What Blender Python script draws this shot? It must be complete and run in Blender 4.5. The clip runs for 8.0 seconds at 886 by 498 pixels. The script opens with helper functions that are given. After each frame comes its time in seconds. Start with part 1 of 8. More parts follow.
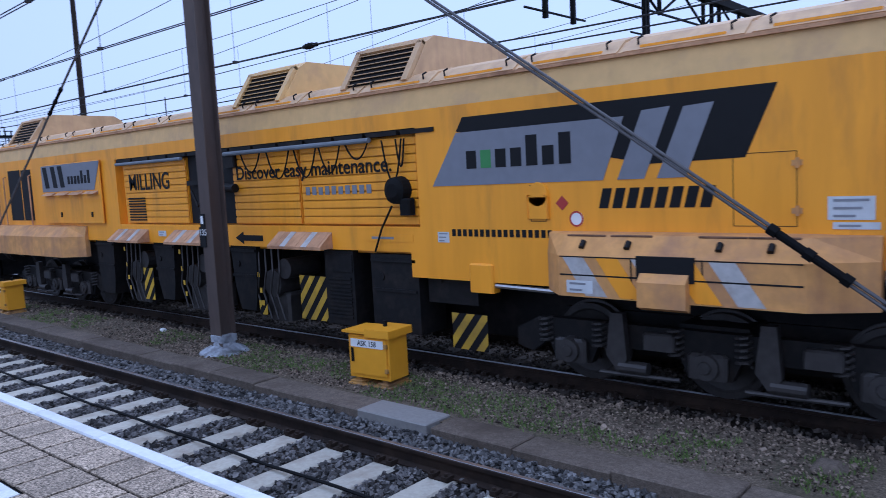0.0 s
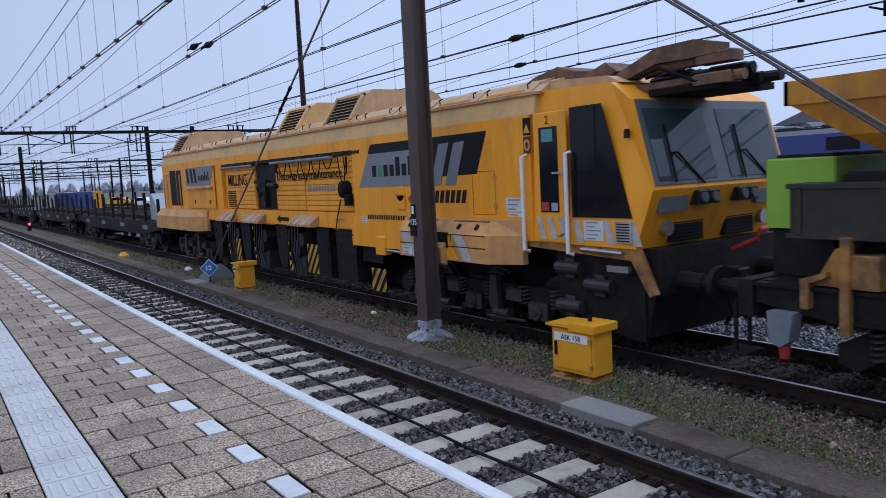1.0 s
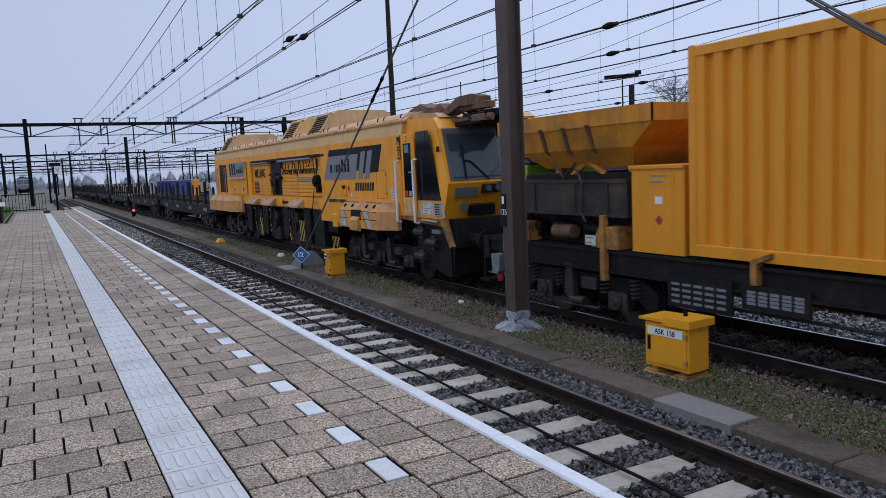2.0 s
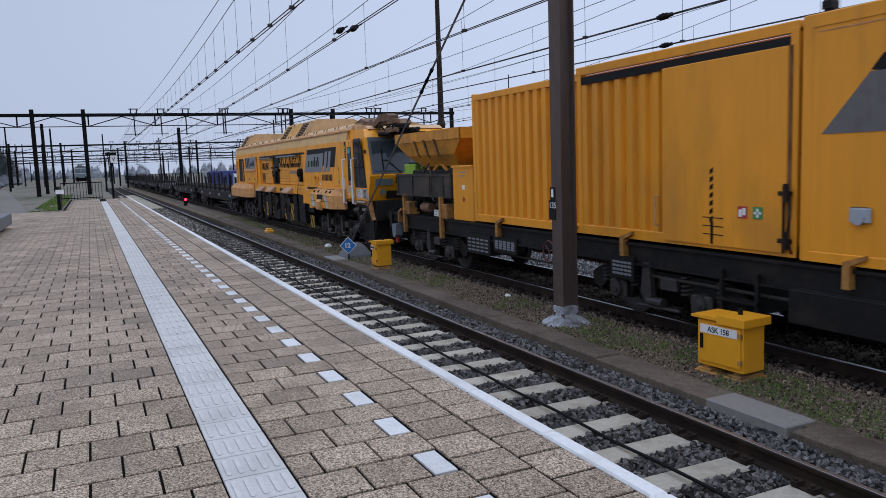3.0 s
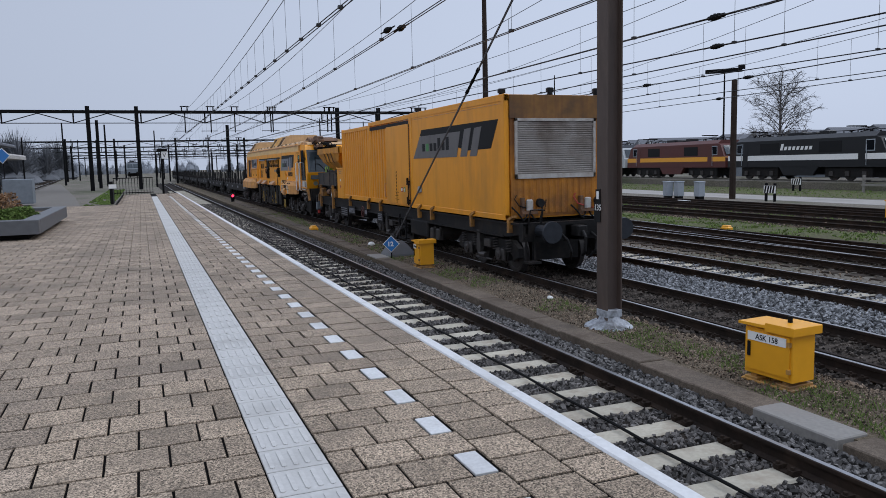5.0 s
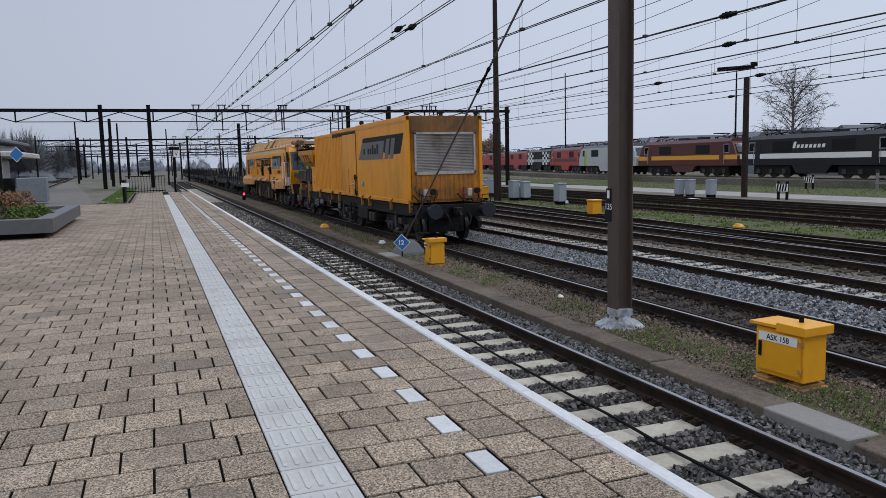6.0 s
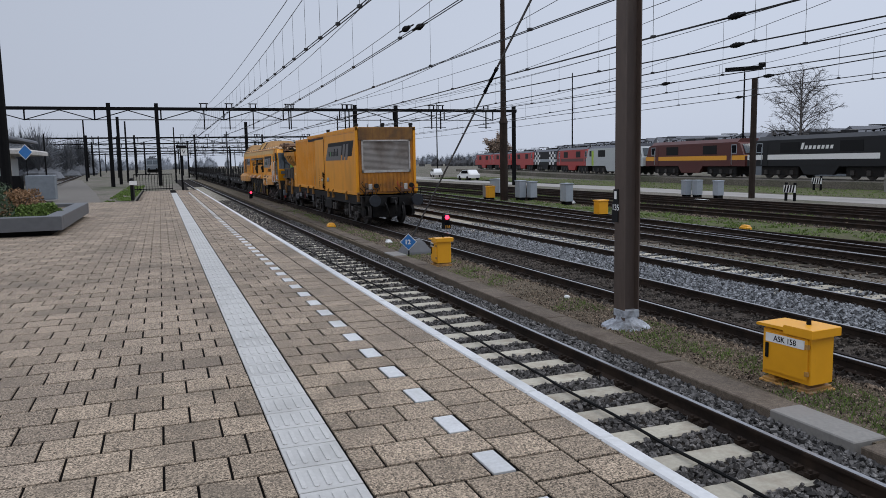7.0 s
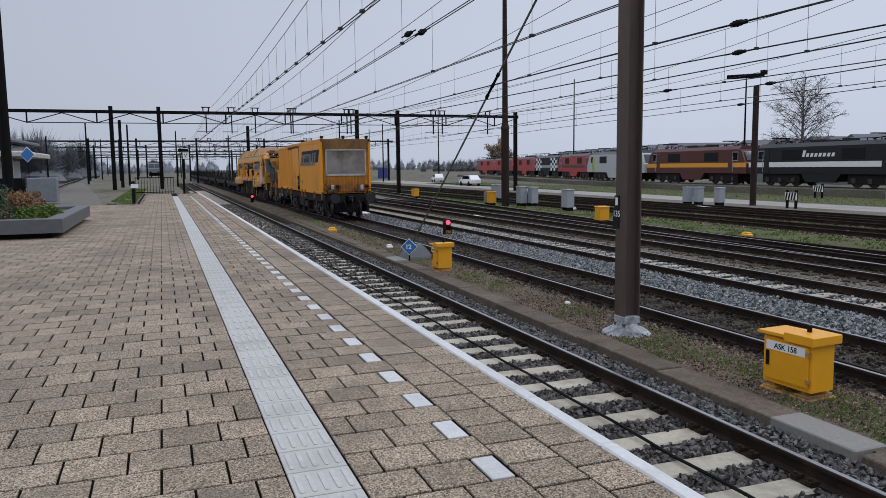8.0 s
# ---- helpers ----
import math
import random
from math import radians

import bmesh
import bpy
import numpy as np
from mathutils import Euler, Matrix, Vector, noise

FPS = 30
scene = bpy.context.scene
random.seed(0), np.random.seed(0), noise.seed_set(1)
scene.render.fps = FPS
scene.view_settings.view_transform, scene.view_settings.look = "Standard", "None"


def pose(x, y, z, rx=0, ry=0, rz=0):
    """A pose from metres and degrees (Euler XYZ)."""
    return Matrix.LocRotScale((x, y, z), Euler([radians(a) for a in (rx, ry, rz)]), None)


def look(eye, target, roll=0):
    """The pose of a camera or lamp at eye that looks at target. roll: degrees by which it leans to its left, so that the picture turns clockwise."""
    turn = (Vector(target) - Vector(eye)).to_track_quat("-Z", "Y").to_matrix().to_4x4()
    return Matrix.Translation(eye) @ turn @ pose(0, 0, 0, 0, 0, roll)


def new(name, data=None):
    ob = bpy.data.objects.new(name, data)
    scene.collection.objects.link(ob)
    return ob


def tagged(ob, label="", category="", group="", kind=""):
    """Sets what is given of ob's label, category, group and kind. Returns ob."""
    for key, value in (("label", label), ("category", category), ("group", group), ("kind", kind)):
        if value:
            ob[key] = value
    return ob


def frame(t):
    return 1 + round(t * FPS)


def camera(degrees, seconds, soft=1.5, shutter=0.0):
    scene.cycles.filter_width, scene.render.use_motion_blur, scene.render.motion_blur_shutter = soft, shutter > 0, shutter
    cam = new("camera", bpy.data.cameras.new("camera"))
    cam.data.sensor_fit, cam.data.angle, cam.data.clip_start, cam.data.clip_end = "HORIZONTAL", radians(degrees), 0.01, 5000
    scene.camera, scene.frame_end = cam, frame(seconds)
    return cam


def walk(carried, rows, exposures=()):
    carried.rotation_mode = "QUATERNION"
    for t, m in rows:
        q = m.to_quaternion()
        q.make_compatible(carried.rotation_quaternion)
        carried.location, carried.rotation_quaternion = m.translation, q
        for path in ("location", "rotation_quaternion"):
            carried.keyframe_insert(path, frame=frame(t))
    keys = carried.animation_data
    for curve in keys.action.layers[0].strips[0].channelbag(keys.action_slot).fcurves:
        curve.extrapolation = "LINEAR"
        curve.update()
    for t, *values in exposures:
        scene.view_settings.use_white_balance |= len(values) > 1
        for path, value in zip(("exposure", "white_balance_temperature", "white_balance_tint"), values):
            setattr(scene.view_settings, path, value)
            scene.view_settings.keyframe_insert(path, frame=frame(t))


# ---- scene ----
cam = camera(61.0, 8.0, soft=0.45, shutter=0.15)
# seconds, eye in metres, then yaw, pitch and roll in degrees
ROWS = [
    (0.0, 0.196, 0.348, 1.644, 40.18, -5.80, 3.00),
    (0.5, 0.127, 0.329, 1.681, 48.84, -5.93, 3.21),
    (1.0, 0.095, 0.241, 1.682, 54.97, -5.78, 2.90),
    (1.5, 0.078, 0.187, 1.678, 58.82, -5.89, 2.78),
    (3.0, -0.032, 0.152, 1.660, 64.89, -6.57, 2.05),
    (3.5, -0.040, 0.146, 1.657, 66.42, -6.48, 1.86),
    (4.0, -0.047, 0.138, 1.658, 67.29, -6.49, 1.67),
    (4.5, -0.047, 0.141, 1.654, 67.77, -6.46, 1.41),
    (6.0, -0.008, 0.120, 1.680, 68.98, -6.61, 1.33),
    (6.5, 0.001, 0.109, 1.685, 69.28, -6.66, 1.27),
    (7.0, 0.006, 0.100, 1.691, 69.47, -6.65, 1.07),
    (7.5, 0.008, 0.096, 1.690, 69.48, -6.48, 0.79),
    (8.0, -0.000, 0.106, 1.687, 69.58, -6.25, 0.69),
]
LIGHT = [(0.0, 0.36, 4800, 17), (0.5, 0.17, 5150, 14), (1.0, 0.1, 5420, 13), (1.5, 0.06, 5550, 13), (3.0, 0.1, 5850, 12), (4.5, 0.06, 5950, 11), (6.0, 0.04, 6250, 10), (8.0, 0.03, 6350, 10)]
walk(cam, [(t, pose(x, y, z, 90 + pitch, roll, yaw)) for t, x, y, z, yaw, pitch, roll in ROWS], LIGHT)

# ---- daylight: a thick, even winter overcast ----
world = bpy.data.worlds.new("overcast")
scene.world = world
world.use_nodes = True
wn, wl = world.node_tree.nodes, world.node_tree.links
sky = wn.new("ShaderNodeTexSky")
sky.sky_type, sky.sun_disc = "NISHITA", False
sky.sun_elevation, sky.sun_rotation = radians(32), radians(160)
sky.air_density, sky.dust_density, sky.ozone_density = 1.0, 4.0, 1.0
grey = wn.new("ShaderNodeHueSaturation")
grey.inputs["Saturation"].default_value = 0.3
cloud = wn.new("ShaderNodeMix")
cloud.data_type = "RGBA"
cloud.inputs[0].default_value = 0.86
cloud.inputs[7].default_value = (6.2, 6.75, 7.95, 1)
# an overcast sky is brightest overhead
co = wn.new("ShaderNodeTexCoord")
sep = wn.new("ShaderNodeSeparateXYZ")
lift = wn.new("ShaderNodeMapRange")
lift.inputs["From Min"].default_value, lift.inputs["From Max"].default_value = 0.3, 1.0
lift.inputs["To Min"].default_value, lift.inputs["To Max"].default_value = 0.090, 0.205
wl.new(co.outputs["Generated"], sep.inputs[0])
wl.new(sep.outputs["Z"], lift.inputs["Value"])
# and a little brighter towards the hidden sun
toward = wn.new("ShaderNodeMapRange")
toward.inputs["From Min"].default_value, toward.inputs["From Max"].default_value = -0.2, 0.55
toward.inputs["To Min"].default_value, toward.inputs["To Max"].default_value = 0.88, 1.08
shade = wn.new("ShaderNodeMath")
shade.operation = "MULTIPLY"
wl.new(sep.outputs["Y"], toward.inputs["Value"])
wl.new(lift.outputs[0], shade.inputs[0])
wl.new(toward.outputs[0], shade.inputs[1])
wl.new(shade.outputs[0], wn["Background"].inputs[1])
wl.new(sky.outputs[0], grey.inputs["Color"])
wl.new(grey.outputs[0], cloud.inputs[6])
wl.new(cloud.outputs[2], wn["Background"].inputs[0])
sun = new("sun", bpy.data.lights.new("sun", "SUN"))
sun.data.energy, sun.data.angle, sun.data.color = 0.9, radians(25), (1, 0.97, 0.93)
sun.matrix_basis = look((0, 0, 30), (math.sin(radians(160)) * -18, math.cos(radians(160)) * 18, 12))

# ---- materials ----
def mat(name, base, rough=0.6, metal=0.0, vary=0.25, grain=8.0, stain=None, stain_at=0.62, stain_scale=0.7, bump=0.15, per_piece=0.0, stretch=(1, 1, 1), spec=0.4, island=0.0, streak=0.0, fleck=0.0):
    """A painted, mineral or metal surface: base colour, fine grain, and broad stains with a shape of their own."""
    m = bpy.data.materials.new(name)
    m.use_nodes = True
    n, l = m.node_tree.nodes, m.node_tree.links
    p = n["Principled BSDF"]
    p.inputs["Roughness"].default_value, p.inputs["Metallic"].default_value = rough, metal
    p.inputs["Specular IOR Level"].default_value = spec
    co = n.new("ShaderNodeTexCoord")
    mp = n.new("ShaderNodeMapping")
    mp.inputs["Scale"].default_value = stretch
    l.new(co.outputs["Object"], mp.inputs["Vector"])
    if per_piece:
        # each piece takes its own stretch of the grain
        at, shift = n.new("ShaderNodeObjectInfo"), n.new("ShaderNodeVectorMath")
        l.new(at.outputs["Location"], shift.inputs[1])
        l.new(co.outputs["Object"], shift.inputs[0])
        l.new(shift.outputs[0], mp.inputs["Vector"])
    fine, broad = n.new("ShaderNodeTexNoise"), n.new("ShaderNodeTexNoise")
    fine.inputs["Scale"].default_value, fine.inputs["Detail"].default_value = grain, 6
    broad.inputs["Scale"].default_value, broad.inputs["Detail"].default_value = stain_scale, 7
    broad.inputs["Roughness"].default_value = 0.62
    l.new(mp.outputs[0], fine.inputs["Vector"])
    l.new(mp.outputs[0], broad.inputs["Vector"])
    hue = n.new("ShaderNodeHueSaturation")
    hue.inputs["Color"].default_value = (*base, 1)
    span = n.new("ShaderNodeMapRange")
    span.inputs["From Min"].default_value, span.inputs["From Max"].default_value = 0.25, 0.75
    span.inputs["To Min"].default_value, span.inputs["To Max"].default_value = 1 - vary, 1 + vary
    l.new(fine.outputs["Fac"], span.inputs["Value"])
    value = span.outputs[0]
    for amount, node, out in ((per_piece, "ShaderNodeObjectInfo", "Random"), (island, "ShaderNodeNewGeometry", "Random Per Island")):
        if amount:
            info = n.new(node)
            piece = n.new("ShaderNodeMapRange")
            piece.inputs["To Min"].default_value, piece.inputs["To Max"].default_value = 1 - amount, 1 + amount
            l.new(info.outputs[out], piece.inputs["Value"])
            times = n.new("ShaderNodeMath")
            times.operation = "MULTIPLY"
            l.new(value, times.inputs[0])
            l.new(piece.outputs[0], times.inputs[1])
            value = times.outputs[0]
    if fleck:
        # exposed aggregate: small pebbles, each of its own tone
        cells = n.new("ShaderNodeTexVoronoi")
        cells.inputs["Scale"].default_value = 125
        l.new(mp.outputs[0], cells.inputs["Vector"])
        tone = n.new("ShaderNodeSeparateColor")
        l.new(cells.outputs["Color"], tone.inputs[0])
        pebble = n.new("ShaderNodeMapRange")
        pebble.inputs["To Min"].default_value, pebble.inputs["To Max"].default_value = 1 - fleck, 1 + fleck
        l.new(tone.outputs[0], pebble.inputs["Value"])
        grit = n.new("ShaderNodeMath")
        grit.operation = "MULTIPLY"
        l.new(value, grit.inputs[0])
        l.new(pebble.outputs[0], grit.inputs[1])
        value = grit.outputs[0]
    l.new(value, hue.inputs["Value"])
    colour = hue.outputs[0]
    if stain:
        ramp = n.new("ShaderNodeMapRange")
        ramp.inputs["From Min"].default_value, ramp.inputs["From Max"].default_value = stain_at - 0.1, stain_at + 0.14
        ramp.inputs["To Max"].default_value = 0.85
        l.new(broad.outputs["Fac"], ramp.inputs["Value"])
        mix = n.new("ShaderNodeMix")
        mix.data_type = "RGBA"
        mix.inputs[7].default_value = (*stain, 1)
        l.new(ramp.outputs[0], mix.inputs[0])
        l.new(colour, mix.inputs[6])
        colour = mix.outputs[2]
    if streak:
        run = n.new("ShaderNodeMapping")
        run.inputs["Scale"].default_value = (6.0, 6.0, 0.35)
        l.new(co.outputs["Object"], run.inputs["Vector"])
        dirt = n.new("ShaderNodeTexNoise")
        dirt.inputs["Scale"].default_value, dirt.inputs["Detail"].default_value = 1.3, 8
        l.new(run.outputs[0], dirt.inputs["Vector"])
        amount = n.new("ShaderNodeMapRange")
        amount.inputs["From Min"].default_value, amount.inputs["From Max"].default_value = 0.48, 0.78
        amount.inputs["To Max"].default_value = streak
        l.new(dirt.outputs["Fac"], amount.inputs["Value"])
        soil = n.new("ShaderNodeMix")
        soil.data_type = "RGBA"
        soil.inputs[7].default_value = (base[0] * 0.34, base[1] * 0.26, base[2] * 0.5 + 0.006, 1)
        l.new(amount.outputs[0], soil.inputs[0])
        l.new(colour, soil.inputs[6])
        colour = soil.outputs[2]
    l.new(colour, p.inputs["Base Color"])
    if bump:
        b = n.new("ShaderNodeBump")
        b.inputs["Strength"].default_value, b.inputs["Distance"].default_value = bump, 0.01
        l.new(fine.outputs["Fac"], b.inputs["Height"])
        l.new(b.outputs[0], p.inputs["Normal"])
    return m


def glowing(name, colour, strength):
    m = bpy.data.materials.new(name)
    m.use_nodes = True
    p = m.node_tree.nodes["Principled BSDF"]
    p.inputs["Base Color"].default_value = (*colour, 1)
    p.inputs["Emission Color"].default_value, p.inputs["Emission Strength"].default_value = (*colour, 1), strength
    return m


def glass(name, tint, rough=0.05, see=0.5):
    m = bpy.data.materials.new(name)
    m.use_nodes = True
    n, l = m.node_tree.nodes, m.node_tree.links
    p = n["Principled BSDF"]
    p.inputs["Base Color"].default_value, p.inputs["Roughness"].default_value = (*tint, 1), rough
    p.inputs["Transmission Weight"].default_value, p.inputs["IOR"].default_value = see, 1.45
    return m


YELLOW = (0.83, 0.335, 0.008)
M_YELLOW = mat("train_yellow_paint", YELLOW, 0.42, vary=0.08, grain=3, stain=(0.30, 0.14, 0.03), stain_at=0.66, stain_scale=1.3, bump=0.03, stretch=(1, 1, 0.22), streak=0.12)
M_ROOF = mat("dusty_faded_yellow_paint", (0.52, 0.335, 0.165), 0.6, vary=0.12, grain=5, stain=(0.30, 0.19, 0.09), stain_at=0.58, stain_scale=1.1, bump=0.08, streak=0.25)
M_DUSTY = mat("rust_dusted_paint", (0.50, 0.275, 0.135), 0.75, vary=0.2, grain=9, stain=(0.24, 0.12, 0.06), stain_at=0.55, stain_scale=2.2, bump=0.15)
M_CONT = mat("container_yellow_paint", (0.71, 0.285, 0.009), 0.45, vary=0.06, grain=2.5, stain=(0.36, 0.17, 0.03), stain_at=0.64, stain_scale=0.7, bump=0.03, stretch=(1, 1, 0.4), streak=0.16)
M_CONT_END = mat("sooty_container_paint", (0.50, 0.19, 0.010), 0.55, vary=0.15, grain=3, stain=(0.16, 0.07, 0.02), stain_at=0.52, stain_scale=1.1, bump=0.05, streak=0.65)
M_SOOT = mat("soot_blackened_paint", (0.22, 0.105, 0.025), 0.65, vary=0.2, grain=3, stain=(0.05, 0.035, 0.025), stain_at=0.55, stain_scale=1.0, bump=0.05, streak=0.5)
# lettering black, also used to paint the shade inside openings
M_BLACK = mat("black_vinyl_and_opening_shade", (0.008, 0.0082, 0.009), 0.6, vary=0.1, bump=0.0, spec=0.2)
M_GREY = mat("grey_vinyl", (0.19, 0.195, 0.215), 0.45, vary=0.06, bump=0.0)
M_GREY_WORN = mat("sooty_grey_vinyl", (0.125, 0.118, 0.114), 0.5, vary=0.08, stain=(0.08, 0.07, 0.06), stain_at=0.6, stain_scale=1.2, bump=0.0, streak=0.2)
M_GREEN = mat("green_vinyl", (0.06, 0.22, 0.06), 0.5, vary=0.05, bump=0.0)
M_FRAME = mat("black_running_gear", (0.0085, 0.008, 0.008), 0.6, vary=0.3, grain=12, stain=(0.026, 0.02, 0.016), stain_at=0.58, stain_scale=3.0, bump=0.2, spec=0.22)
M_WHEEL = mat("greasy_wheel_steel", (0.055, 0.05, 0.047), 0.5, metal=0.4, vary=0.25, grain=10, bump=0.1)
M_STEEL = mat("worn_bright_steel", (0.45, 0.44, 0.43), 0.33, metal=0.9, vary=0.12, grain=20, bump=0.02)
M_RAIL = mat("rusty_rail_steel", (0.017, 0.0115, 0.0085), 0.85, metal=0.0, vary=0.3, grain=18, stain=(0.042, 0.027, 0.018), stain_at=0.55, stain_scale=2.5, bump=0.2, spec=0.2)
M_RUNNING = mat("polished_rail_head", (0.34, 0.34, 0.35), 0.34, metal=0.9, vary=0.08, grain=30, bump=0.0)
M_SLEEPER = mat("concrete_sleeper", (0.42, 0.385, 0.31), 0.85, spec=0.2, vary=0.12, grain=25, stain=(0.22, 0.175, 0.13), stain_at=0.58, stain_scale=2.5, bump=0.25, per_piece=0.15)
M_TIMBER = mat("tarred_timber_sleeper", (0.055, 0.045, 0.037), 0.9, spec=0.1, vary=0.3, grain=14, bump=0.3, stretch=(1, 0.15, 1))
# dirty bed, its base near black to paint shade between the stones
M_BALLAST_BED = mat("dirty_shade_darkened_bed", (0.013, 0.011, 0.0095), 0.95, spec=0.1, vary=0.6, grain=26, stain=(0.03, 0.023, 0.018), stain_at=0.52, stain_scale=1.4, bump=0.9)
M_STONE = mat("grey_ballast_stone", (0.19, 0.194, 0.2), 0.9, spec=0.2, vary=0.3, grain=30, bump=0.3, island=0.8)
M_STONE_DARK = mat("oily_ballast_stone", (0.10, 0.092, 0.086), 0.85, spec=0.25, vary=0.3, grain=30, bump=0.3, island=0.85)
M_EARTH = mat("trodden_gravel_earth", (0.115, 0.092, 0.066), 0.95, spec=0.1, vary=0.5, grain=30, fleck=0.4, stain=(0.045, 0.042, 0.024), stain_at=0.58, stain_scale=1.1, bump=0.9)
M_GROUND = mat("yard_gravel", (0.145, 0.13, 0.108), 0.95, spec=0.1, vary=0.5, grain=11, fleck=0.3, stain=(0.05, 0.06, 0.027), stain_at=0.56, stain_scale=0.16, bump=0.6)
M_ROADWAY = mat("wet_yard_road", (0.28, 0.26, 0.235), 0.8, vary=0.12, grain=6, stain=(0.2, 0.19, 0.175), stain_at=0.55, stain_scale=0.5, bump=0.1)
M_PAVER = mat("concrete_paver", (0.272, 0.214, 0.156), 0.85, spec=0.2, vary=0.45, grain=60, fleck=0.8, stain=(0.13, 0.105, 0.08), stain_at=0.58, stain_scale=1.6, bump=0.8, per_piece=0.2)
M_PAVER_FAR = mat("concrete_paver_field", (0.262, 0.207, 0.154), 0.85, spec=0.2, vary=0.45, grain=60, fleck=0.8, stain=(0.14, 0.113, 0.088), stain_at=0.58, stain_scale=0.7, bump=0.7, island=0.2)
M_JOINT = mat("dark_sand_joint", (0.006, 0.005, 0.0045), 0.95, spec=0.05, vary=0.4, grain=40, bump=0.4)
M_TACTILE = mat("white_ribbed_tile", (0.43, 0.42, 0.40), 0.75, vary=0.08, grain=30, stain=(0.34, 0.33, 0.31), stain_at=0.6, stain_scale=2.0, bump=0.12, per_piece=0.07)
M_EDGE = mat("white_edge_stone", (0.55, 0.55, 0.545), 0.7, vary=0.07, grain=25, stain=(0.4, 0.39, 0.36), stain_at=0.63, stain_scale=2.6, bump=0.1, per_piece=0.05)
M_CONCRETE = mat("weathered_concrete", (0.118, 0.094, 0.072), 0.9, spec=0.2, vary=0.25, grain=20, fleck=0.25, stain=(0.06, 0.045, 0.033), stain_at=0.57, stain_scale=1.6, bump=0.3, per_piece=0.12)
M_SLAB = mat("pale_concrete_slab", (0.215, 0.203, 0.185), 0.85, vary=0.12, grain=24, stain=(0.22, 0.2, 0.18), stain_at=0.6, stain_scale=1.5, bump=0.15)
M_BOX = mat("signal_yellow_enamel", (0.72, 0.33, 0.012), 0.4, vary=0.05, grain=5, stain=(0.45, 0.21, 0.02), stain_at=0.7, stain_scale=2.5, bump=0.02)
M_WHITE = mat("white_enamel", (0.72, 0.72, 0.70), 0.5, vary=0.05, bump=0.02)
M_POLE = mat("brown_painted_steel", (0.07, 0.05, 0.04), 0.6, vary=0.15, grain=10, stain=(0.12, 0.085, 0.06), stain_at=0.6, stain_scale=1.5, bump=0.08, stretch=(1, 1, 0.3))
M_MAST = mat("dark_green_black_steel", (0.006, 0.006, 0.0065), 0.8, vary=0.2, bump=0.05, spec=0.1)
M_MAST_BROWN = mat("rust_brown_mast_paint", (0.028, 0.02, 0.016), 0.8, vary=0.2, grain=6, stain=(0.06, 0.04, 0.03), stain_at=0.6, stain_scale=0.8, bump=0.05, spec=0.15)
M_WIRE = mat("dull_copper_wire", (0.02, 0.02, 0.022), 0.6, vary=0.1, bump=0.0)
M_BLUE = mat("blue_sign_enamel", (0.03, 0.16, 0.42), 0.45, vary=0.05, bump=0.0)
M_GRASS = mat("winter_grass", (0.11, 0.165, 0.035), 0.9, vary=0.35, grain=6, bump=0.0, island=0.4)
M_DRY = mat("dry_heather", (0.21, 0.12, 0.06), 0.9, vary=0.3, bump=0.0, island=0.4)
M_LEAF = mat("dark_evergreen_leaf", (0.035, 0.06, 0.025), 0.6, vary=0.3, bump=0.0, island=0.45)
M_BARK = mat("dark_bark", (0.075, 0.065, 0.06), 0.9, vary=0.3, bump=0.2)
M_BIRCH = mat("grey_birch_bark", (0.115, 0.105, 0.10), 0.9, vary=0.3, bump=0.1)
M_PLANTER = mat("grey_planter_steel", (0.095, 0.097, 0.102), 0.6, vary=0.12, grain=6, stain=(0.10, 0.10, 0.10), stain_at=0.6, bump=0.03)
M_CABINET = mat("grey_cabinet_paint", (0.30, 0.33, 0.36), 0.55, vary=0.08, grain=4, stain=(0.2, 0.2, 0.2), stain_at=0.65, bump=0.02)
M_BUFFER = mat("greased_blue_grey_steel", (0.024, 0.027, 0.033), 0.5, metal=0.3, vary=0.25, grain=8, bump=0.05)
M_TRAY = mat("scraped_grey_steel", (0.032, 0.028, 0.025), 0.6, metal=0.2, vary=0.25, grain=7, stain=(0.09, 0.06, 0.04), stain_at=0.58, stain_scale=2.0, bump=0.08)
M_HOPPER = mat("grimy_yellow_paint", (0.56, 0.235, 0.012), 0.55, vary=0.12, grain=4, stain=(0.2, 0.1, 0.03), stain_at=0.55, stain_scale=1.2, bump=0.05, streak=0.45)
M_LOCKER = mat("dust_coated_yellow_paint", (0.60, 0.30, 0.085), 0.7, vary=0.18, grain=7, stain=(0.36, 0.19, 0.09), stain_at=0.52, stain_scale=2.0, bump=0.1, streak=0.3)
M_GLASS_DARK = glass("dark_cab_glass", (0.006, 0.0075, 0.01), 0.08, 0.0)
M_GLASS_DARK.node_tree.nodes["Principled BSDF"].inputs["IOR"].default_value = 1.3
M_RED_GLOW = glowing("red_signal_lens", (1.0, 0.02, 0.05), 6)
M_LIME = mat("lime_green_panel", (0.24, 0.42, 0.035), 0.5, vary=0.06, bump=0.02)
M_HAZARD = mat("hazard_yellow", (0.55, 0.34, 0.02), 0.55, vary=0.15, stain=(0.08, 0.06, 0.03), stain_at=0.6, bump=0.05)
M_SHUTTER = mat("dirty_roller_shutter", (0.30, 0.275, 0.25), 0.55, metal=0.2, vary=0.12, grain=3, stain=(0.12, 0.085, 0.065), stain_at=0.53, stain_scale=0.8, bump=0.03)
M_RED = mat("traffic_red_paint", (0.36, 0.035, 0.028), 0.5, vary=0.08, bump=0.02)
M_MAROON = mat("maroon_loco_paint", (0.085, 0.024, 0.02), 0.5, vary=0.12, stain=(0.07, 0.03, 0.025), bump=0.02)
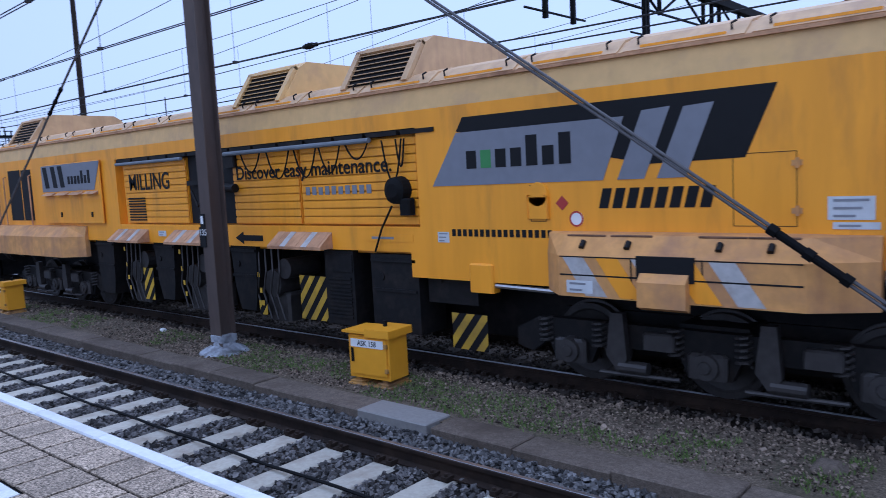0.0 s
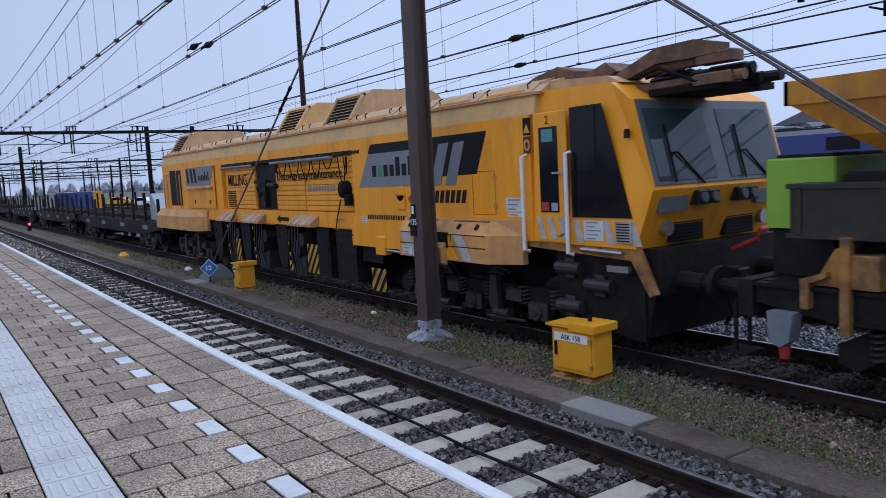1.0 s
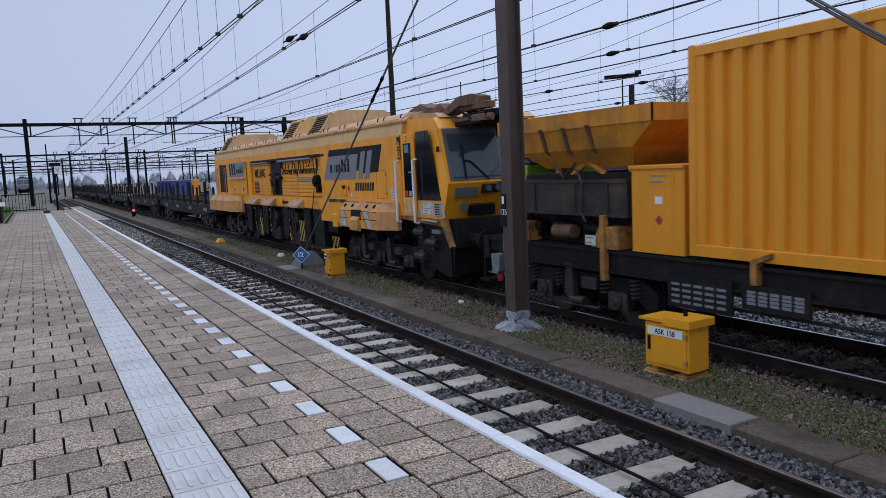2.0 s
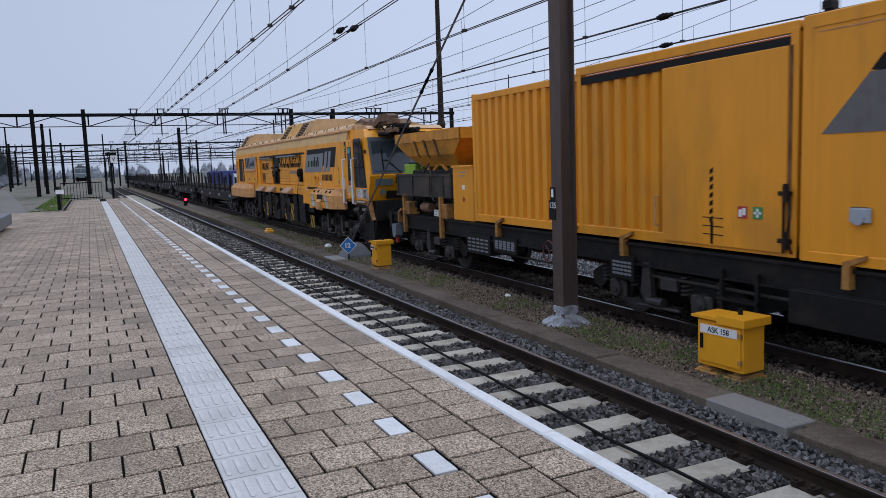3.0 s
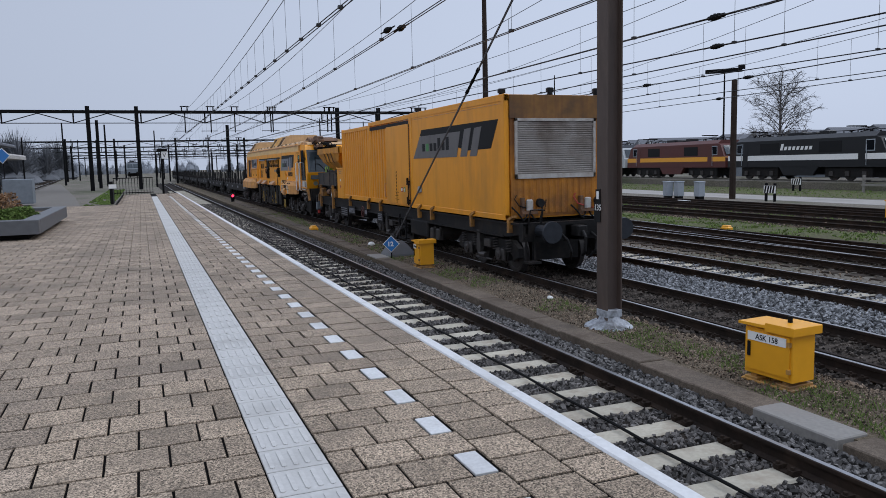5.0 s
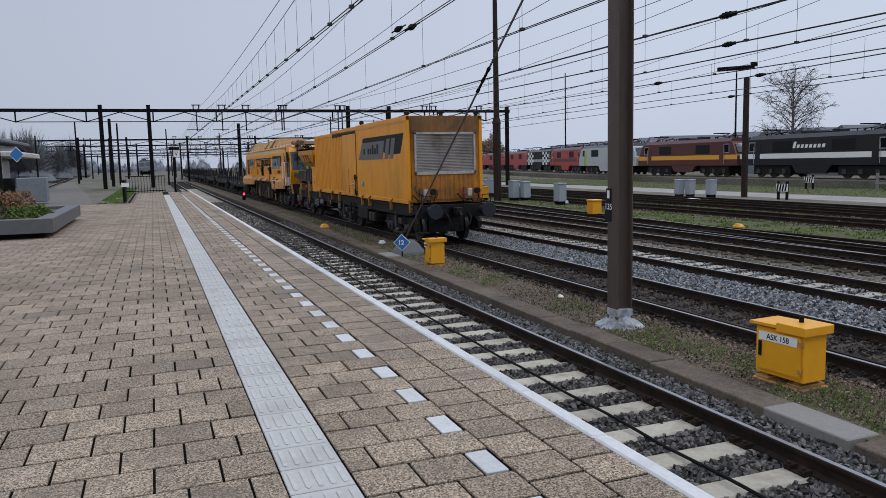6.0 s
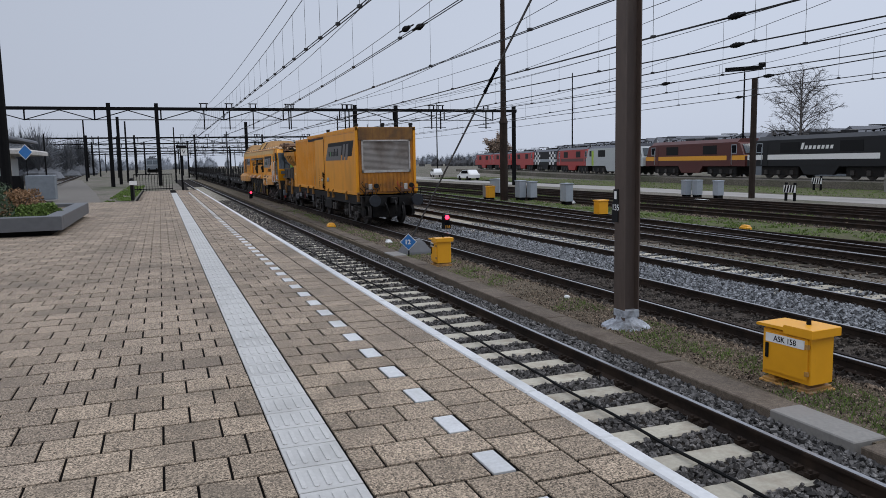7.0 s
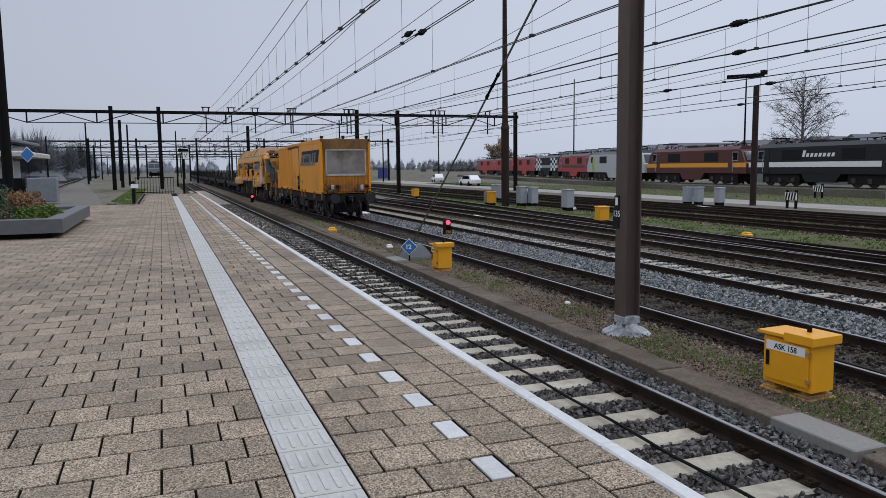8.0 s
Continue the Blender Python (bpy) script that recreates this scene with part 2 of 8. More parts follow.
M_LOCO_BLACK = mat("black_loco_paint", (0.007, 0.0075, 0.009), 0.45, vary=0.1, bump=0.02)
M_ORANGE = mat("orange_band_paint", (0.70, 0.32, 0.03), 0.5, vary=0.06, bump=0.0)
M_NAVY = mat("faded_blue_coach_paint", (0.045, 0.06, 0.2), 0.5, vary=0.1, bump=0.02)
M_SLATE = mat("slate_grey_roofing", (0.12, 0.125, 0.14), 0.8, vary=0.15, bump=0.1)
# distance haze is tinted into these three wood colours, paler farther off
M_HAZE = mat("haze_tinted_far_wood", (0.22, 0.235, 0.26), 0.95, vary=0.15, grain=0.2, bump=0.0)
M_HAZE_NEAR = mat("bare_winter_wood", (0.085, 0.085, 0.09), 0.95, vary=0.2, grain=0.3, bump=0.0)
M_HAZE_MID = mat("haze_tinted_bare_wood", (0.13, 0.135, 0.145), 0.95, spec=0.1, vary=0.2, grain=0.3, bump=0.0, island=0.25)
M_LITTER = mat("brown_grit_and_litter", (0.165, 0.128, 0.095), 0.95, spec=0.15, vary=0.3, grain=40, bump=0.2, island=0.9)
# oily gravel whose colour also holds the shade under the train
M_OILY_SHADED = mat("oily_train_shade_gravel", (0.072, 0.06, 0.05), 0.85, spec=0.2, vary=0.3, grain=40, bump=0.2, island=0.8)
M_HOOD = mat("pale_sunned_yellow_paint", (0.64, 0.405, 0.15), 0.55, vary=0.1, grain=5, stain=(0.46, 0.29, 0.14), stain_at=0.58, stain_scale=1.6, bump=0.05, streak=0.08)
M_RUBBER = mat("black_rubber", (0.007, 0.007, 0.007), 0.8, vary=0.1, bump=0.02, spec=0.15)
M_DASH = mat("white_dash_tile", (0.50, 0.50, 0.495), 0.75, vary=0.12, grain=40, stain=(0.36, 0.35, 0.33), stain_at=0.58, stain_scale=3.0, bump=0.15, per_piece=0.08)
M_TURF = mat("thin_turf", (0.085, 0.094, 0.04), 0.95, spec=0.1, fleck=0.3, vary=0.6, grain=9, stain=(0.085, 0.07, 0.05), stain_at=0.55, stain_scale=0.5, bump=0.6)
M_PATH = mat("worn_path_gravel", (0.12, 0.106, 0.09), 0.9, vary=0.2, grain=8, stain=(0.13, 0.12, 0.10), stain_at=0.55, stain_scale=0.6, bump=0.1)
M_RUSTYEL = mat("chipped_yellow_steel", (0.36, 0.17, 0.035), 0.65, vary=0.25, grain=10, stain=(0.09, 0.05, 0.03), stain_at=0.52, stain_scale=3.5, bump=0.1)
M_PANTO = mat("grey_locker_steel", (0.16, 0.18, 0.20), 0.6, vary=0.15, grain=5, bump=0.03)
M_STONE_MID = mat("mixed_ballast_stone", (0.105, 0.10, 0.096), 0.85, vary=0.3, grain=30, bump=0.3, island=0.85, spec=0.2)
M_DIRTYWHITE = mat("dirty_white_stripe", (0.44, 0.42, 0.39), 0.6, vary=0.15, grain=10, stain=(0.25, 0.2, 0.16), stain_at=0.56, stain_scale=3.0, bump=0.03)
M_BOOM = mat("rust_brown_boom", (0.17, 0.09, 0.048), 0.75, vary=0.3, grain=9, stain=(0.06, 0.038, 0.025), stain_at=0.52, stain_scale=3.0, bump=0.2)
M_SURROUND = mat("grey_glazing_surround", (0.085, 0.095, 0.105), 0.4, vary=0.1, grain=4, bump=0.0)
M_TEAL = mat("teal_blind", (0.10, 0.26, 0.25), 0.7, vary=0.08, bump=0.0)
M_INK = mat("faded_print", (0.22, 0.22, 0.23), 0.6, vary=0.1, bump=0.0)
M_PAPER = mat("weathered_paper", (0.55, 0.56, 0.55), 0.7, vary=0.08, grain=12, bump=0.0)

# ---- mesh helpers ----
RAIL = -0.85  # top of rail; the platform's surface is 0


def shape():
    return bmesh.new()


def box(bm, x0, x1, y0, y1, z0, z1, cut=0.0):
    """A box, its upright and upper edges chamfered by cut."""
    if cut <= 0:
        v = [bm.verts.new((x, y, z)) for z in (z0, z1) for y in (y0, y1) for x in (x0, x1)]
        for f in ((0, 2, 3, 1), (4, 5, 7, 6), (0, 1, 5, 4), (2, 6, 7, 3), (0, 4, 6, 2), (1, 3, 7, 5)):
            bm.faces.new([v[i] for i in f])
        return
    c = cut

    def ring(z, d, k):
        pts = ((x0 + d + k, y0 + d), (x1 - d - k, y0 + d), (x1 - d, y0 + d + k), (x1 - d, y1 - d - k), (x1 - d - k, y1 - d), (x0 + d + k, y1 - d), (x0 + d, y1 - d - k), (x0 + d, y0 + d + k))
        return [bm.verts.new((x, y, z)) for x, y in pts]

    rings = [ring(z0, 0, c), ring(z1 - c, 0, c), ring(z1, c, c)]
    loft(bm, rings, True)


def loft(bm, rings, caps=True):
    n = len(rings[0])
    for a, b in zip(rings, rings[1:]):
        for i in range(n):
            j = (i + 1) % n
            bm.faces.new((a[i], a[j], b[j], b[i]))
    if caps:
        bm.faces.new(rings[0][::-1])
        bm.faces.new(rings[-1])


def prism(bm, outline, axis, a0, a1):
    """An outline of (p, q) pairs pushed along an axis: for y the pairs are (x, z), for x (y, z), for z (x, y)."""
    def at(p, q, a):
        return {"y": (p, a, q), "x": (a, p, q), "z": (p, q, a)}[axis]
    loft(bm, [[bm.verts.new(at(p, q, a)) for p, q in outline] for a in (a0, a1)])


def rod(bm, a, b, r0, r1=None, n=8):
    """A round bar from a to b."""
    a, b = Vector(a), Vector(b)
    r1 = r0 if r1 is None else r1
    d = (b - a).normalized()
    s = d.orthogonal().normalized()
    t = d.cross(s)
    rings = [[bm.verts.new(p + r * (math.cos(k * math.tau / n) * s + math.sin(k * math.tau / n) * t)) for k in range(n)] for p, r in ((a, r0), (b, r1))]
    loft(bm, rings)


def tube(bm, points, r, n=6):
    """One continuous bent bar through the points."""
    pts = [Vector(q) for q in points]
    rings, s = [], None
    for i, q in enumerate(pts):
        d = (pts[min(i + 1, len(pts) - 1)] - pts[max(i - 1, 0)]).normalized()
        s = d.orthogonal().normalized() if s is None else (s - d * s.dot(d)).normalized()
        t = d.cross(s)
        rings.append([bm.verts.new(q + r * (math.cos(k * math.tau / n) * s + math.sin(k * math.tau / n) * t)) for k in range(n)])
    loft(bm, rings)


def mesh(name, bm, material):
    bmesh.ops.recalc_face_normals(bm, faces=bm.faces[:])
    me = bpy.data.meshes.new(name)
    bm.to_mesh(me)
    bm.free()
    me.materials.append(material)
    return me


def part(name, bm, material, parent=None, label=""):
    """Links a bmesh as one mesh object under a thing or a part."""
    ob = new(name, mesh(name, bm, material))
    if parent is not None:
        ob.parent = parent
    if label:
        ob["label"] = label
    return ob


def piece(name, me, parent, x, y, z, rz=0.0):
    ob = new(name, me)
    ob.parent = parent
    ob.location = (x, y, z)
    ob.rotation_euler = (0, 0, rz)
    return ob


def thing(name, label, category, at=(0, 0, 0), group="", kind=""):
    ob = new(name)
    ob.empty_display_size = 0.2
    ob.matrix_basis = pose(*at)
    return tagged(ob, label, category, group, kind)


def letters(name, words, material, parent, m, size, label="", shear=0.0, squeeze=1.0, bold=0.0):
    """Words in the built-in font as a thin mesh, lying in the pose m's x-y plane; size is the height of a capital."""
    cu = bpy.data.curves.new(name, "FONT")
    cu.body, cu.size, cu.extrude, cu.shear, cu.offset = words, size / 0.69, 0.002, shear, bold
    tmp = bpy.data.objects.new(name, cu)
    scene.collection.objects.link(tmp)
    bpy.context.view_layer.update()
    me = bpy.data.meshes.new_from_object(tmp.evaluated_get(bpy.context.evaluated_depsgraph_get()))
    bpy.data.objects.remove(tmp)
    bpy.data.curves.remove(cu)
    me.transform(m @ Matrix.Diagonal((squeeze, 1, 1, 1)))
    me.materials.clear()
    me.materials.append(material)
    ob = new(name, me)
    ob.parent = parent
    if label:
        ob["label"] = label
    return ob

# ---- ground, platform and tracks ----
def stones(name, regions, size, material, label, seed, bare=None):
    """Loose broken stone: jittered eight-cornered lumps strewn over rectangles (x0, x1, y0, y1, z, number)."""
    rng = np.random.default_rng(seed)
    cube = np.array([(x, y, z) for z in (-1, 1) for y in (-1, 1) for x in (-1, 1)], float)
    quads = np.array(((0, 2, 3, 1), (4, 5, 7, 6), (0, 1, 5, 4), (2, 6, 7, 3), (0, 4, 6, 2), (1, 3, 7, 5)))
    verts, faces, count = [], [], 0
    for x0, x1, y0, y1, z, number in regions:
        c = np.stack([rng.uniform(x0, x1, number), rng.uniform(y0, y1, number), z + rng.uniform(-0.015, 0.03, number)], 1)
        if bare:
            off = (c[:, 0] - bare[0]) / bare[1]
            c = c[np.abs(off - np.round(off)) * bare[1] > bare[2]]
            number = len(c)
        s = size * rng.uniform(0.35, 0.75, (number, 1, 3)) * rng.uniform(0.7, 1.25, (number, 1, 1))
        v = cube[None] * s * rng.uniform(0.25, 1.0, (number, 8, 3))
        q = rng.normal(size=(number, 4))
        q /= np.linalg.norm(q, axis=1, keepdims=True)
        w, a, b, d = q.T
        rot = np.stack([1 - 2 * (b * b + d * d), 2 * (a * b - d * w), 2 * (a * d + b * w), 2 * (a * b + d * w), 1 - 2 * (a * a + d * d), 2 * (b * d - a * w), 2 * (a * d - b * w), 2 * (b * d + a * w), 1 - 2 * (a * a + b * b)], 1).reshape(-1, 3, 3)
        verts.append((np.einsum("nij,nkj->nki", rot, v) + c[:, None]).reshape(-1, 3))
        faces.append((quads[None] + 8 * np.arange(count, count + number)[:, None, None]).reshape(-1, 4))
        count += number
    me = bpy.data.meshes.new(name)
    me.from_pydata(np.concatenate(verts).tolist(), [], np.concatenate(faces).tolist())
    me.materials.append(material)
    return tagged(new(name, me), label, "gravel", kind="stuff")


def blades(name, patches, material, label, height, seed, lean=0.5, width=0.012):
    """Tufts of narrow leaves over patches (x0, x1, y0, y1, z, number)."""
    rng = random.Random(seed)
    verts, faces = [], []
    for x0, x1, y0, y1, z, number in patches:
        for _ in range(number):
            x, y = rng.uniform(x0, x1), rng.uniform(y0, y1)
            if noise.noise((x * 0.9, y * 1.4, 0.3)) < -0.05:
                continue
            for _ in range(4):
                a, h = rng.uniform(0, math.tau), height * rng.uniform(0.4, 1.2)
                dx, dy = math.cos(a), math.sin(a)
                px, py = x + rng.gauss(0, 0.03), y + rng.gauss(0, 0.03)
                k = len(verts)
                verts += [(px - dy * width, py + dx * width, z), (px + dy * width, py - dx * width, z), (px + dx * h * lean * 0.4, py + dy * h * lean * 0.4, z + h * 0.7), (px + dx * h * lean, py + dy * h * lean, z + h)]
                faces += [(k, k + 1, k + 2), (k, k + 2, k + 3)]
    me = bpy.data.meshes.new(name)
    me.from_pydata(verts, [], faces)
    me.materials.append(material)
    return tagged(new(name, me), label, "grass", kind="stuff")


bm = shape()
box(bm, -2500, 900, -900, 1800, -1.6, RAIL - 0.2)
tagged(part("ground", bm, M_GROUND), "flat gravel and thin grass of a railway yard", "ground", kind="structure")
bm = shape()
box(bm, -160, 30, 2.64, 6.0, -1.5, RAIL - 0.185)
box(bm, -160, 30, 7.2, 14.2, -1.5, RAIL - 0.185)
box(bm, -160, 30, 5.16, 5.9, -1.5, RAIL - 0.16)
tagged(part("ballast_bed", bm, M_BALLAST_BED), "dirty ballast bed under the tracks, darkened for shade between stones", "ballast", kind="structure")
bm = shape()
box(bm, -150, 30, 5.97, 7.3, -1.5, -0.895)
tagged(part("walkway", bm, M_EARTH), "trodden earth and gravel strip between two tracks", "walkway", kind="structure")
bm = shape()
prism(bm, [(-150, 38.5), (-60, 36.6), (10, 36.0), (10, 40.3), (-40, 40.3), (-150, 46)], "z", -1.5, RAIL - 0.19)
tagged(part("yard_road", bm, M_ROADWAY), "pale worn concrete service road across the yard", "road", kind="structure")

for y0, y1, x0, x1 in ((19.9, 23.2, -110, -6), (25.6, 27.0, -110, -6), (41.2, 50.5, -120, -20)):
    bm = shape()
    box(bm, x0, x1, y0, y1, -1.5, RAIL - 0.19)
    tagged(part("grass_strip", bm, M_TURF), "strip of thin green turf and gravel", "grass", kind="structure")

# the platform: a body, a joint bed, and every paver laid in half bond
COURSE = 0.3338
FIRST = -1.735  # middle of the course that counts as nought
FIELD = 0.352  # depth of a paver of the wide field
EDGE_Y = 2.62
platform = thing("platform", "station platform of grey-brown concrete pavers with a white edge", "platform", kind="structure")
bm = shape()
box(bm, -41, 8, -9.5, EDGE_Y - 0.02, -1.3, -0.035)
box(bm, -58, -41, -1.15, EDGE_Y - 0.02, -1.3, -0.035)
part("platform_body", bm, M_CONCRETE, platform)
bm = shape()
box(bm, -41, 8, -9.5, EDGE_Y - 0.1, -0.034, -0.0125)
box(bm, -58, -41, -1.15, EDGE_Y - 0.1, -0.034, -0.0125)
part("joint_bed", bm, M_JOINT, platform)


def slab_mesh(name, w, d, material, gap=0.0072, depth=0.03, cut=0.003):
    bm = shape()
    box(bm, -w / 2 + gap * 1.7, w / 2 - gap * 1.7, -d / 2 + gap, d / 2 - gap, -depth, 0, cut)
    return mesh(name, bm, material)


paver_full = slab_mesh("paver", COURSE, 0.334, M_PAVER)
paver_half = slab_mesh("paver", COURSE, 0.167, M_PAVER)
paver_white = slab_mesh("paver", COURSE, 0.150, M_DASH)
paver_wide = slab_mesh("paver", FIELD, FIELD, M_PAVER)
paver_cut = slab_mesh("paver", FIELD, 0.312, M_PAVER)
paver_stub = slab_mesh("paver", FIELD, 0.167, M_PAVER)
paver_trim = slab_mesh("paver", FIELD, 0.297, M_PAVER)
paver_short = slab_mesh("paver", COURSE, 0.297, M_PAVER)
paver_edge = slab_mesh("paver", COURSE, 0.348, M_PAVER)
tactile_tile = slab_mesh("tactile_tile", COURSE, 0.350, M_TACTILE, gap=0.003)
bm = shape()
box(bm, -0.5 + 0.003, 0.5 - 0.003, -0.055, 0.055, -0.22, 0.004, 0.012)
edge_stone = mesh("edge_stone", bm, M_EDGE)
rng = random.Random(4)
far_verts, far_faces = [], []
near_count = 0


def lay(me, x, y, w, d, near):
    """A paver of its own near the walk's nearest stretch, else a block of the joined field."""
    global near_count
    z = rng.gauss(0, 0.0016)
    if near and near_count < 300:
        near_count += 1
        ob = piece("paver", me, platform, x, y, z)
        ob.rotation_euler = (rng.gauss(0, 0.003), rng.gauss(0, 0.003), rng.gauss(0, 0.004))
        return
    k = len(far_verts)
    for zz, e in ((-0.03, 0.0085), (z - 0.003, 0.0085), (z, 0.0115)):
        for sx, sy in ((-1, -1), (1, -1), (1, 1), (-1, 1)):
            far_verts.append((x + sx * (w / 2 - e * 1.4), y + sy * (d / 2 - e), zz))
    far_faces.append((k + 8, k + 9, k + 10, k + 11))
    for a in (0, 4):
        for i in range(4):
            j = (i + 1) % 4
            far_faces.append((k + a + i, k + a + j, k + a + 4 + j, k + a + 4 + i))


for course in range(-28, 166):
    x = FIRST - course * COURSE
    odd = course % 2
    close = -6.1 < x < -2.4
    # between the guide strip and the dashes
    y = 1.028
    if odd:
        lay(paver_half, x, y + 0.0835, COURSE, 0.167, close)
        y += 0.167
    for _ in range(2):
        lay(paver_full, x, y + 0.167, COURSE, 0.334, close)
        y += 0.334
    # two straight rows along the edge
    for row in range(2):
        off = COURSE / 2 if row == 0 else 0
        if row == 0:
            lay(paver_edge, x + off, 2.035, COURSE, 0.348, close)
        else:
            lay(paver_short, x + off, 2.360, COURSE, 0.297, close)
# the wide field on the other side of the guide strip
for course in range(-34, 150):
    x = -4.59 - course * FIELD
    y = 0.672
    close = -6.2 < x < -2.9
    for me, d in (((paver_stub, 0.167), (paver_cut, 0.312)) if course % 2 == 0 else ((paver_trim, 0.297),)):
        lay(me, x, y - d / 2, FIELD, d, close)
        y -= d
    while y > (-9.0 if x > -40.8 else -0.7):
        lay(paver_wide, x, y - FIELD / 2, FIELD, FIELD, close and y > -0.4)
        y -= FIELD
me = bpy.data.meshes.new("paver_field")
me.from_pydata(far_verts, [], far_faces)
me.materials.append(M_PAVER_FAR)
field = new("paver_field", me)
field.parent = platform
tagged(field, kind="stuff")
for course in range(-28, 150):
    x = FIRST - course * COURSE
    piece("tactile_tile", tactile_tile, platform, x + COURSE / 2, 0.847, 0.001)
    if not course % 2:
        piece("dash_tile", paver_white, platform, x, 1.773, 0.0005)
for k in range(-9, 58):
    piece("edge_stone", edge_stone, platform, -1.3 - k, EDGE_Y - 0.055, 0)
bm = shape()
for course in range(-28, 60):
    x = FIRST - (course - 0.5) * COURSE
    for r in range(5):
        y = 0.847 + (r - 2) * 0.066
        prism(bm, [(x - 0.125, y), (x - 0.112, y - 0.013), (x + 0.112, y - 0.013), (x + 0.125, y), (x + 0.112, y + 0.013), (x - 0.112, y + 0.013)], "z", 0.0, 0.006)
part("guide_rib", bm, M_TACTILE, platform, "shallow white guide ribs")
# drop of the platform face
bm = shape()
for k in range(-9, 58):
    box(bm, -1.8 - k + 0.004, -0.8 - k - 0.004, EDGE_Y - 0.09, EDGE_Y - 0.03, -1.25, -0.225)
part("platform_face", bm, M_CONCRETE, platform)


# ---- rails and sleepers ----
RAIL_OUTLINE = ((-0.07, -0.16), (0.07, -0.16), (0.07, -0.148), (0.012, -0.128), (0.010, -0.045), (0.036, -0.034), (0.036, -0.006), (0.028, 0.0), (-0.028, 0.0), (-0.036, -0.006), (-0.036, -0.034), (-0.010, -0.045), (-0.012, -0.128), (-0.07, -0.148))


def rail_piece(name, parent, x0, x1, y0, y1, shiny=True, z=RAIL):
    """One rail from (x0, y0) to (x1, y1), with its polished running band."""
    bm = shape()
    loft(bm, [[bm.verts.new((x, y + p, z + q)) for p, q in RAIL_OUTLINE] for x, y in ((x0, y0), (x1, y1))])
    ob = part(name, bm, M_RAIL, parent)
    if shiny:
        bm = shape()
        loft(bm, [[bm.verts.new((x, y + p, z + q)) for p, q in ((-0.024, 0.0005), (0.024, 0.0005), (0.022, 0.0035), (-0.022, 0.0035))] for x, y in ((x0, y0), (x1, y1))])
        part("running_band", bm, M_RUNNING, ob, "polished steel running band")
    return ob


def sleeper_mesh(material, length=2.52, wide=0.30):
    bm = shape()
    h = length / 2
    prism(bm, [(-wide / 2 - 0.02, -0.2), (wide / 2 + 0.02, -0.2), (wide / 2, -0.02), (wide / 2 - 0.02, 0), (-wide / 2 + 0.02, 0), (-wide / 2, -0.02)], "y", -h, h)
    return mesh("sleeper", bm, material)


def track(label, y0, y1, x0, x1, material, count, step=0.62, first=-2.2, shiny=True, clips=0, far=0):
    """A straight track from (x0, y0) to (x1, y1): rails, the nearest sleepers one by one, the farther ones joined."""
    t = thing("track", label, "railway track", group="railway tracks", kind="structure")
    slope = (y1 - y0) / (x1 - x0)
    for s in (-0.7525, 0.7525):
        rail_piece("rail", t, x0, x1, y0 + s, y1 + s, shiny)
    me = sleeper_mesh(material)
    for k in range(count):
        x = first - k * step
        piece("sleeper", me, t, x, y0 + (x - x0) * slope, RAIL - 0.165, rng.gauss(0, 0.008))
    if far:
        bm = shape()
        for k in range(far):
            x = first - (count + k) * step
            y = y0 + (x - x0) * slope
            box(bm, x - 0.13, x + 0.13, y - 1.26, y + 1.26, RAIL - 0.3, RAIL - 0.165)
        tagged(part("sleeper_row", bm, material, t), kind="stuff")
    if clips:
        bm = shape()
        box(bm, -0.11, 0.11, -0.14, 0.14, -0.165, -0.152)
        for sx in (-1, 1):
            for sy in (-1, 1):
                rod(bm, (sx * 0.08, sy * 0.12, -0.155), (sx * 0.08, sy * 0.12, -0.09), 0.022, 0.018, 6)
                box(bm, sx * 0.08 - 0.03, sx * 0.08 + 0.03, sy * 0.10 - 0.05, sy * 0.10 + 0.05, -0.15, -0.115)
        cl = mesh("rail_clip", bm, M_RAIL)
        for k in range(clips):
            x = first - k * step
            for s in (-0.7525, 0.7525):
                piece("rail_clip", cl, t, x, y0 + (x - x0) * slope + s, RAIL)
    return t


track("platform track on pale concrete sleepers with rusty rails", 4.43, 4.43, 20, -160, M_SLEEPER, 72, clips=50, far=90, first=-4.68 + 0.672 * 17, step=0.672)
second = track("straight running track on dark timber sleepers", 8.80, 8.80, 20, -160, M_TIMBER, 58, clips=40, far=90, first=-4.5 + 0.62 * 18)
bm = shape()
box(bm, -160, -6, 8.80 - 0.63, 8.80 - 0.57, RAIL - 0.16, RAIL - 0.01)
part("check_rail", bm, M_RAIL, second, "rusty inner check rail")
track("yard track on pale concrete sleepers beside grey ballast", 12.4, 12.4, 20, -160, M_SLEEPER, 70, clips=40, far=70, first=-6.0 + 0.62 * 20)
track("rust-brown yard track of a switch ladder", 15.9, 16.2, 10, -150, M_TIMBER, 36, far=60, first=-9.0, clips=18)
track("rust-brown diverging yard track of a switch ladder", 16.9, 22.5, -4, -95, M_TIMBER, 40, far=60, first=-9.0)
track("rust-brown crossing yard track of a switch ladder", 18.9, 16.6, -6, -60, M_TIMBER, 30, first=-9.0, shiny=False)
track("rusty siding beyond the grass strip", 24.6, 23.6, -5, -150, M_TIMBER, 30, far=60, first=-14, shiny=False)
track("rusty siding beside the service road", 28.3, 27.8, -5, -150, M_TIMBER, 30, far=60, first=-16, shiny=False)
track("rusty siding along the service road", 31.0, 30.4, -5, -150, M_TIMBER, 30, far=60, first=-16, shiny=False)

# a cable lies along the near track's sleepers
bm = shape()
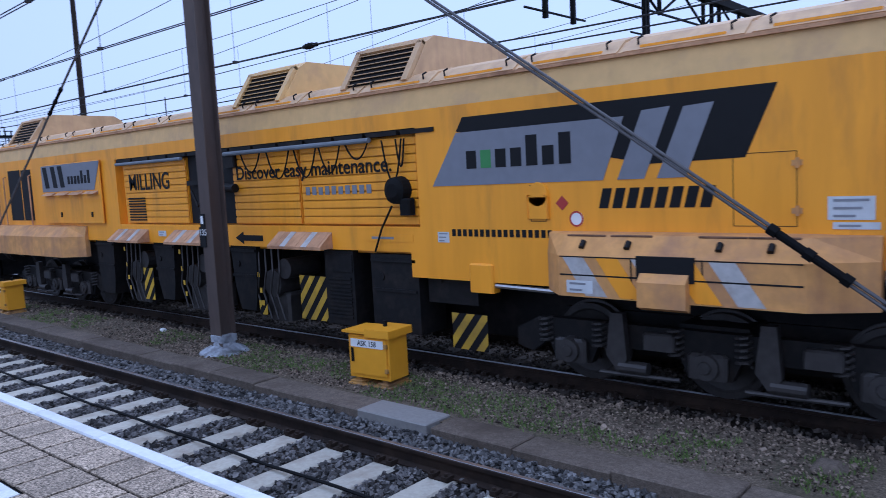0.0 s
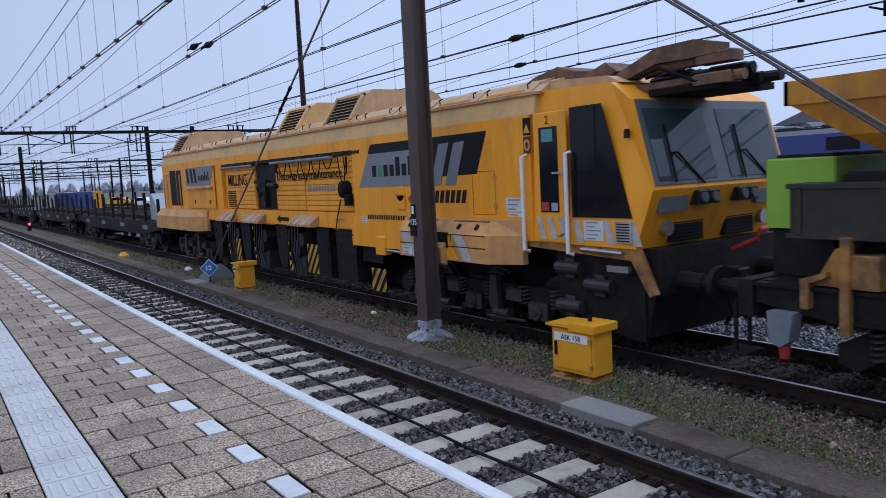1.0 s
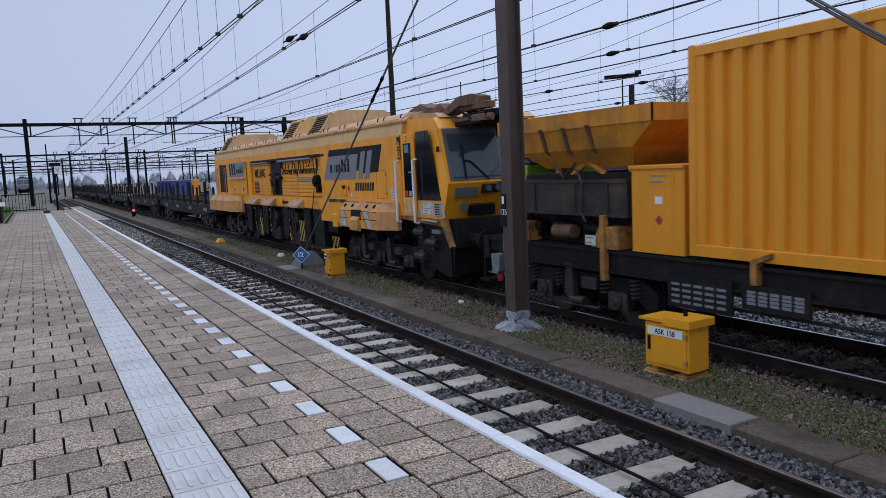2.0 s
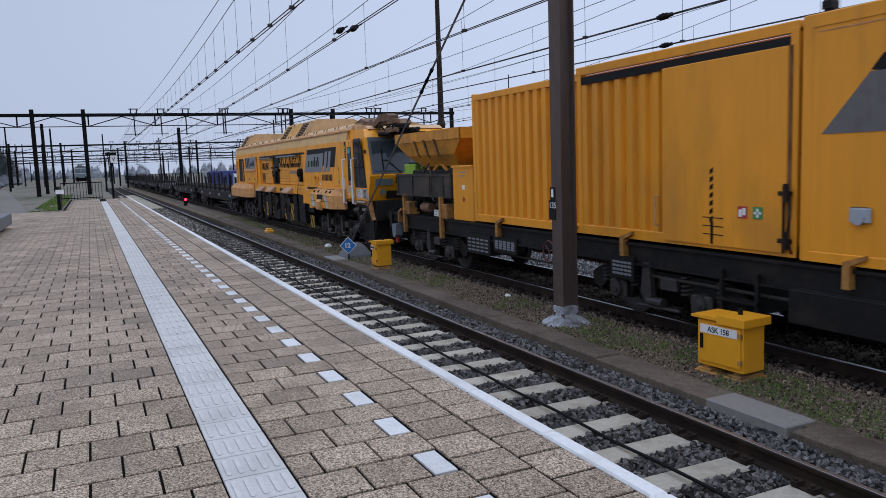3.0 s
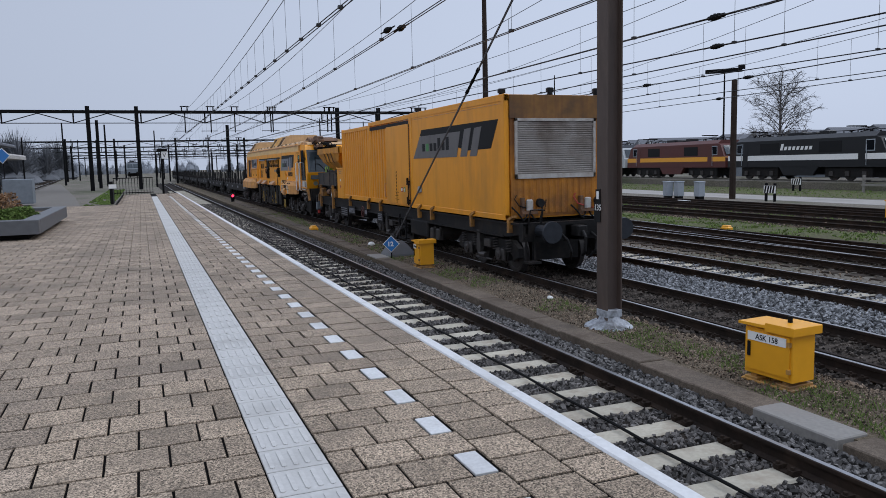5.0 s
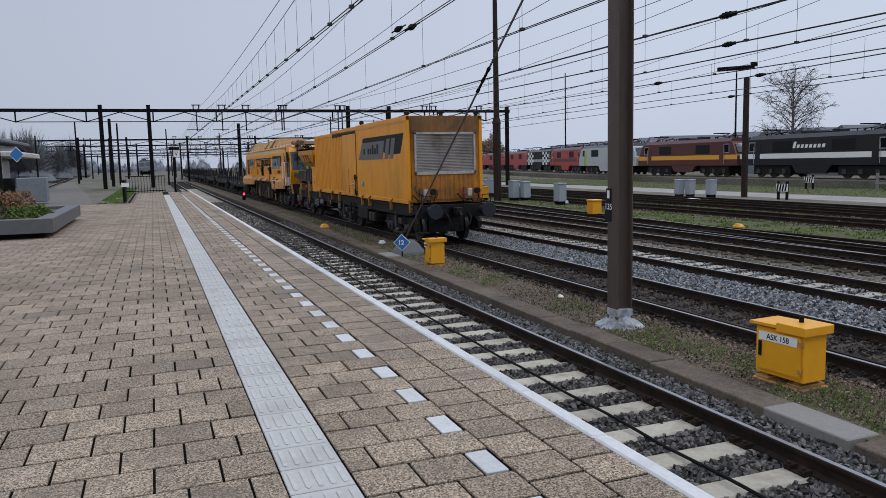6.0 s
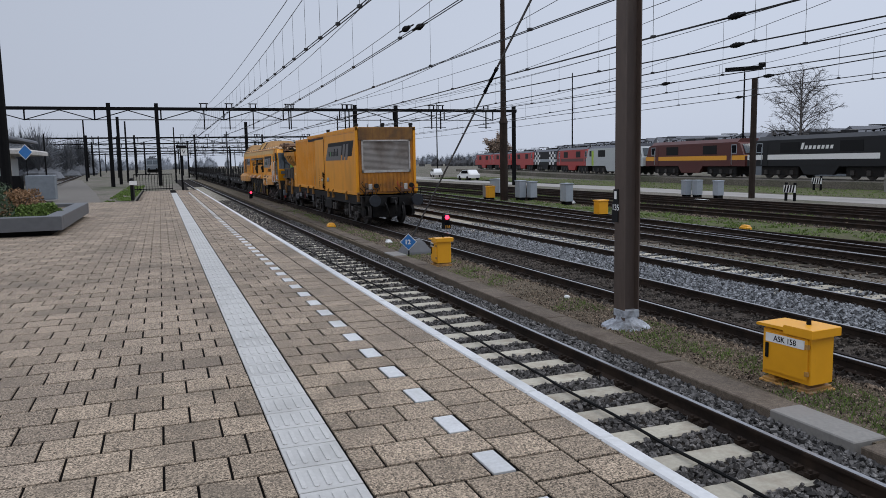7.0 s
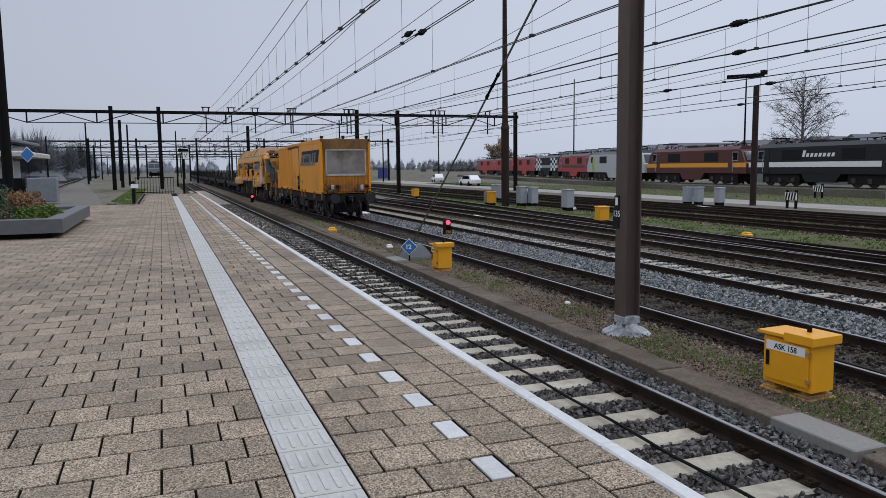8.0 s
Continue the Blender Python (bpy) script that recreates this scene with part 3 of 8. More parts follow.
pts = [(x, 4.40 + 0.03 * math.sin(x * 0.35) + 0.007 * (x + 7), RAIL - 0.135 + 0.02 * abs(math.sin(x * 1.7))) for x in np.linspace(-1.0, -30, 90)]
tube(bm, pts, 0.016, 6)
tagged(part("signal_cable", bm, M_RUBBER), "black rubber cable lying on the sleepers", "cable")

# kerb of long concrete blocks with one pale slab
kerb = thing("kerb", "weathered concrete cable-duct kerb along the ballast", "kerb", kind="structure")


def kerb_y(x):
    return 5.95 - (x + 5.3) * 0.016


bm = shape()
box(bm, -0.497, 0.497, -0.2, 0.2, -0.35, 0, 0.012)
kerb_block = mesh("kerb_block", bm, M_CONCRETE)
for k in range(-8, 70):
    x = -0.2 - k
    if abs(x + 5.2) < 0.4 or abs(x + 20.2) < 0.4:
        continue
    ob = piece("kerb_block", kerb_block, kerb, x, kerb_y(x), -0.874 + rng.gauss(0, 0.006), -0.016)
for x, w in ((-5.27, 0.5), (-20.2, 0.48)):
    bm = shape()
    box(bm, x - w, x + w, kerb_y(x) - 0.2, kerb_y(x) + 0.2, -1.1, -0.866, 0.012)
    tagged(part("duct_cover", bm, M_SLAB), "pale new concrete cover slab in the kerb", "slab")

# stones and grass
stones("ballast_stones", [(-0.5, 8, 2.70, 5.62, RAIL - 0.2, 4000), (-15, -0.5, 3.60, 5.62, RAIL - 0.195, 27000), (-15, -0.5, 2.7, 3.6, RAIL - 0.2, 3000), (-34, -15, 3.60, 5.62, RAIL - 0.17, 12000), (-60, -34, 3.60, 5.62, RAIL - 0.165, 7000)], 0.048, M_STONE_DARK, "dark oily broken ballast between concrete sleepers", 1, (-4.68, 0.672, 0.148))
stones("ballast_stones", [(-0.5, 8, 5.27, 5.74, RAIL - 0.14, 2300), (-16, -0.5, 5.27, 5.76, RAIL - 0.14, 7600), (-36, -16, 5.27, 5.86, RAIL - 0.14, 5200)], 0.048, M_STONE_MID, "grey broken ballast between rail and kerb", 8)
stones("ballast_stones", [(-24, -3, 9.75, 11.5, RAIL - 0.155, 16000), (-60, -24, 9.75, 11.5, RAIL - 0.155, 9000), (-30, -6, 11.5, 14.0, RAIL - 0.185, 7000)], 0.05, M_STONE, "pale grey broken ballast beside the rails", 2)
stones("ballast_stones", [(-45, -8, 23.0, 25.8, RAIL - 0.2, 6000), (-45, -8, 27.2, 33.0, RAIL - 0.2, 8000)], 0.07, M_LITTER, "brown broken ballast of the sidings", 15)
stones("grit", [(-13, -1, 6.24, 7.35, -0.9, 15000), (-34, -13, 6.38, 7.35, -0.9, 7000)], 0.02, M_LITTER, "brown grit, leaves and small stones on trodden earth", 12)
stones("ballast_stones", [(-26, 6, 7.75, 9.6, RAIL - 0.175, 15000), (-60, -26, 7.75, 9.6, RAIL - 0.175, 5500)], 0.042, M_OILY_SHADED, "oily gravel between the rails, darkened for the train's shade", 21)
stones("ballast_stones", [(-26, 4, 7.3, 7.75, RAIL - 0.165, 3500), (-60, -26, 7.3, 7.75, RAIL - 0.165, 1500), (-30, -1, 6.4, 7.4, -0.905, 700), (-40, -8, 14.2, 20, RAIL - 0.2, 9000)], 0.042, M_LITTER, "brown dirty gravel between the rails", 3)
blades("grass", [(-9, -1, 6.2, 7.1, -0.9, 1400), (-20, -9, 6.3, 7.2, -0.9, 1100), (-45, -20, 6.45, 7.3, -0.9, 1200)], M_GRASS, "short thin winter grass on the earth strip", 0.06, 5, width=0.006)
blades("grass", [(-90, -8, 19.6, 23.4, RAIL - 0.2, 9000), (-90, -20, 25.8, 27.2, RAIL - 0.2, 2500), (-120, -30, 41, 52, RAIL - 0.2, 5000), (-75, -41.5, -2.6, -1.3, -0.06, 3000), (-75, -50, -14, -8.5, -0.06, 3000)], M_GRASS, "patchy green grass between yard tracks", 0.09, 6, width=0.03)

# ---- the works train, built along its own axis: x from the first container's corner, z from the rail ----
C0, TRACK_Y = 8.565, 8.80
# seconds and metres rolled: the train gathers speed gently
ROLL = ((0, 0), (0.5, 3.506), (1, 7.032), (1.5, 10.608), (2, 14.244), (2.5, 17.91), (3, 21.596), (3.5, 25.302), (4, 29.028), (5, 36.51), (6, 44.012), (7, 51.494), (8, 58.976))
vehicles, wheelsets = [], []


def vehicle(name, label, category, group=""):
    return thing(name, label, category, group=group)


def along(parts, long=1.0, shift=0.0):
    """Lays parts anew along the train's axis: u becomes u * long + shift."""
    for ob in parts:
        if ob.location.length < 1e-6:
            for o in (ob, *ob.children_recursive):
                o.data.transform(Matrix.Translation((shift, 0, 0)) @ Matrix.Diagonal((long, 1, 1, 1)))
        else:
            ob.location.x = ob.location.x * long + shift


def settle(root, u0):
    """Moves a vehicle's parts so that its own origin lies at u0 on the train's axis."""
    for ob in root.children:
        if ob.location.length < 1e-6:
            for o in (ob, *ob.children_recursive):
                o.data.transform(Matrix.Translation((-u0, 0, 0)))
        else:
            ob.location.x -= u0
    root.location = (C0 + u0, TRACK_Y, RAIL)
    vehicles.append((root, u0))


def side_box(name, root, u0, u1, h0, h1, y0, y1, material, label="", cut=0.0):
    bm = shape()
    box(bm, u0, u1, y0, y1, h0, h1, cut)
    return part(name, bm, material, root, label)


def plate(name, root, corners, y, material, label="", thick=0.004):
    """A thin plate on the side facing the platform; corners as (u, h)."""
    bm = shape()
    prism(bm, corners, "y", y - thick, y)
    return part(name, bm, material, root, label)


def wheel_rings(bm, y, r, turn):
    """One wheel with tread and flange, its disc slightly dished, axis along y."""
    n = 28
    prof = ((0.0, 0.10), (0.05, 0.10), (0.055, r * 0.45), (0.02, r * 0.8), (0.0, r * 0.86), (0.0, r), (0.10, r), (0.105, r + 0.03), (0.135, r + 0.03), (0.135, r * 0.86), (0.1, r * 0.8), (0.1, 0.1))
    rings = [[bm.verts.new((math.cos(k * math.tau / n) * q, y + turn * p, math.sin(k * math.tau / n) * q)) for k in range(n)] for p, q in prof]
    loft(bm, rings, False)


def bogie(root, uc, axles, r=0.44, roll=True, half=1.02):
    """A bogie: side frames, axle boxes, coil springs and wheelsets that turn."""
    lo, hi = min(axles) - 0.75, max(axles) + 0.75
    bm = shape()
    for s in (-1, 1):
        outline = [(lo, 0.42), (lo + 0.2, 0.36)]
        for a in axles:
            outline += [(a - 0.32, 0.52), (a - 0.22, 0.3), (a + 0.22, 0.3), (a + 0.32, 0.52)]
        outline += [(hi - 0.2, 0.36), (hi, 0.42), (hi, 0.62), (hi - 0.3, 0.78), (lo + 0.3, 0.78), (lo, 0.62)]
        y = s * half
        prism(bm, outline, "y", min(y, y + s * 0.12), max(y, y + s * 0.12))
    box(bm, -0.35, 0.35, -half, half, 0.5, 0.82)
    # added black filler: stands in for the dark shade between the wheels
    box(bm, lo + 0.3, hi - 0.3, -0.6, 0.6, 0.3, 0.8)
    b = part("bogie", bm, M_FRAME, root)
    b.location = (uc, 0, 0)
    for s in (-1, 1):
        bm = shape()
        rod(bm, (0, 0, 0), (0, s * 0.14, 0), 0.15, 0.13, 14)
        box(bm, -0.2, 0.2, min(0, s * 0.1), max(0, s * 0.1), -0.13, 0.13, 0.03)
        rod(bm, (0, s * 0.14, 0), (0, s * 0.16, 0), 0.07, 0.06, 10)
        cap = mesh("axle_box", bm, M_WHEEL)
        bm = shape()
        tube(bm, [(math.cos(k * 0.9) * 0.075, math.sin(k * 0.9) * 0.075, k * 0.0088) for k in range(36)], 0.017, 5)
        coil = mesh("coil_spring", bm, M_WHEEL)
        bm = shape()
        rod(bm, (-0.16, 0, 0.34), (0.16, 0, 0.34), 0.07, 0.07, 12)
        prism(bm, [(-0.3, 0.46), (-0.18, 0.30), (-0.06, 0.42), (-0.1, 0.92), (-0.24, 0.92)], "y", -0.05, 0.05)
        box(bm, 0.12, 0.46, -0.05, 0.06, 0.56, 0.74, 0.02)
        rod(bm, (-0.4, 0, 0.25), (0.5, 0, 0.27), 0.025, 0.025, 8)
        gear = mesh("brake_gear", bm, M_WHEEL)
        for a in axles:
            piece("axle_box", cap, b, a, s * (half + 0.12), r)
            for d in (-0.34, 0.34):
                piece("coil_spring", coil, b, a + d, s * (half + 0.13), 0.48)
        for a, c in zip(axles, axles[1:]):
            piece("brake_gear", gear, b, (a + c) / 2, s * (half + 0.2), 0)
    me = None
    for a in axles:
        if me is None:
            bm = shape()
            for s in (-1, 1):
                wheel_rings(bm, s * 0.80, r, -s)
            rod(bm, (0, -0.78, 0), (0, 0.78, 0), 0.09, 0.09, 12)
            for s in (-1, 1):
                for k in range(6):
                    q = k * math.tau / 6
                    rod(bm, (math.cos(q) * 0.2, s * 0.79, math.sin(q) * 0.2), (math.cos(q) * 0.2, s * 0.815, math.sin(q) * 0.2), 0.03, 0.03, 6)
            me = mesh("wheelset", bm, M_WHEEL)
        w = piece("wheelset", me, b, a, 0, r)
        if roll:
            wheelsets.append((w, a, r))


def buffers(root, u, out, material=M_FRAME):
    """A pair of side buffers at the end u, pointing out (+1 or -1)."""
    for y in (-0.875, 0.875):
        bm = shape()
        rod(bm, (u, y, 1.05), (u + out * 0.34, y, 1.05), 0.13, 0.11, 14)
        rod(bm, (u + out * 0.34, y, 1.05), (u + out * 0.52, y, 1.05), 0.085, 0.085, 12)
        rod(bm, (u + out * 0.52, y, 1.05), (u + out * 0.57, y, 1.05), 0.235, 0.225, 20)
        part("buffer", bm, material, root)
    bm = shape()
    box(bm, min(u, u + out * 0.3), max(u, u + out * 0.3), -0.12, 0.12, 0.92, 1.14, 0.02)
    tube(bm, [(u + out * 0.3, 0, 1.02), (u + out * 0.42, 0, 0.9), (u + out * 0.4, 0, 0.6), (u + out * 0.3, 0, 0.5)], 0.035, 8)
    for y in (-0.35, 0.4):
        tube(bm, [(u, y, 0.95), (u + out * 0.25, y, 0.85), (u + out * 0.3, y * 0.8, 0.6), (u + out * 0.15, y * 0.6, 0.42)], 0.028, 8)
    part("coupling", bm, M_FRAME, root, "screw coupling and brake hoses")


def word_blocks(name, root, y, u0, u1, h0, tall, pattern, materials, lean=0.0, gap=0.22):
    """A word that is drawn as plain blocks: pattern holds each block's height."""
    step = (u1 - u0) / len(pattern)
    for k, (p, m) in enumerate(zip(pattern, materials)):
        a, b = u0 + k * step, u0 + (k + 1 - gap) * step
        plate(name, root, [(a, h0), (b, h0), (b + lean * p * tall, h0 + p * tall), (a + lean * p * tall, h0 + p * tall)], y, m, thick=0.003)


def ledger(root, u0, h0, wide, tall, rows, y, ground=M_PAPER, ink=M_INK, name="notice"):
    """A small notice with unreadable lines."""
    p = plate(name, root, [(u0, h0), (u0 + wide, h0), (u0 + wide, h0 + tall), (u0, h0 + tall)], y, ground, thick=0.004)
    bm = shape()
    for k in range(rows):
        z = h0 + tall * (k + 0.5) / rows
        box(bm, u0 + wide * 0.12, u0 + wide * (0.6 + 0.28 * ((k * 7) % 3) / 2), y - 0.007, y - 0.0045, z - tall / rows * 0.16, z + tall / rows * 0.16)
    part("line", bm, ink, p)
    return p


def slanted_mark(root, u, h, long, tall, y, word, grey=None):
    """The livery's slanted grey field, black field and three stripes."""
    s = 0.42  # lean of the ends
    grey = grey or M_GREY
    plate("black_field", root, [(u + 0.10 * long, h + 0.80 * tall), (u + 0.70 * long, h + 0.18 * tall), (u + 0.93 * long, h + 0.20 * tall), (u + long, h + tall), (u + 0.125 * long, h + tall)], y, M_BLACK, "black slanted livery field")
    plate("grey_field", root, [(u, h), (u + 0.575 * long, h), (u + 0.575 * long + s * 0.74 * tall, h + 0.74 * tall + 0.04), (u + 0.10 * long, h + 0.78 * tall)], y - 0.004, grey, "grey slanted livery field")
    for a in (0.615, 0.72):
        plate("grey_stripe", root, [(u + a * long, h), (u + (a + 0.072) * long, h), (u + (a + 0.072) * long + s * 0.84 * tall, h + 0.86 * tall), (u + a * long + s * 0.84 * tall, h + 0.84 * tall)], y - 0.004, grey)
    if word:
        pattern = (0.62, 0.62, 0.62, 0.62, 1.0, 0.62, 1.0)
        word_blocks("mark_block", root, y - 0.008, u + 0.135 * long, u + 0.50 * long, h + 0.24 * tall, 0.42 * tall, pattern, (M_BLACK, M_GREEN, M_BLACK, M_BLACK, M_BLACK, M_BLACK, M_BLACK), gap=0.3)


def clipped(poly, u0, u1):
    """A polygon of (u, h) cut to the span u0 to u1."""
    for edge, sign in ((u0, 1), (u1, -1)):
        out = []
        for (p, q) in zip(poly, poly[1:] + poly[:1]):
            a, b = sign * (p[0] - edge), sign * (q[0] - edge)
            if a >= 0:
                out.append(p)
            if (a >= 0) != (b >= 0):
                t = a / (a - b)
                out.append((p[0] + t * (q[0] - p[0]), p[1] + t * (q[1] - p[1])))
        poly = out
        if not poly:
            break
    return poly


def milling_car():
    root = vehicle("milling_car", "long yellow rail milling car with dusty roof and louvred hoods", "rail vehicle")
    A, B, W = -28.65, -9.45, 1.43
    roof = [(-1.40, 3.57), (-1.18, 3.72), (-0.6, 3.86), (0.0, 3.9), (0.6, 3.86), (1.18, 3.72), (1.40, 3.57)]
    bm = shape()
    prism(bm, [(-1.28, 1.45), (1.28, 1.45), (1.28, 3.3), (1.26, 3.5), (-1.26, 3.5), (-1.28, 3.3)], "x", A + 0.12, B)
    part("body_core", bm, M_YELLOW, root)
    bm = shape()
    prism(bm, roof, "x", A + 0.1, B + 0.2)
    rf = part("roof", bm, M_ROOF, root, "dusty faded yellow roof")
    for s in (-1, 1):
        bm = shape()
        prism(bm, [(s * W, 3.28), (s * 1.39, 3.55), (s * 1.27, 3.55), (s * 1.27, 3.28)], "x", A + 0.05, B + 0.1)
        part("cant_rail", bm, M_HOOD, root, "dust-covered slanted upper side band")
        bm = shape()
        box(bm, A + 0.1, B + 0.2, min(s * 1.36, s * 1.43), max(s * 1.36, s * 1.43), 3.55, 3.585)
        part("gutter", bm, M_DUSTY, root)
    # roof hatch panels with folded grips along the near slope
    for k, u in enumerate(np.linspace(A + 0.9, B - 0.6, 15)):
        bm = shape()
        prism(bm, [(-1.385, 3.60), (-1.175, 3.745), (-0.85, 3.825), (-0.85, 3.80), (-1.17, 3.72), (-1.37, 3.585)], "x", u - 0.6, u + 0.6)
        h = part("roof_hatch", bm, M_ROOF, rf)
        bm = shape()
        box(bm, u - 0.42, u + 0.42, -1.36, -1.31, 3.62, 3.645)
        part("grip", bm, M_YELLOW, rf)
        for d in (-0.46, 0.46):
            bm = shape()
            tube(bm, [(u + d, -1.30, 3.66), (u + d, -1.31, 3.72), (u + d + 0.04, -1.28, 3.745)], 0.012, 6)
            part("lifting_eye", bm, M_FRAME, rf)
    # side panels round the recessed milling bay
    for s in (-1, 1):
        y0, y1 = min(s * W, s * 1.275), max(s * W, s * 1.275)
        for u0, u1, h0, h1 in ((A, -22.5, 1.83, 3.28), (-14.72, B, 1.83, 3.28), (-22.5, -14.72, 3.07, 3.28), (A + 0.1, B, 1.50, 1.83)):
            side_box("side_panel", root, u0, u1, h0, h1, y0, y1, M_YELLOW)
    N = -W
    side_box("side_sill", root, -14.9, -12.6, 1.18, 1.5, N, N + 0.1, M_YELLOW)
    # end wall; black sheets on it paint the shade of its doorways
    bm = shape()
    box(bm, A, A + 0.13, -1.27, 1.27, 1.5, 3.5)
    part("end_wall", bm, M_YELLOW, root)
    plate("doorway", root, [(-27.75, 1.9), (-27.05, 1.9), (-27.05, 3.06), (-27.75, 3.06)], N - 0.001, M_BLACK, "black sheet painted as the shade of an open doorway")
    plate("grille_opening", root, [(-27.0, 1.9), (-26.45, 1.9), (-26.45, 3.05), (-27.0, 3.05)], N - 0.001, M_BLACK, "black sheet painted as the shade behind the door grille")
    bm = shape()
    for k in range(16):
        box(bm, -26.98, -26.5, N - 0.012, N, 1.92 + k * 0.07, 1.955 + k * 0.07)
    part("door_grille", bm, M_FRAME, root)
    for u in (-28.3, -27.9, -26.45):
        bm = shape()
        tube(bm, [(u, N, 1.75), (u, N - 0.06, 1.78), (u, N - 0.06, 2.9), (u, N, 2.93)], 0.016, 8)
        part("handrail", bm, M_DUSTY, root)
    # hinged flap with the livery, open at the foot
    flap = side_box("side_flap", root, -25.75, -23.05, 1.85, 3.1, N - 0.06, N - 0.02, M_YELLOW, "hinged yellow side flap", 0.015)
    plate("grey_field", flap, [(-25.72, 2.52), (-23.3, 2.52), (-23.0, 3.08), (-25.72, 3.08)], N - 0.062, M_GREY)
    for a in (-25.55, -25.15, -24.8):
        plate("black_stripe", flap, [(a, 2.6), (a + 0.2, 2.6), (a + 0.1, 3.05), (a - 0.1, 3.05)], N - 0.066, M_BLACK)
    word_blocks("mark_block", flap, N - 0.066, -24.45, -23.4, 2.66, 0.26, (0.62, 0.62, 0.62, 0.62, 1.0, 0.62, 1.0), (M_BLACK,) * 7, gap=0.3)
    for a in (-25.6, -24.95, -24.3, -23.65):
        bm = shape()
        prism(bm, [(-0.12, 0.0), (0.0, 0.06), (0.0, 0.0)], "x", a, a + 0.5)
        lip = part("flap_lip", bm, M_DUSTY, flap)
        lip.data.transform(Matrix.Translation((0, N - 0.06, 2.44)))
    for a in (-24.9, -23.5):
        bm = shape()
        box(bm, a, a + 0.05, N - 0.08, N - 0.06, 1.98, 2.08)
        part("catch", bm, M_FRAME, flap)
    # milling bay: slatted shutters, a dark gap, a conduit and hanging cables
    def shutter(u0, u1, label):
        sh = side_box("shutter", root, u0, u1, 1.85, 2.98, N + 0.075, N + 0.11, M_YELLOW, label)
        k = 0
        h = 1.86
        while h < 2.95:
            side_box("slat", sh, u0 + 0.01, u1 - 0.01, h, h + 0.098, N + 0.045, N + 0.075, M_YELLOW, cut=0.012)
            h += 0.113
            k += 1
        return sh
    first = shutter(-22.3, -20.12, "yellow slatted shutter")
    shutter(-18.75, -17.1, "yellow slatted shutter")
    shutter(-17.06, -14.76, "yellow slatted shutter")
    bm = shape()
    for k in range(9):
        box(bm, -22.15, -21.55, N + 0.03, N + 0.046, 1.90 + k * 0.05, 1.925 + k * 0.05)
    part("vent_grille", bm, M_BLACK, first)
    # flat black panel: the open bay's shade is put into colour
    side_box("bay_opening", root, -20.1, -18.8, 1.85, 3.02, N + 0.10, N + 0.14, M_BLACK, "black panel painted as the shade inside the machine bay")
    bm = shape()
    box(bm, -20.0, -19.25, N - 0.02, N + 0.09, 2.5, 2.58)
    box(bm, -19.6, -19.35, N + 0.0, N + 0.1, 1.9, 2.5)
    rod(bm, (-19.1, N, 2.45), (-18.6, N - 0.02, 2.42), 0.07, 0.07, 12)
    tube(bm, [(-19.9, N, 2.4), (-19.7, N - 0.02, 2.15), (-19.5, N, 2.3), (-19.3, N - 0.02, 1.95)], 0.022, 8)
    box(bm, -18.95, -18.6, N - 0.02, N + 0.08, 2.75, 2.98, 0.02)
    part("machine_arm", bm, M_FRAME, root)
    bm = shape()
    u = -22.4
    while u < -14.9:
        box(bm, u, u + 0.55, N - 0.02, N + 0.06, 3.0, 3.055)
        u += 0.62
    box(bm, -22.45, -14.75, N + 0.02, N + 0.09, 3.035, 3.075)
    part("shutter_rail", bm, M_FRAME, root)
    bm = shape()
    rod(bm, (-18.8, N - 0.045, 2.965), (-15.5, N - 0.045, 2.965), 0.035, 0.035, 10)
    rod(bm, (-22.4, N - 0.03, 2.965), (-20.1, N - 0.03, 2.965), 0.03, 0.03, 10)
    part("conduit", bm, M_PANTO, root)
    loops = [(-18.4, -17.9, 0.30), (-17.75, -17.2, 0.42), (-17.1, -16.6, 0.42), (-16.55, -16.1, 0.38), (-16.0, -15.55, 0.22), (-15.3, -14.95, 0.55), (-15.05, -14.9, 0.35)]
    for a, b, drop in loops:
        bm = shape()
        pts = [(a + (b - a) * t, N - 0.02, 2.95 - drop * (1 - (2 * t - 1) ** 2)) for t in np.linspace(0, 1, 9)]
        tube(bm, pts, 0.012, 6)
        part("hanging_cable", bm, M_RUBBER, root)
    bm = shape()
    rod(bm, (-15.05, N - 0.10, 2.30), (-15.05, N + 0.05, 2.30), 0.17, 0.18, 18)
    rod(bm, (-15.05, N - 0.14, 2.30), (-15.05, N - 0.10, 2.30), 0.09, 0.16, 18)
    box(bm, -14.98, -14.8, N - 0.1, N + 0.03, 1.98, 2.2, 0.02)
    tube(bm, [(-15.1, N - 0.1, 2.1), (-15.35, N - 0.06, 1.8), (-15.5, N - 0.05, 1.5)], 0.014, 6)
    part("cable_drum", bm, M_RUBBER, root, "round black cable drum")
    letters("lettering", "MILLING", M_BLACK, root, pose(-22.1, N + 0.036, 2.47, 90), 0.29, squeeze=0.92, bold=0.004)
    letters("lettering", "Discover easy maintenance.", M_BLACK, root, pose(-18.64, N + 0.036, 2.55, 90), 0.2, squeeze=1.06, bold=0.0028)
    word_blocks("mark_block", root, N + 0.043, -16.95, -15.55, 2.27, 0.12, (1, 1, 0.9, 1, 1, 0.9, 1, 1, 1, 1), (M_GREY,) * 10, gap=0.35)
    # livery on the smooth flank
    slanted_mark(root, -14.47, 2.33, 4.05, 0.80, N, True)
    word_blocks("name_block", root, N - 0.002, -12.20, -10.98, 2.04, 0.205, (1,) * 8, (M_BLACK,) * 8, lean=0.25, gap=0.3)
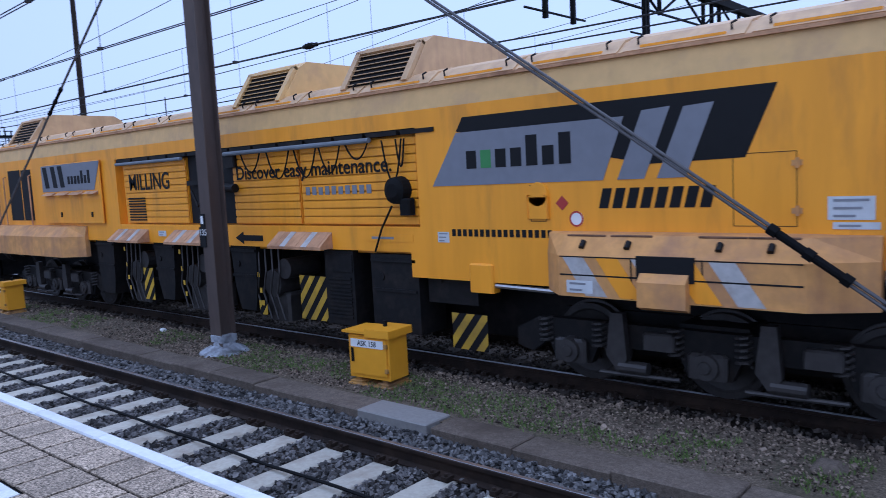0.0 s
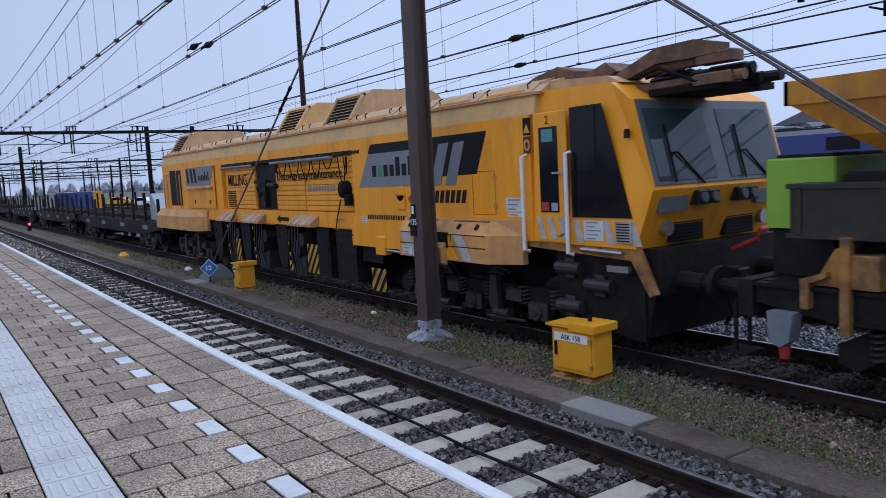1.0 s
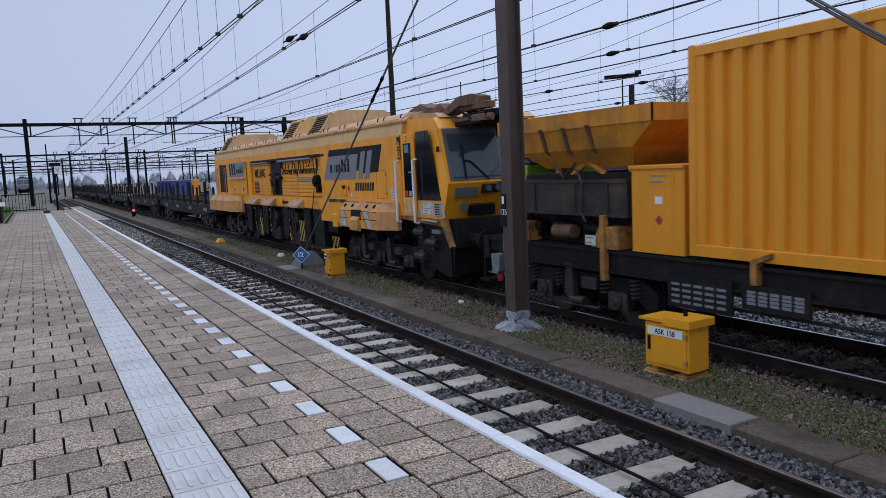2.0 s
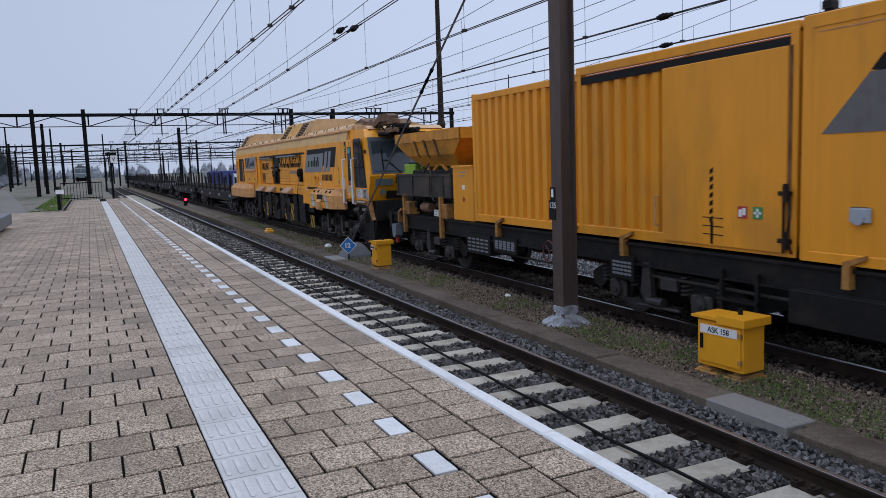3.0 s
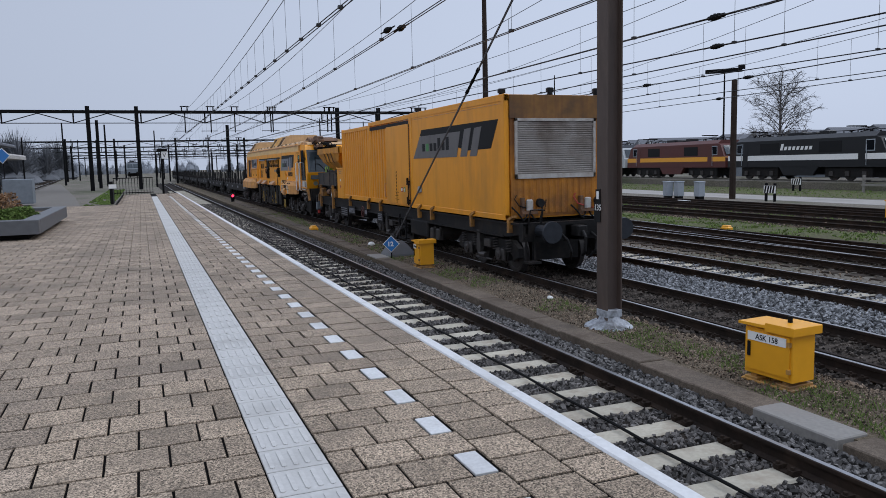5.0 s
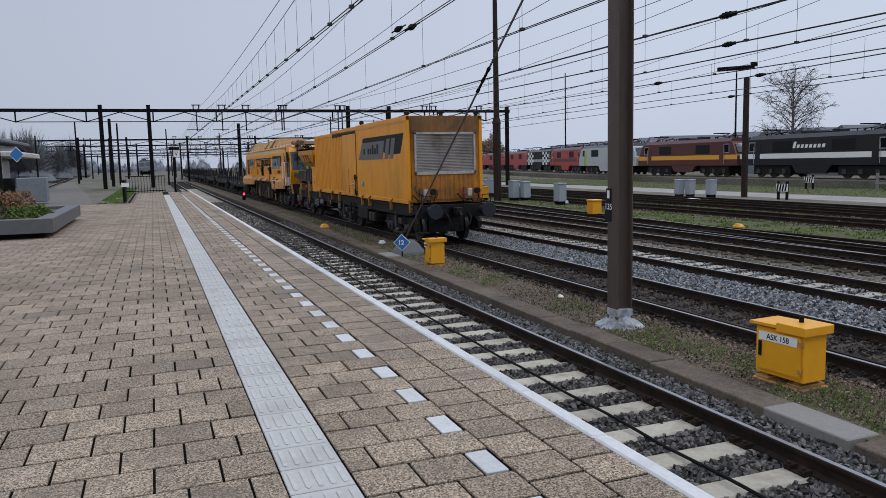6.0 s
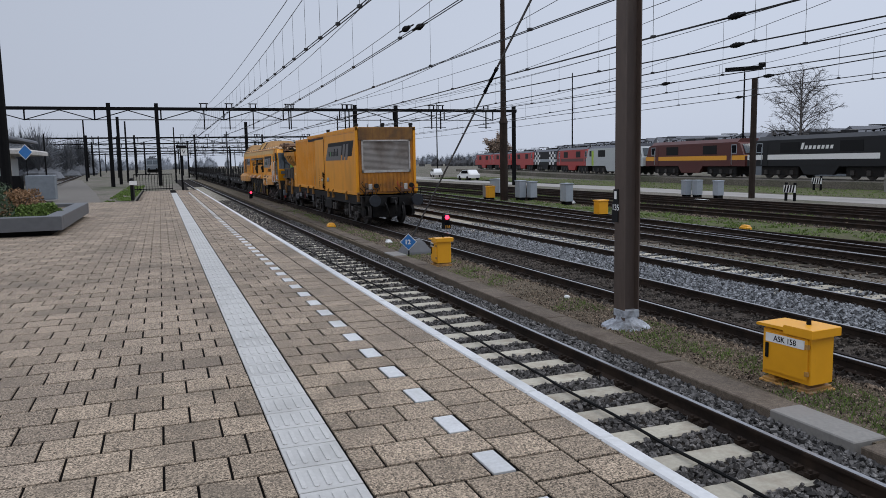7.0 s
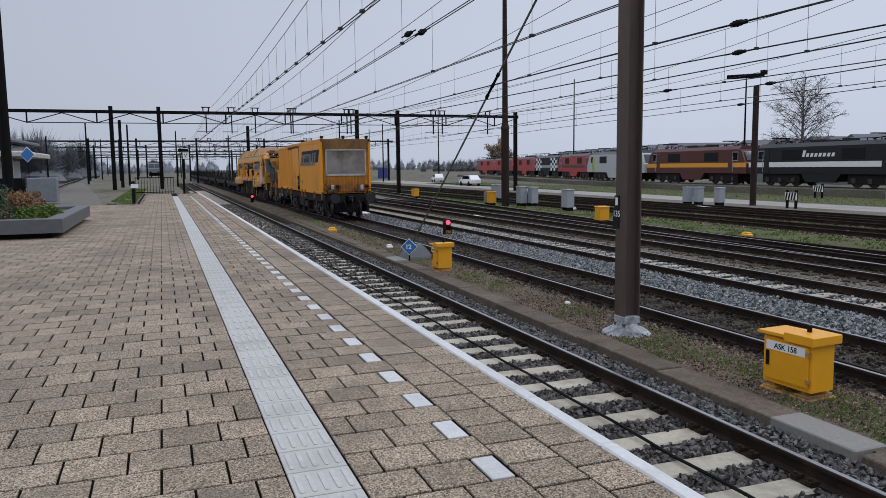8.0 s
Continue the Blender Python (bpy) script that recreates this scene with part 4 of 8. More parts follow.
    word_blocks("number_block", root, N - 0.002, -14.2, -12.75, 1.72, 0.085, (1,) * 17, (M_BLACK,) * 17, gap=0.35)
    # hatches, hinges, notices
    for u0, u1, h0, h1 in ((-13.05, -12.85, 1.9, 2.3), (-10.82, -10.27, 1.86, 2.52)):
        bm = shape()
        for a, b, c, d in ((u0, u1, h0, h0 + 0.006), (u0, u1, h1, h1 + 0.006), (u0, u0 + 0.006, h0, h1), (u1, u1 + 0.006, h0, h1)):
            box(bm, a, b, N - 0.003, N, c, d)
        part("hatch_seam", bm, M_FRAME, root)
    bm = shape()
    box(bm, -13.08, -12.8, N - 0.03, N, 1.93, 2.2, 0.03)
    rod(bm, (-12.94, N - 0.03, 2.2), (-12.94, N, 2.2), 0.13, 0.14, 14)
    part("filler_flap", bm, M_YELLOW, root)
    plate("warning_diamond", root, [(-12.72, 2.10), (-12.64, 2.02), (-12.56, 2.10), (-12.64, 2.18)], N - 0.002, M_RED)
    bm = shape()
    rod(bm, (-12.47, N - 0.004, 1.93), (-12.47, N, 1.93), 0.085, 0.085, 20)
    ban = part("round_notice", bm, M_WHITE, root)
    bm = shape()
    n = 20
    rings = [[bm.verts.new((-12.47 + math.cos(k * math.tau / n) * q, N - 0.006, 1.93 + math.sin(k * math.tau / n) * q)) for k in range(n)] for q in (0.066, 0.085)]
    loft(bm, rings, False)
    part("red_ring", bm, M_RED, ban)
    ledger(root, -10.02, 1.92, 0.36, 0.2, 3, N - 0.002)
    ledger(root, -9.98, 1.84, 0.36, 0.06, 1, N - 0.002)
    ledger(root, -14.43, 1.64, 0.18, 0.13, 3, N - 0.002)
    ledger(root, -21.1, 1.62, 0.26, 0.1, 2, N - 0.002)
    ledger(root, -15.7, 1.63, 0.85, 0.1, 1, N - 0.002, ground=M_YELLOW)
    plate("black_arrow", root, [(-18.72, 1.63), (-18.5, 1.53), (-18.5, 1.585), (-18.0, 1.585), (-18.0, 1.675), (-18.5, 1.675), (-18.5, 1.73)], N - 0.002, M_BLACK)
    for h in (2.0, 2.42):
        bm = shape()
        rod(bm, (-10.26, N - 0.015, h - 0.045), (-10.26, N - 0.015, h + 0.045), 0.017, 0.017, 8)
        box(bm, -10.31, -10.22, N - 0.01, N, h - 0.025, h + 0.025)
        part("hinge", bm, M_LOCKER, root)
    # louvred hoods on the roof
    for u0, u1, dust in ((-27.95, -26.65, M_ROOF), (-18.75, -17.55, M_HOOD), (-16.2, -14.95, M_ROOF)):
        bm = shape()
        prof = [(-1.25, 3.66), (-0.88, 4.2), (-0.72, 4.3), (0.72, 4.3), (0.9, 4.2), (1.25, 3.66)]
        prism(bm, prof, "x", u0, u1 + 0.02)
        hood = part("roof_hood", bm, dust, root, "boxy yellow ventilation hood")
        # black sheet under the slats paints the hood's inner shade
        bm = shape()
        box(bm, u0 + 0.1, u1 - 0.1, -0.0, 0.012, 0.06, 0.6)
        back = part("louvre_opening", bm, M_BLACK, hood, "black sheet painted as the shade behind the louvres")
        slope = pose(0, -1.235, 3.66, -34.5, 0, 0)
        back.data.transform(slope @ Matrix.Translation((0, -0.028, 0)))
        bm = shape()
        for k in range(7):
            z = 0.07 + k * 0.082
            prism(bm, [(-0.05, z), (0.0, z + 0.034), (0.0, z + 0.02), (-0.047, z - 0.01)], "x", u0 + 0.09, u1 - 0.09)
        for a in (u0, u1 - 0.1):
            box(bm, a, a + 0.1, -0.06, 0.0, 0.0, 0.64)
        box(bm, u0, u1, -0.06, 0.0, 0.6, 0.66)
        lv = part("louvre", bm, dust, hood)
        lv.data.transform(slope @ Matrix.Translation((0, -0.01, 0)))
    # striped wheel guards and step boxes below the sill
    for u0, u1 in ((-22.6, -21.45), (-20.55, -19.4), (-17.6, -16.4), (-28.4, -27.2)):
        bm = shape()
        prism(bm, [(N, 1.74), (N - 0.24, 1.55), (N - 0.24, 1.51), (N, 1.51)], "x", u0, u1)
        g = part("rain_guard", bm, M_DUSTY, root, "striped dusty guard flap")
        for k in range(5):
            a = u0 + 0.06 + k * (u1 - u0) / 5
            bm = shape()
            prism(bm, [(N - 0.003, 1.743), (N - 0.243, 1.553), (N - 0.243, 1.548), (N - 0.003, 1.737)], "x", a, a + (u1 - u0) / 10)
            part("white_stripe", bm, M_DIRTYWHITE if k % 2 else M_DUSTY, g)
    for u0, u1 in ((-12.5, -10.1), (-28.55, -24.4)):
        bm = shape()
        loft(bm, [[bm.verts.new((a, N + 0.02 + (y - 0.02) * k, h)) for y, h in ((0.02, 1.80), (-0.18, 1.78), (-0.36, 1.58), (-0.36, 1.16), (0.02, 1.16))] for a, k in ((u0 - 0.3, 0.25), (u0, 1.0), (u1, 1.0), (u1 + 0.5, 0.25))])
        tank = part("side_locker", bm, M_LOCKER, root, "dusty striped side locker")
        if u0 < -20:
            continue
        # seams of the locker's lids
        for h, t in ((1.385, 0.008), (1.572, 0.006)):
            bm = shape()
            box(bm, u0 + 0.02, u1 - 0.02, N - 0.3645, N - 0.34, h - t, h + t)
            part("seam", bm, M_FRAME, tank)
        for a in (-11.68, -10.98):
            bm = shape()
            box(bm, a - 0.007, a + 0.007, N - 0.3645, N - 0.34, 1.17, 1.58)
            part("seam", bm, M_FRAME, tank)
        n = 5
        for k in range(n):
            a = u0 + 0.32 + k * (u1 - u0 - 0.5) / n
            plate("hazard_stripe", tank, [(a - 0.145, 1.393), (a + 0.095, 1.393), (a - 0.02, 1.565), (a - 0.26, 1.565)], N - 0.362, M_DIRTYWHITE if k % 2 == 0 else M_YELLOW)
            plate("hazard_stripe", tank, [(a, 1.175), (a + 0.24, 1.175), (a + 0.1, 1.377), (a - 0.14, 1.377)], N - 0.362, M_DIRTYWHITE if k % 2 == 0 else M_YELLOW)
        for a in (u0 + 0.25, u0 + 0.75, u0 + 1.65, u0 + 2.1):
            bm = shape()
            rod(bm, (a, N - 0.31, 1.66), (a, N - 0.25, 1.72), 0.03, 0.03, 10)
            part("latch", bm, M_FRAME, tank)
            bm = shape()
            rod(bm, (a - 0.22, N - 0.19, 1.772), (a + 0.22, N - 0.19, 1.772), 0.012, 0.012, 6)
            part("lid_hinge", bm, M_BOOM, tank)
        # raised black block painted as a niche's shade; nothing is recessed
        bm = shape()
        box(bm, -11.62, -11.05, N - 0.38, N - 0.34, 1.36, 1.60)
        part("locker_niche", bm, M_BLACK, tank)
        bm = shape()
        prism(bm, [(N - 0.36, 1.46), (N - 0.46, 1.36), (N - 0.46, 1.12), (N - 0.36, 1.08)], "x", -11.58, -11.1)
        part("drop_step", bm, M_LOCKER, tank)
        ledger(tank, -12.4, 1.2, 0.3, 0.13, 2, N - 0.364)
    # dark machine units under the sill
    for u0, u1, h0, h1, y in ((-23.75, -23.0, 0.42, 1.5, -1.36), (-21.45, -20.75, 0.45, 1.5, -1.36), (-19.0, -18.3, 0.45, 1.5, -1.36), (-16.65, -16.05, 0.42, 1.48, -1.38), (-15.68, -14.82, 0.42, 1.46, -1.40), (-14.75, -13.95, 0.85, 1.45, -1.3)):
        bm = shape()
        prism(bm, [(u0, h1), (u1, h1), (u1 - 0.06, h0 + 0.3), (u1 - 0.12, h0), (u0 + 0.2, h0), (u0 + 0.08, h0 + 0.35)] if y == -1.36 else [(u0, h0), (u1, h0), (u1, h1), (u0, h1)], "y", y, y + 0.5)
        unit = part("machine_unit", bm, M_FRAME, root, "black machine unit")
        if y == -1.38:
            for k in range(11):
                side_box("louvre_slat", unit, u0 + 0.06, u1 - 0.06, h0 + 0.1 + k * 0.055, h0 + 0.13 + k * 0.055, y - 0.02, y, M_FRAME)
        bm = shape()
        if y == -1.38:
            box(bm, u0 + 0.02, u1 - 0.02, y - 0.015, y, h1 - 0.3, h1 - 0.05, 0.004)
        else:
            box(bm, u0 + 0.04, u1 - 0.04, y - 0.02, y, (h0 + h1) / 2 + 0.02, (h0 + h1) / 2 + 0.06)
            box(bm, u0 + 0.02, u1 - 0.02, y - 0.03, y, h1 - 0.1, h1 - 0.06)
            rod(bm, (u0 + 0.2, y - 0.02, h1 - 0.3), (u0 + 0.2, y, h1 - 0.3), 0.05, 0.05, 10)
        part("unit_cover", bm, M_FRAME, unit)
    for u in (-22.3, -20.3, -18.05):
        bm = shape()
        rod(bm, (u, -1.28, 0.9), (u, -0.6, 0.9), 0.22, 0.22, 14)
        rod(bm, (u + 0.35, -1.3, 1.15), (u + 0.35, -0.7, 1.15), 0.16, 0.16, 14)
        box(bm, u - 0.25, u + 0.3, -1.22, -0.6, 0.3, 0.75, 0.04)
        for k in range(4):
            a = u - 0.28 + 0.17 * k
            tube(bm, [(a, -1.3, 1.45), (a + 0.05, -1.34, 1.1), (a - 0.06, -1.33, 0.75), (a + 0.06, -1.3, 0.35)], 0.017, 6)
        part("milling_gear", bm, M_WHEEL, root, "greasy milling gear and hoses")
        for k, h in enumerate((1.3, 1.0, 0.75, 0.55)):
            plate("yellow_tag", root, [(u - 0.33 + 0.04 * k, h), (u - 0.27 + 0.04 * k, h), (u - 0.27 + 0.04 * k, h + 0.08), (u - 0.33 + 0.04 * k, h + 0.08)], -1.345, M_HAZARD)
    for u0, u1, h0, h1 in ((-17.3, -16.7, 0.42, 1.08), (-14.35, -13.8, 0.3, 0.75), (-21.95, -21.6, 0.4, 1.0), (-18.35, -18.15, 0.4, 0.62)):
        sign = plate("hazard_plate", root, [(u0, h0), (u1, h0), (u1, h1), (u0, h1)], -1.33, M_BLACK, "black and yellow hazard plate")
        w, lean = 0.12, (h1 - h0) * 0.8
        a = u0 - lean
        while a < u1:
            pts = clipped([(a, h0), (a + w, h0), (a + w + lean, h1), (a + lean, h1)], u0, u1)
            if len(pts) > 2:
                plate("yellow_bar", sign, pts, -1.336, M_HAZARD)
            a += 2 * w
    side_box("control_box", root, -13.95, -13.6, 1.05, 1.4, -1.46, -1.3, M_YELLOW, "small yellow control box", 0.02)
    bm = shape()
    rod(bm, (-13.6, -1.4, 1.14), (-12.8, -1.4, 1.12), 0.03, 0.03, 8)
    part("step_bar", bm, M_STEEL, root)
    # underframe, drawn extra deep so its black fills the shade below the car
    bm = shape()
    box(bm, A + 0.3, B, -0.55, 0.55, 0.32, 1.46)
    part("underframe", bm, M_FRAME, root)
    bogie(root, -11.15, (-1.55, 0.0, 1.55), 0.45, half=1.08)
    bogie(root, -26.0, (-1.4, 0.0, 1.4), 0.45, half=1.08)
    # the cab
    behind = set(root.children)
    B = -8.85
    side = [(B, 1.5), (-7.0, 1.48), (-6.72, 2.2), (-7.03, 3.30), (-7.42, 3.55), (B, 3.60)]
    bm = shape()
    rows = [[bm.verts.new((u, y * (1.0 if h < 3.4 else 0.93), h)) for u, h in side] for y in (-1.42, 1.42)]
    loft(bm, rows)
    cab = part("cab", bm, M_YELLOW, root, "yellow driving cab with sloped windscreen")
    bm = shape()
    prism(bm, [(B - 0.02, 3.56), (-7.36, 3.55), (-7.6, 3.66), (B - 0.02, 3.74)], "y", -1.2, 1.2)
    part("cab_roof", bm, M_ROOF, cab)
    plate("side_window", cab, [(-8.06, 1.86), (-7.04, 1.86), (-7.5, 3.3), (-8.06, 3.3)], -1.422, M_GLASS_DARK, "large dark side window", 0.012)
    bm = shape()
    box(bm, -8.05, -7.25, -1.437, -1.434, 2.44, 2.465)
    box(bm, -7.62, -7.6, -1.437, -1.434, 1.88, 3.28)
    part("window_bar", bm, M_RUBBER, cab)
    door = side_box("cab_door", cab, -8.76, -8.12, 1.52, 3.28, -1.45, -1.42, M_YELLOW, "yellow cab door with a narrow dark window", 0.01)
    plate("door_window", door, [(-8.64, 1.92), (-8.28, 1.92), (-8.28, 3.08), (-8.64, 3.08)], -1.452, M_GLASS_DARK, "", 0.006)
    plate("blind", door, [(-8.58, 2.88), (-8.36, 2.88), (-8.36, 3.05), (-8.58, 3.05)], -1.460, M_TEAL)
    letters("lettering", "2", M_BLACK, door, pose(-8.52, -1.452, 3.12, 90), 0.11)
    plate("notice", door, [(-8.62, 1.94), (-8.47, 1.94), (-8.47, 2.06), (-8.62, 2.06)], -1.460, M_RED)
    plate("notice", door, [(-8.42, 1.94), (-8.3, 1.94), (-8.3, 2.05), (-8.42, 2.05)], -1.460, M_CABINET)
    for k in range(3):
        a = -8.74 + 0.22 * k
        plate("white_stripe", door, [(a + 0.08, 1.55), (a + 0.2, 1.55), (a + 0.1, 1.86), (a - 0.0, 1.86)], -1.453, M_DIRTYWHITE)
    bm = shape()
    box(bm, -8.38, -8.16, -1.48, -1.46, 2.44, 2.47)
    tube(bm, [(-8.2, -1.46, 1.64), (-8.28, -1.5, 1.6)], 0.015, 6)
    part("door_handle", bm, M_STEEL, door)
    plate("notice", cab, [(-8.98, 3.0), (-8.82, 3.0), (-8.82, 3.24), (-8.98, 3.24)], -1.437, M_BLACK)
    plate("notice", cab, [(-8.98, 2.74), (-8.82, 2.74), (-8.82, 2.98), (-8.98, 2.98)], -1.437, M_MAROON)
    plate("warning_triangle", cab, [(-8.965, 3.03), (-8.835, 3.03), (-8.90, 3.16)], -1.442, M_HAZARD, "yellow warning triangle")
    bm = shape()
    for k in range(16):
        a, b = k * math.tau / 16, (k + 1) * math.tau / 16
        prism(bm, [(-8.90 + 0.062 * math.cos(a), 2.86 + 0.08 * math.sin(a)), (-8.90 + 0.062 * math.cos(b), 2.86 + 0.08 * math.sin(b)), (-8.90 + 0.04 * math.cos(b), 2.86 + 0.052 * math.sin(b)), (-8.90 + 0.04 * math.cos(a), 2.86 + 0.052 * math.sin(a))], "y", -1.446, -1.442)
    part("ban_ring", bm, M_ORANGE, cab, "orange-red ban ring")
    for u in (-8.93, -8.06):
        bm = shape()
        tube(bm, [(u, -1.44, 2.72), (u, -1.53, 2.70), (u, -1.53, 1.38), (u, -1.44, 1.36)], 0.028, 10)
        part("handrail", bm, M_WHITE, cab, "white door handrail")
    ledger(cab, -7.86, 1.56, 0.34, 0.26, 5, -1.424)
    bm = shape()
    box(bm, -7.3, -7.05, -1.45, -1.42, 1.55, 1.82)
    gr = part("air_grille", bm, M_DIRTYWHITE, cab)
    bm = shape()
    for k in range(7):
        box(bm, -7.28, -7.07, -1.456, -1.45, 1.57 + k * 0.035, 1.585 + k * 0.035)
    part("slot", bm, M_BLACK, gr)
    for a in (-7.98, -7.45, -7.03):
        plate("white_stripe", cab, [(a, 1.52), (a + 0.13, 1.52), (a + 0.03, 1.82), (a - 0.08, 1.82)], -1.423, M_DIRTYWHITE)
    bm = shape()
    box(bm, -7.13, -7.06, -1.45, -1.40, 2.84, 2.95, 0.01)
    part("side_lamp", bm, M_FRAME, cab)
    # windscreen: a dark surround and two panes on the sloped front
    tilt = math.degrees(math.atan2(0.31, 1.08))
    front = pose(-6.72, 0, 2.22) @ pose(0, 0, 0, 0, -tilt, 0)
    bm = shape()
    box(bm, -0.012, 0.012, -1.36, 1.36, 0.03, 1.12)
    fr = part("windscreen_surround", bm, M_SURROUND, cab, "dark grey windscreen surround")
    fr.data.transform(front)
    for y0, y1 in ((-1.28, -0.14), (0.14, 1.28)):
        bm = shape()
        box(bm, 0.013, 0.022, y0, y1, 0.08, 1.0, 0.0)
        pn = part("windscreen", bm, M_SCREEN, cab, "windscreen pane reflecting the sky")
        pn.data.transform(front)
        bm = shape()
        m = (y0 + y1) / 2
        tube(bm, [(0.03, m + 0.25, 0.02), (0.05, m - 0.15, 0.42), (0.05, m - 0.3, 0.42)], 0.014, 6)
        tube(bm, [(0.045, m - 0.3, 0.05), (0.045, m - 0.28, 0.78)], 0.016, 6)
        w = part("wiper", bm, M_RUBBER, cab)
        w.data.transform(front)
    def face_box(name, y0, y1, h0, h1, out, material, label=""):
        bm = shape()
        x = -6.75 - (2.2 - (h0 + h1) / 2) * 0.36
        box(bm, x - 0.06, x + out + 0.02, y0, y1, h0, h1, 0.015)
        return part(name, bm, material, cab, label)
    face_box("marker_panel", -1.25, -0.72, 1.92, 2.12, 0.04, M_SURROUND)
    face_box("marker_panel", 0.72, 1.25, 1.92, 2.12, 0.04, M_SURROUND)
    for y in (-0.53, -0.31, 0.31, 0.53):
        lamp = face_box("headlamp", y - 0.105, y + 0.105, 1.98, 2.16, 0.12, M_FRAME)
        bm = shape()
        rod(bm, (-6.68, y, 2.07), (-6.63, y, 2.07), 0.065, 0.06, 14)
        part("lens", bm, M_SURROUND, lamp)
    for y in (-1.02, 1.02):
        bm = shape()
        rod(bm, (-6.96, y, 1.72), (-6.82, y, 1.72), 0.085, 0.1, 14)
        part("tail_lamp", bm, M_STEEL, cab)
    for y in (-0.55, 0.55):
        g = face_box("front_grille", y - 0.32, y + 0.32, 1.52, 1.84, 0.02, M_BLACK)
        bm = shape()
        for k in range(7):
            box(bm, -6.93, -6.885, y - 0.3, y + 0.3, 1.54 + k * 0.043, 1.555 + k * 0.043)
        part("bar", bm, M_FRAME, g)
    bm = shape()
    tube(bm, [(-6.7, 0.1, 1.35), (-6.35, 0.1, 1.5), (-6.3, 0.1, 1.62), (-6.35, 0.75, 1.66), (-6.4, 1.25, 1.6), (-6.45, 1.3, 1.35)], 0.035, 8)
    part("red_hose", bm, M_RED, root, "red hose loop at the cab front")
    bm = shape()
    prism(bm, [(-9.0, 1.5), (-7.0, 1.48), (-6.74, 0.94), (-6.82, 0.90), (-7.1, 1.33), (-9.0, 1.42)], "y", -1.40, -1.30)
    part("skirt", bm, M_RUSTYEL, root, "tapered yellow front skirt")
    bm = shape()
    prism(bm, [(-9.0, 1.5), (-7.0, 1.48), (-6.74, 0.94), (-6.82, 0.90), (-7.1, 1.33), (-9.0, 1.42)], "y", 1.30, 1.40)
    part("skirt", bm, M_RUSTYEL, root, "tapered yellow front skirt")
    bm = shape()
    rod(bm, (-7.9, -1.44, 1.44), (-7.2, -1.44, 1.42), 0.03, 0.03, 8)
    box(bm, -7.45, -7.1, -1.46, -1.4, 1.18, 1.26)
    part("step_bar", bm, M_STEEL, root)
    bm = shape()
    box(bm, -7.6, -6.75, -1.25, 1.25, 0.9, 1.48)
    part("headstock", bm, M_FRAME, root)
    bm = shape()
    prism(bm, [(-8.5, 0.45), (-7.2, 0.3), (-6.98, 0.34), (-6.85, 0.95), (-7.3, 1.3), (-8.6, 1.38)], "y", -1.24, 1.24)
    for y in (-1.27, 1.24):
        box(bm, -7.3, -7.0, y, y + 0.03, 0.3, 1.1)
    part("rail_guard", bm, M_FRAME, root, "greasy black rail guard under the cab")
    for u, h in ((-8.3, 0.62), (-7.75, 0.95), (-8.3, 1.15)):
        bm = shape()
        rod(bm, (u - 0.2, -1.3, h), (u + 0.25, -1.3, h), 0.09, 0.09, 12)
        box(bm, u - 0.08, u + 0.1, -1.31, -1.24, h - 0.14, h + 0.14, 0.015)
        part("brake_cylinder", bm, M_WHEEL, root)
    buffers(root, -6.75, 1)
    # folded loading boom on the cab roof
    bm = shape()
    prism(bm, [(-8.6, 3.62), (-8.0, 3.64), (-7.65, 3.68), (-7.0, 3.92), (-6.45, 3.93), (-6.15, 3.86), (-6.15, 3.74), (-6.5, 3.72), (-7.0, 3.73), (-7.6, 3.56), (-8.0, 3.5), (-8.6, 3.5)], "y", -0.98, -0.72)
    boom = part("loading_boom", bm, M_BOOM, root, "folded dusty brown loading boom")
    bm = shape()
    prism(bm, [(-9.75, 3.7), (-9.3, 3.86), (-8.8, 3.95), (-8.45, 3.84), (-8.15, 3.80), (-7.9, 3.88), (-7.7, 3.74), (-8.2, 3.6), (-9.75, 3.6)], "y", -0.9, 0.35)
    part("boom_base", bm, M_BOOM, boom)
    for k, (h, y) in enumerate(((3.70, -0.85), (3.56, -0.6), (3.46, -0.9), (3.46, -0.3))):
        bm = shape()
        rod(bm, (-7.35, y, h - 0.02), (-6.0 + 0.08 * k, y, h), 0.075, 0.065, 10)
        box(bm, -6.45, -5.95, y - 0.12, y + 0.12, h - 0.07, h + 0.06, 0.02)
        part("boom_cylinder", bm, M_FRAME if k % 2 else M_BOOM, boom)
    for k in range(5):
        bm = shape()
        y = -1.0 + 0.2 * k
        tube(bm, [(-7.3, y, 3.6), (-6.9, y - 0.04, 3.66), (-6.4, y, 3.44), (-5.95, y + 0.03, 3.5)], 0.025, 6)
        part("hose", bm, M_RUBBER, boom)
    bm = shape()
    box(bm, -7.1, -6.1, -1.0, 0.1, 3.34, 3.42)
    part("hose_tray", bm, M_RUBBER, boom)
    along([ob for ob in root.children if ob not in behind], 1.0, -0.6)
    buffers(root, A + 0.1, -1)
    settle(root, -17.7)
    return root


M_SCREEN = glass("windscreen_reflection", (0.055, 0.07, 0.08), 0.03, 0.25)
milling_car()


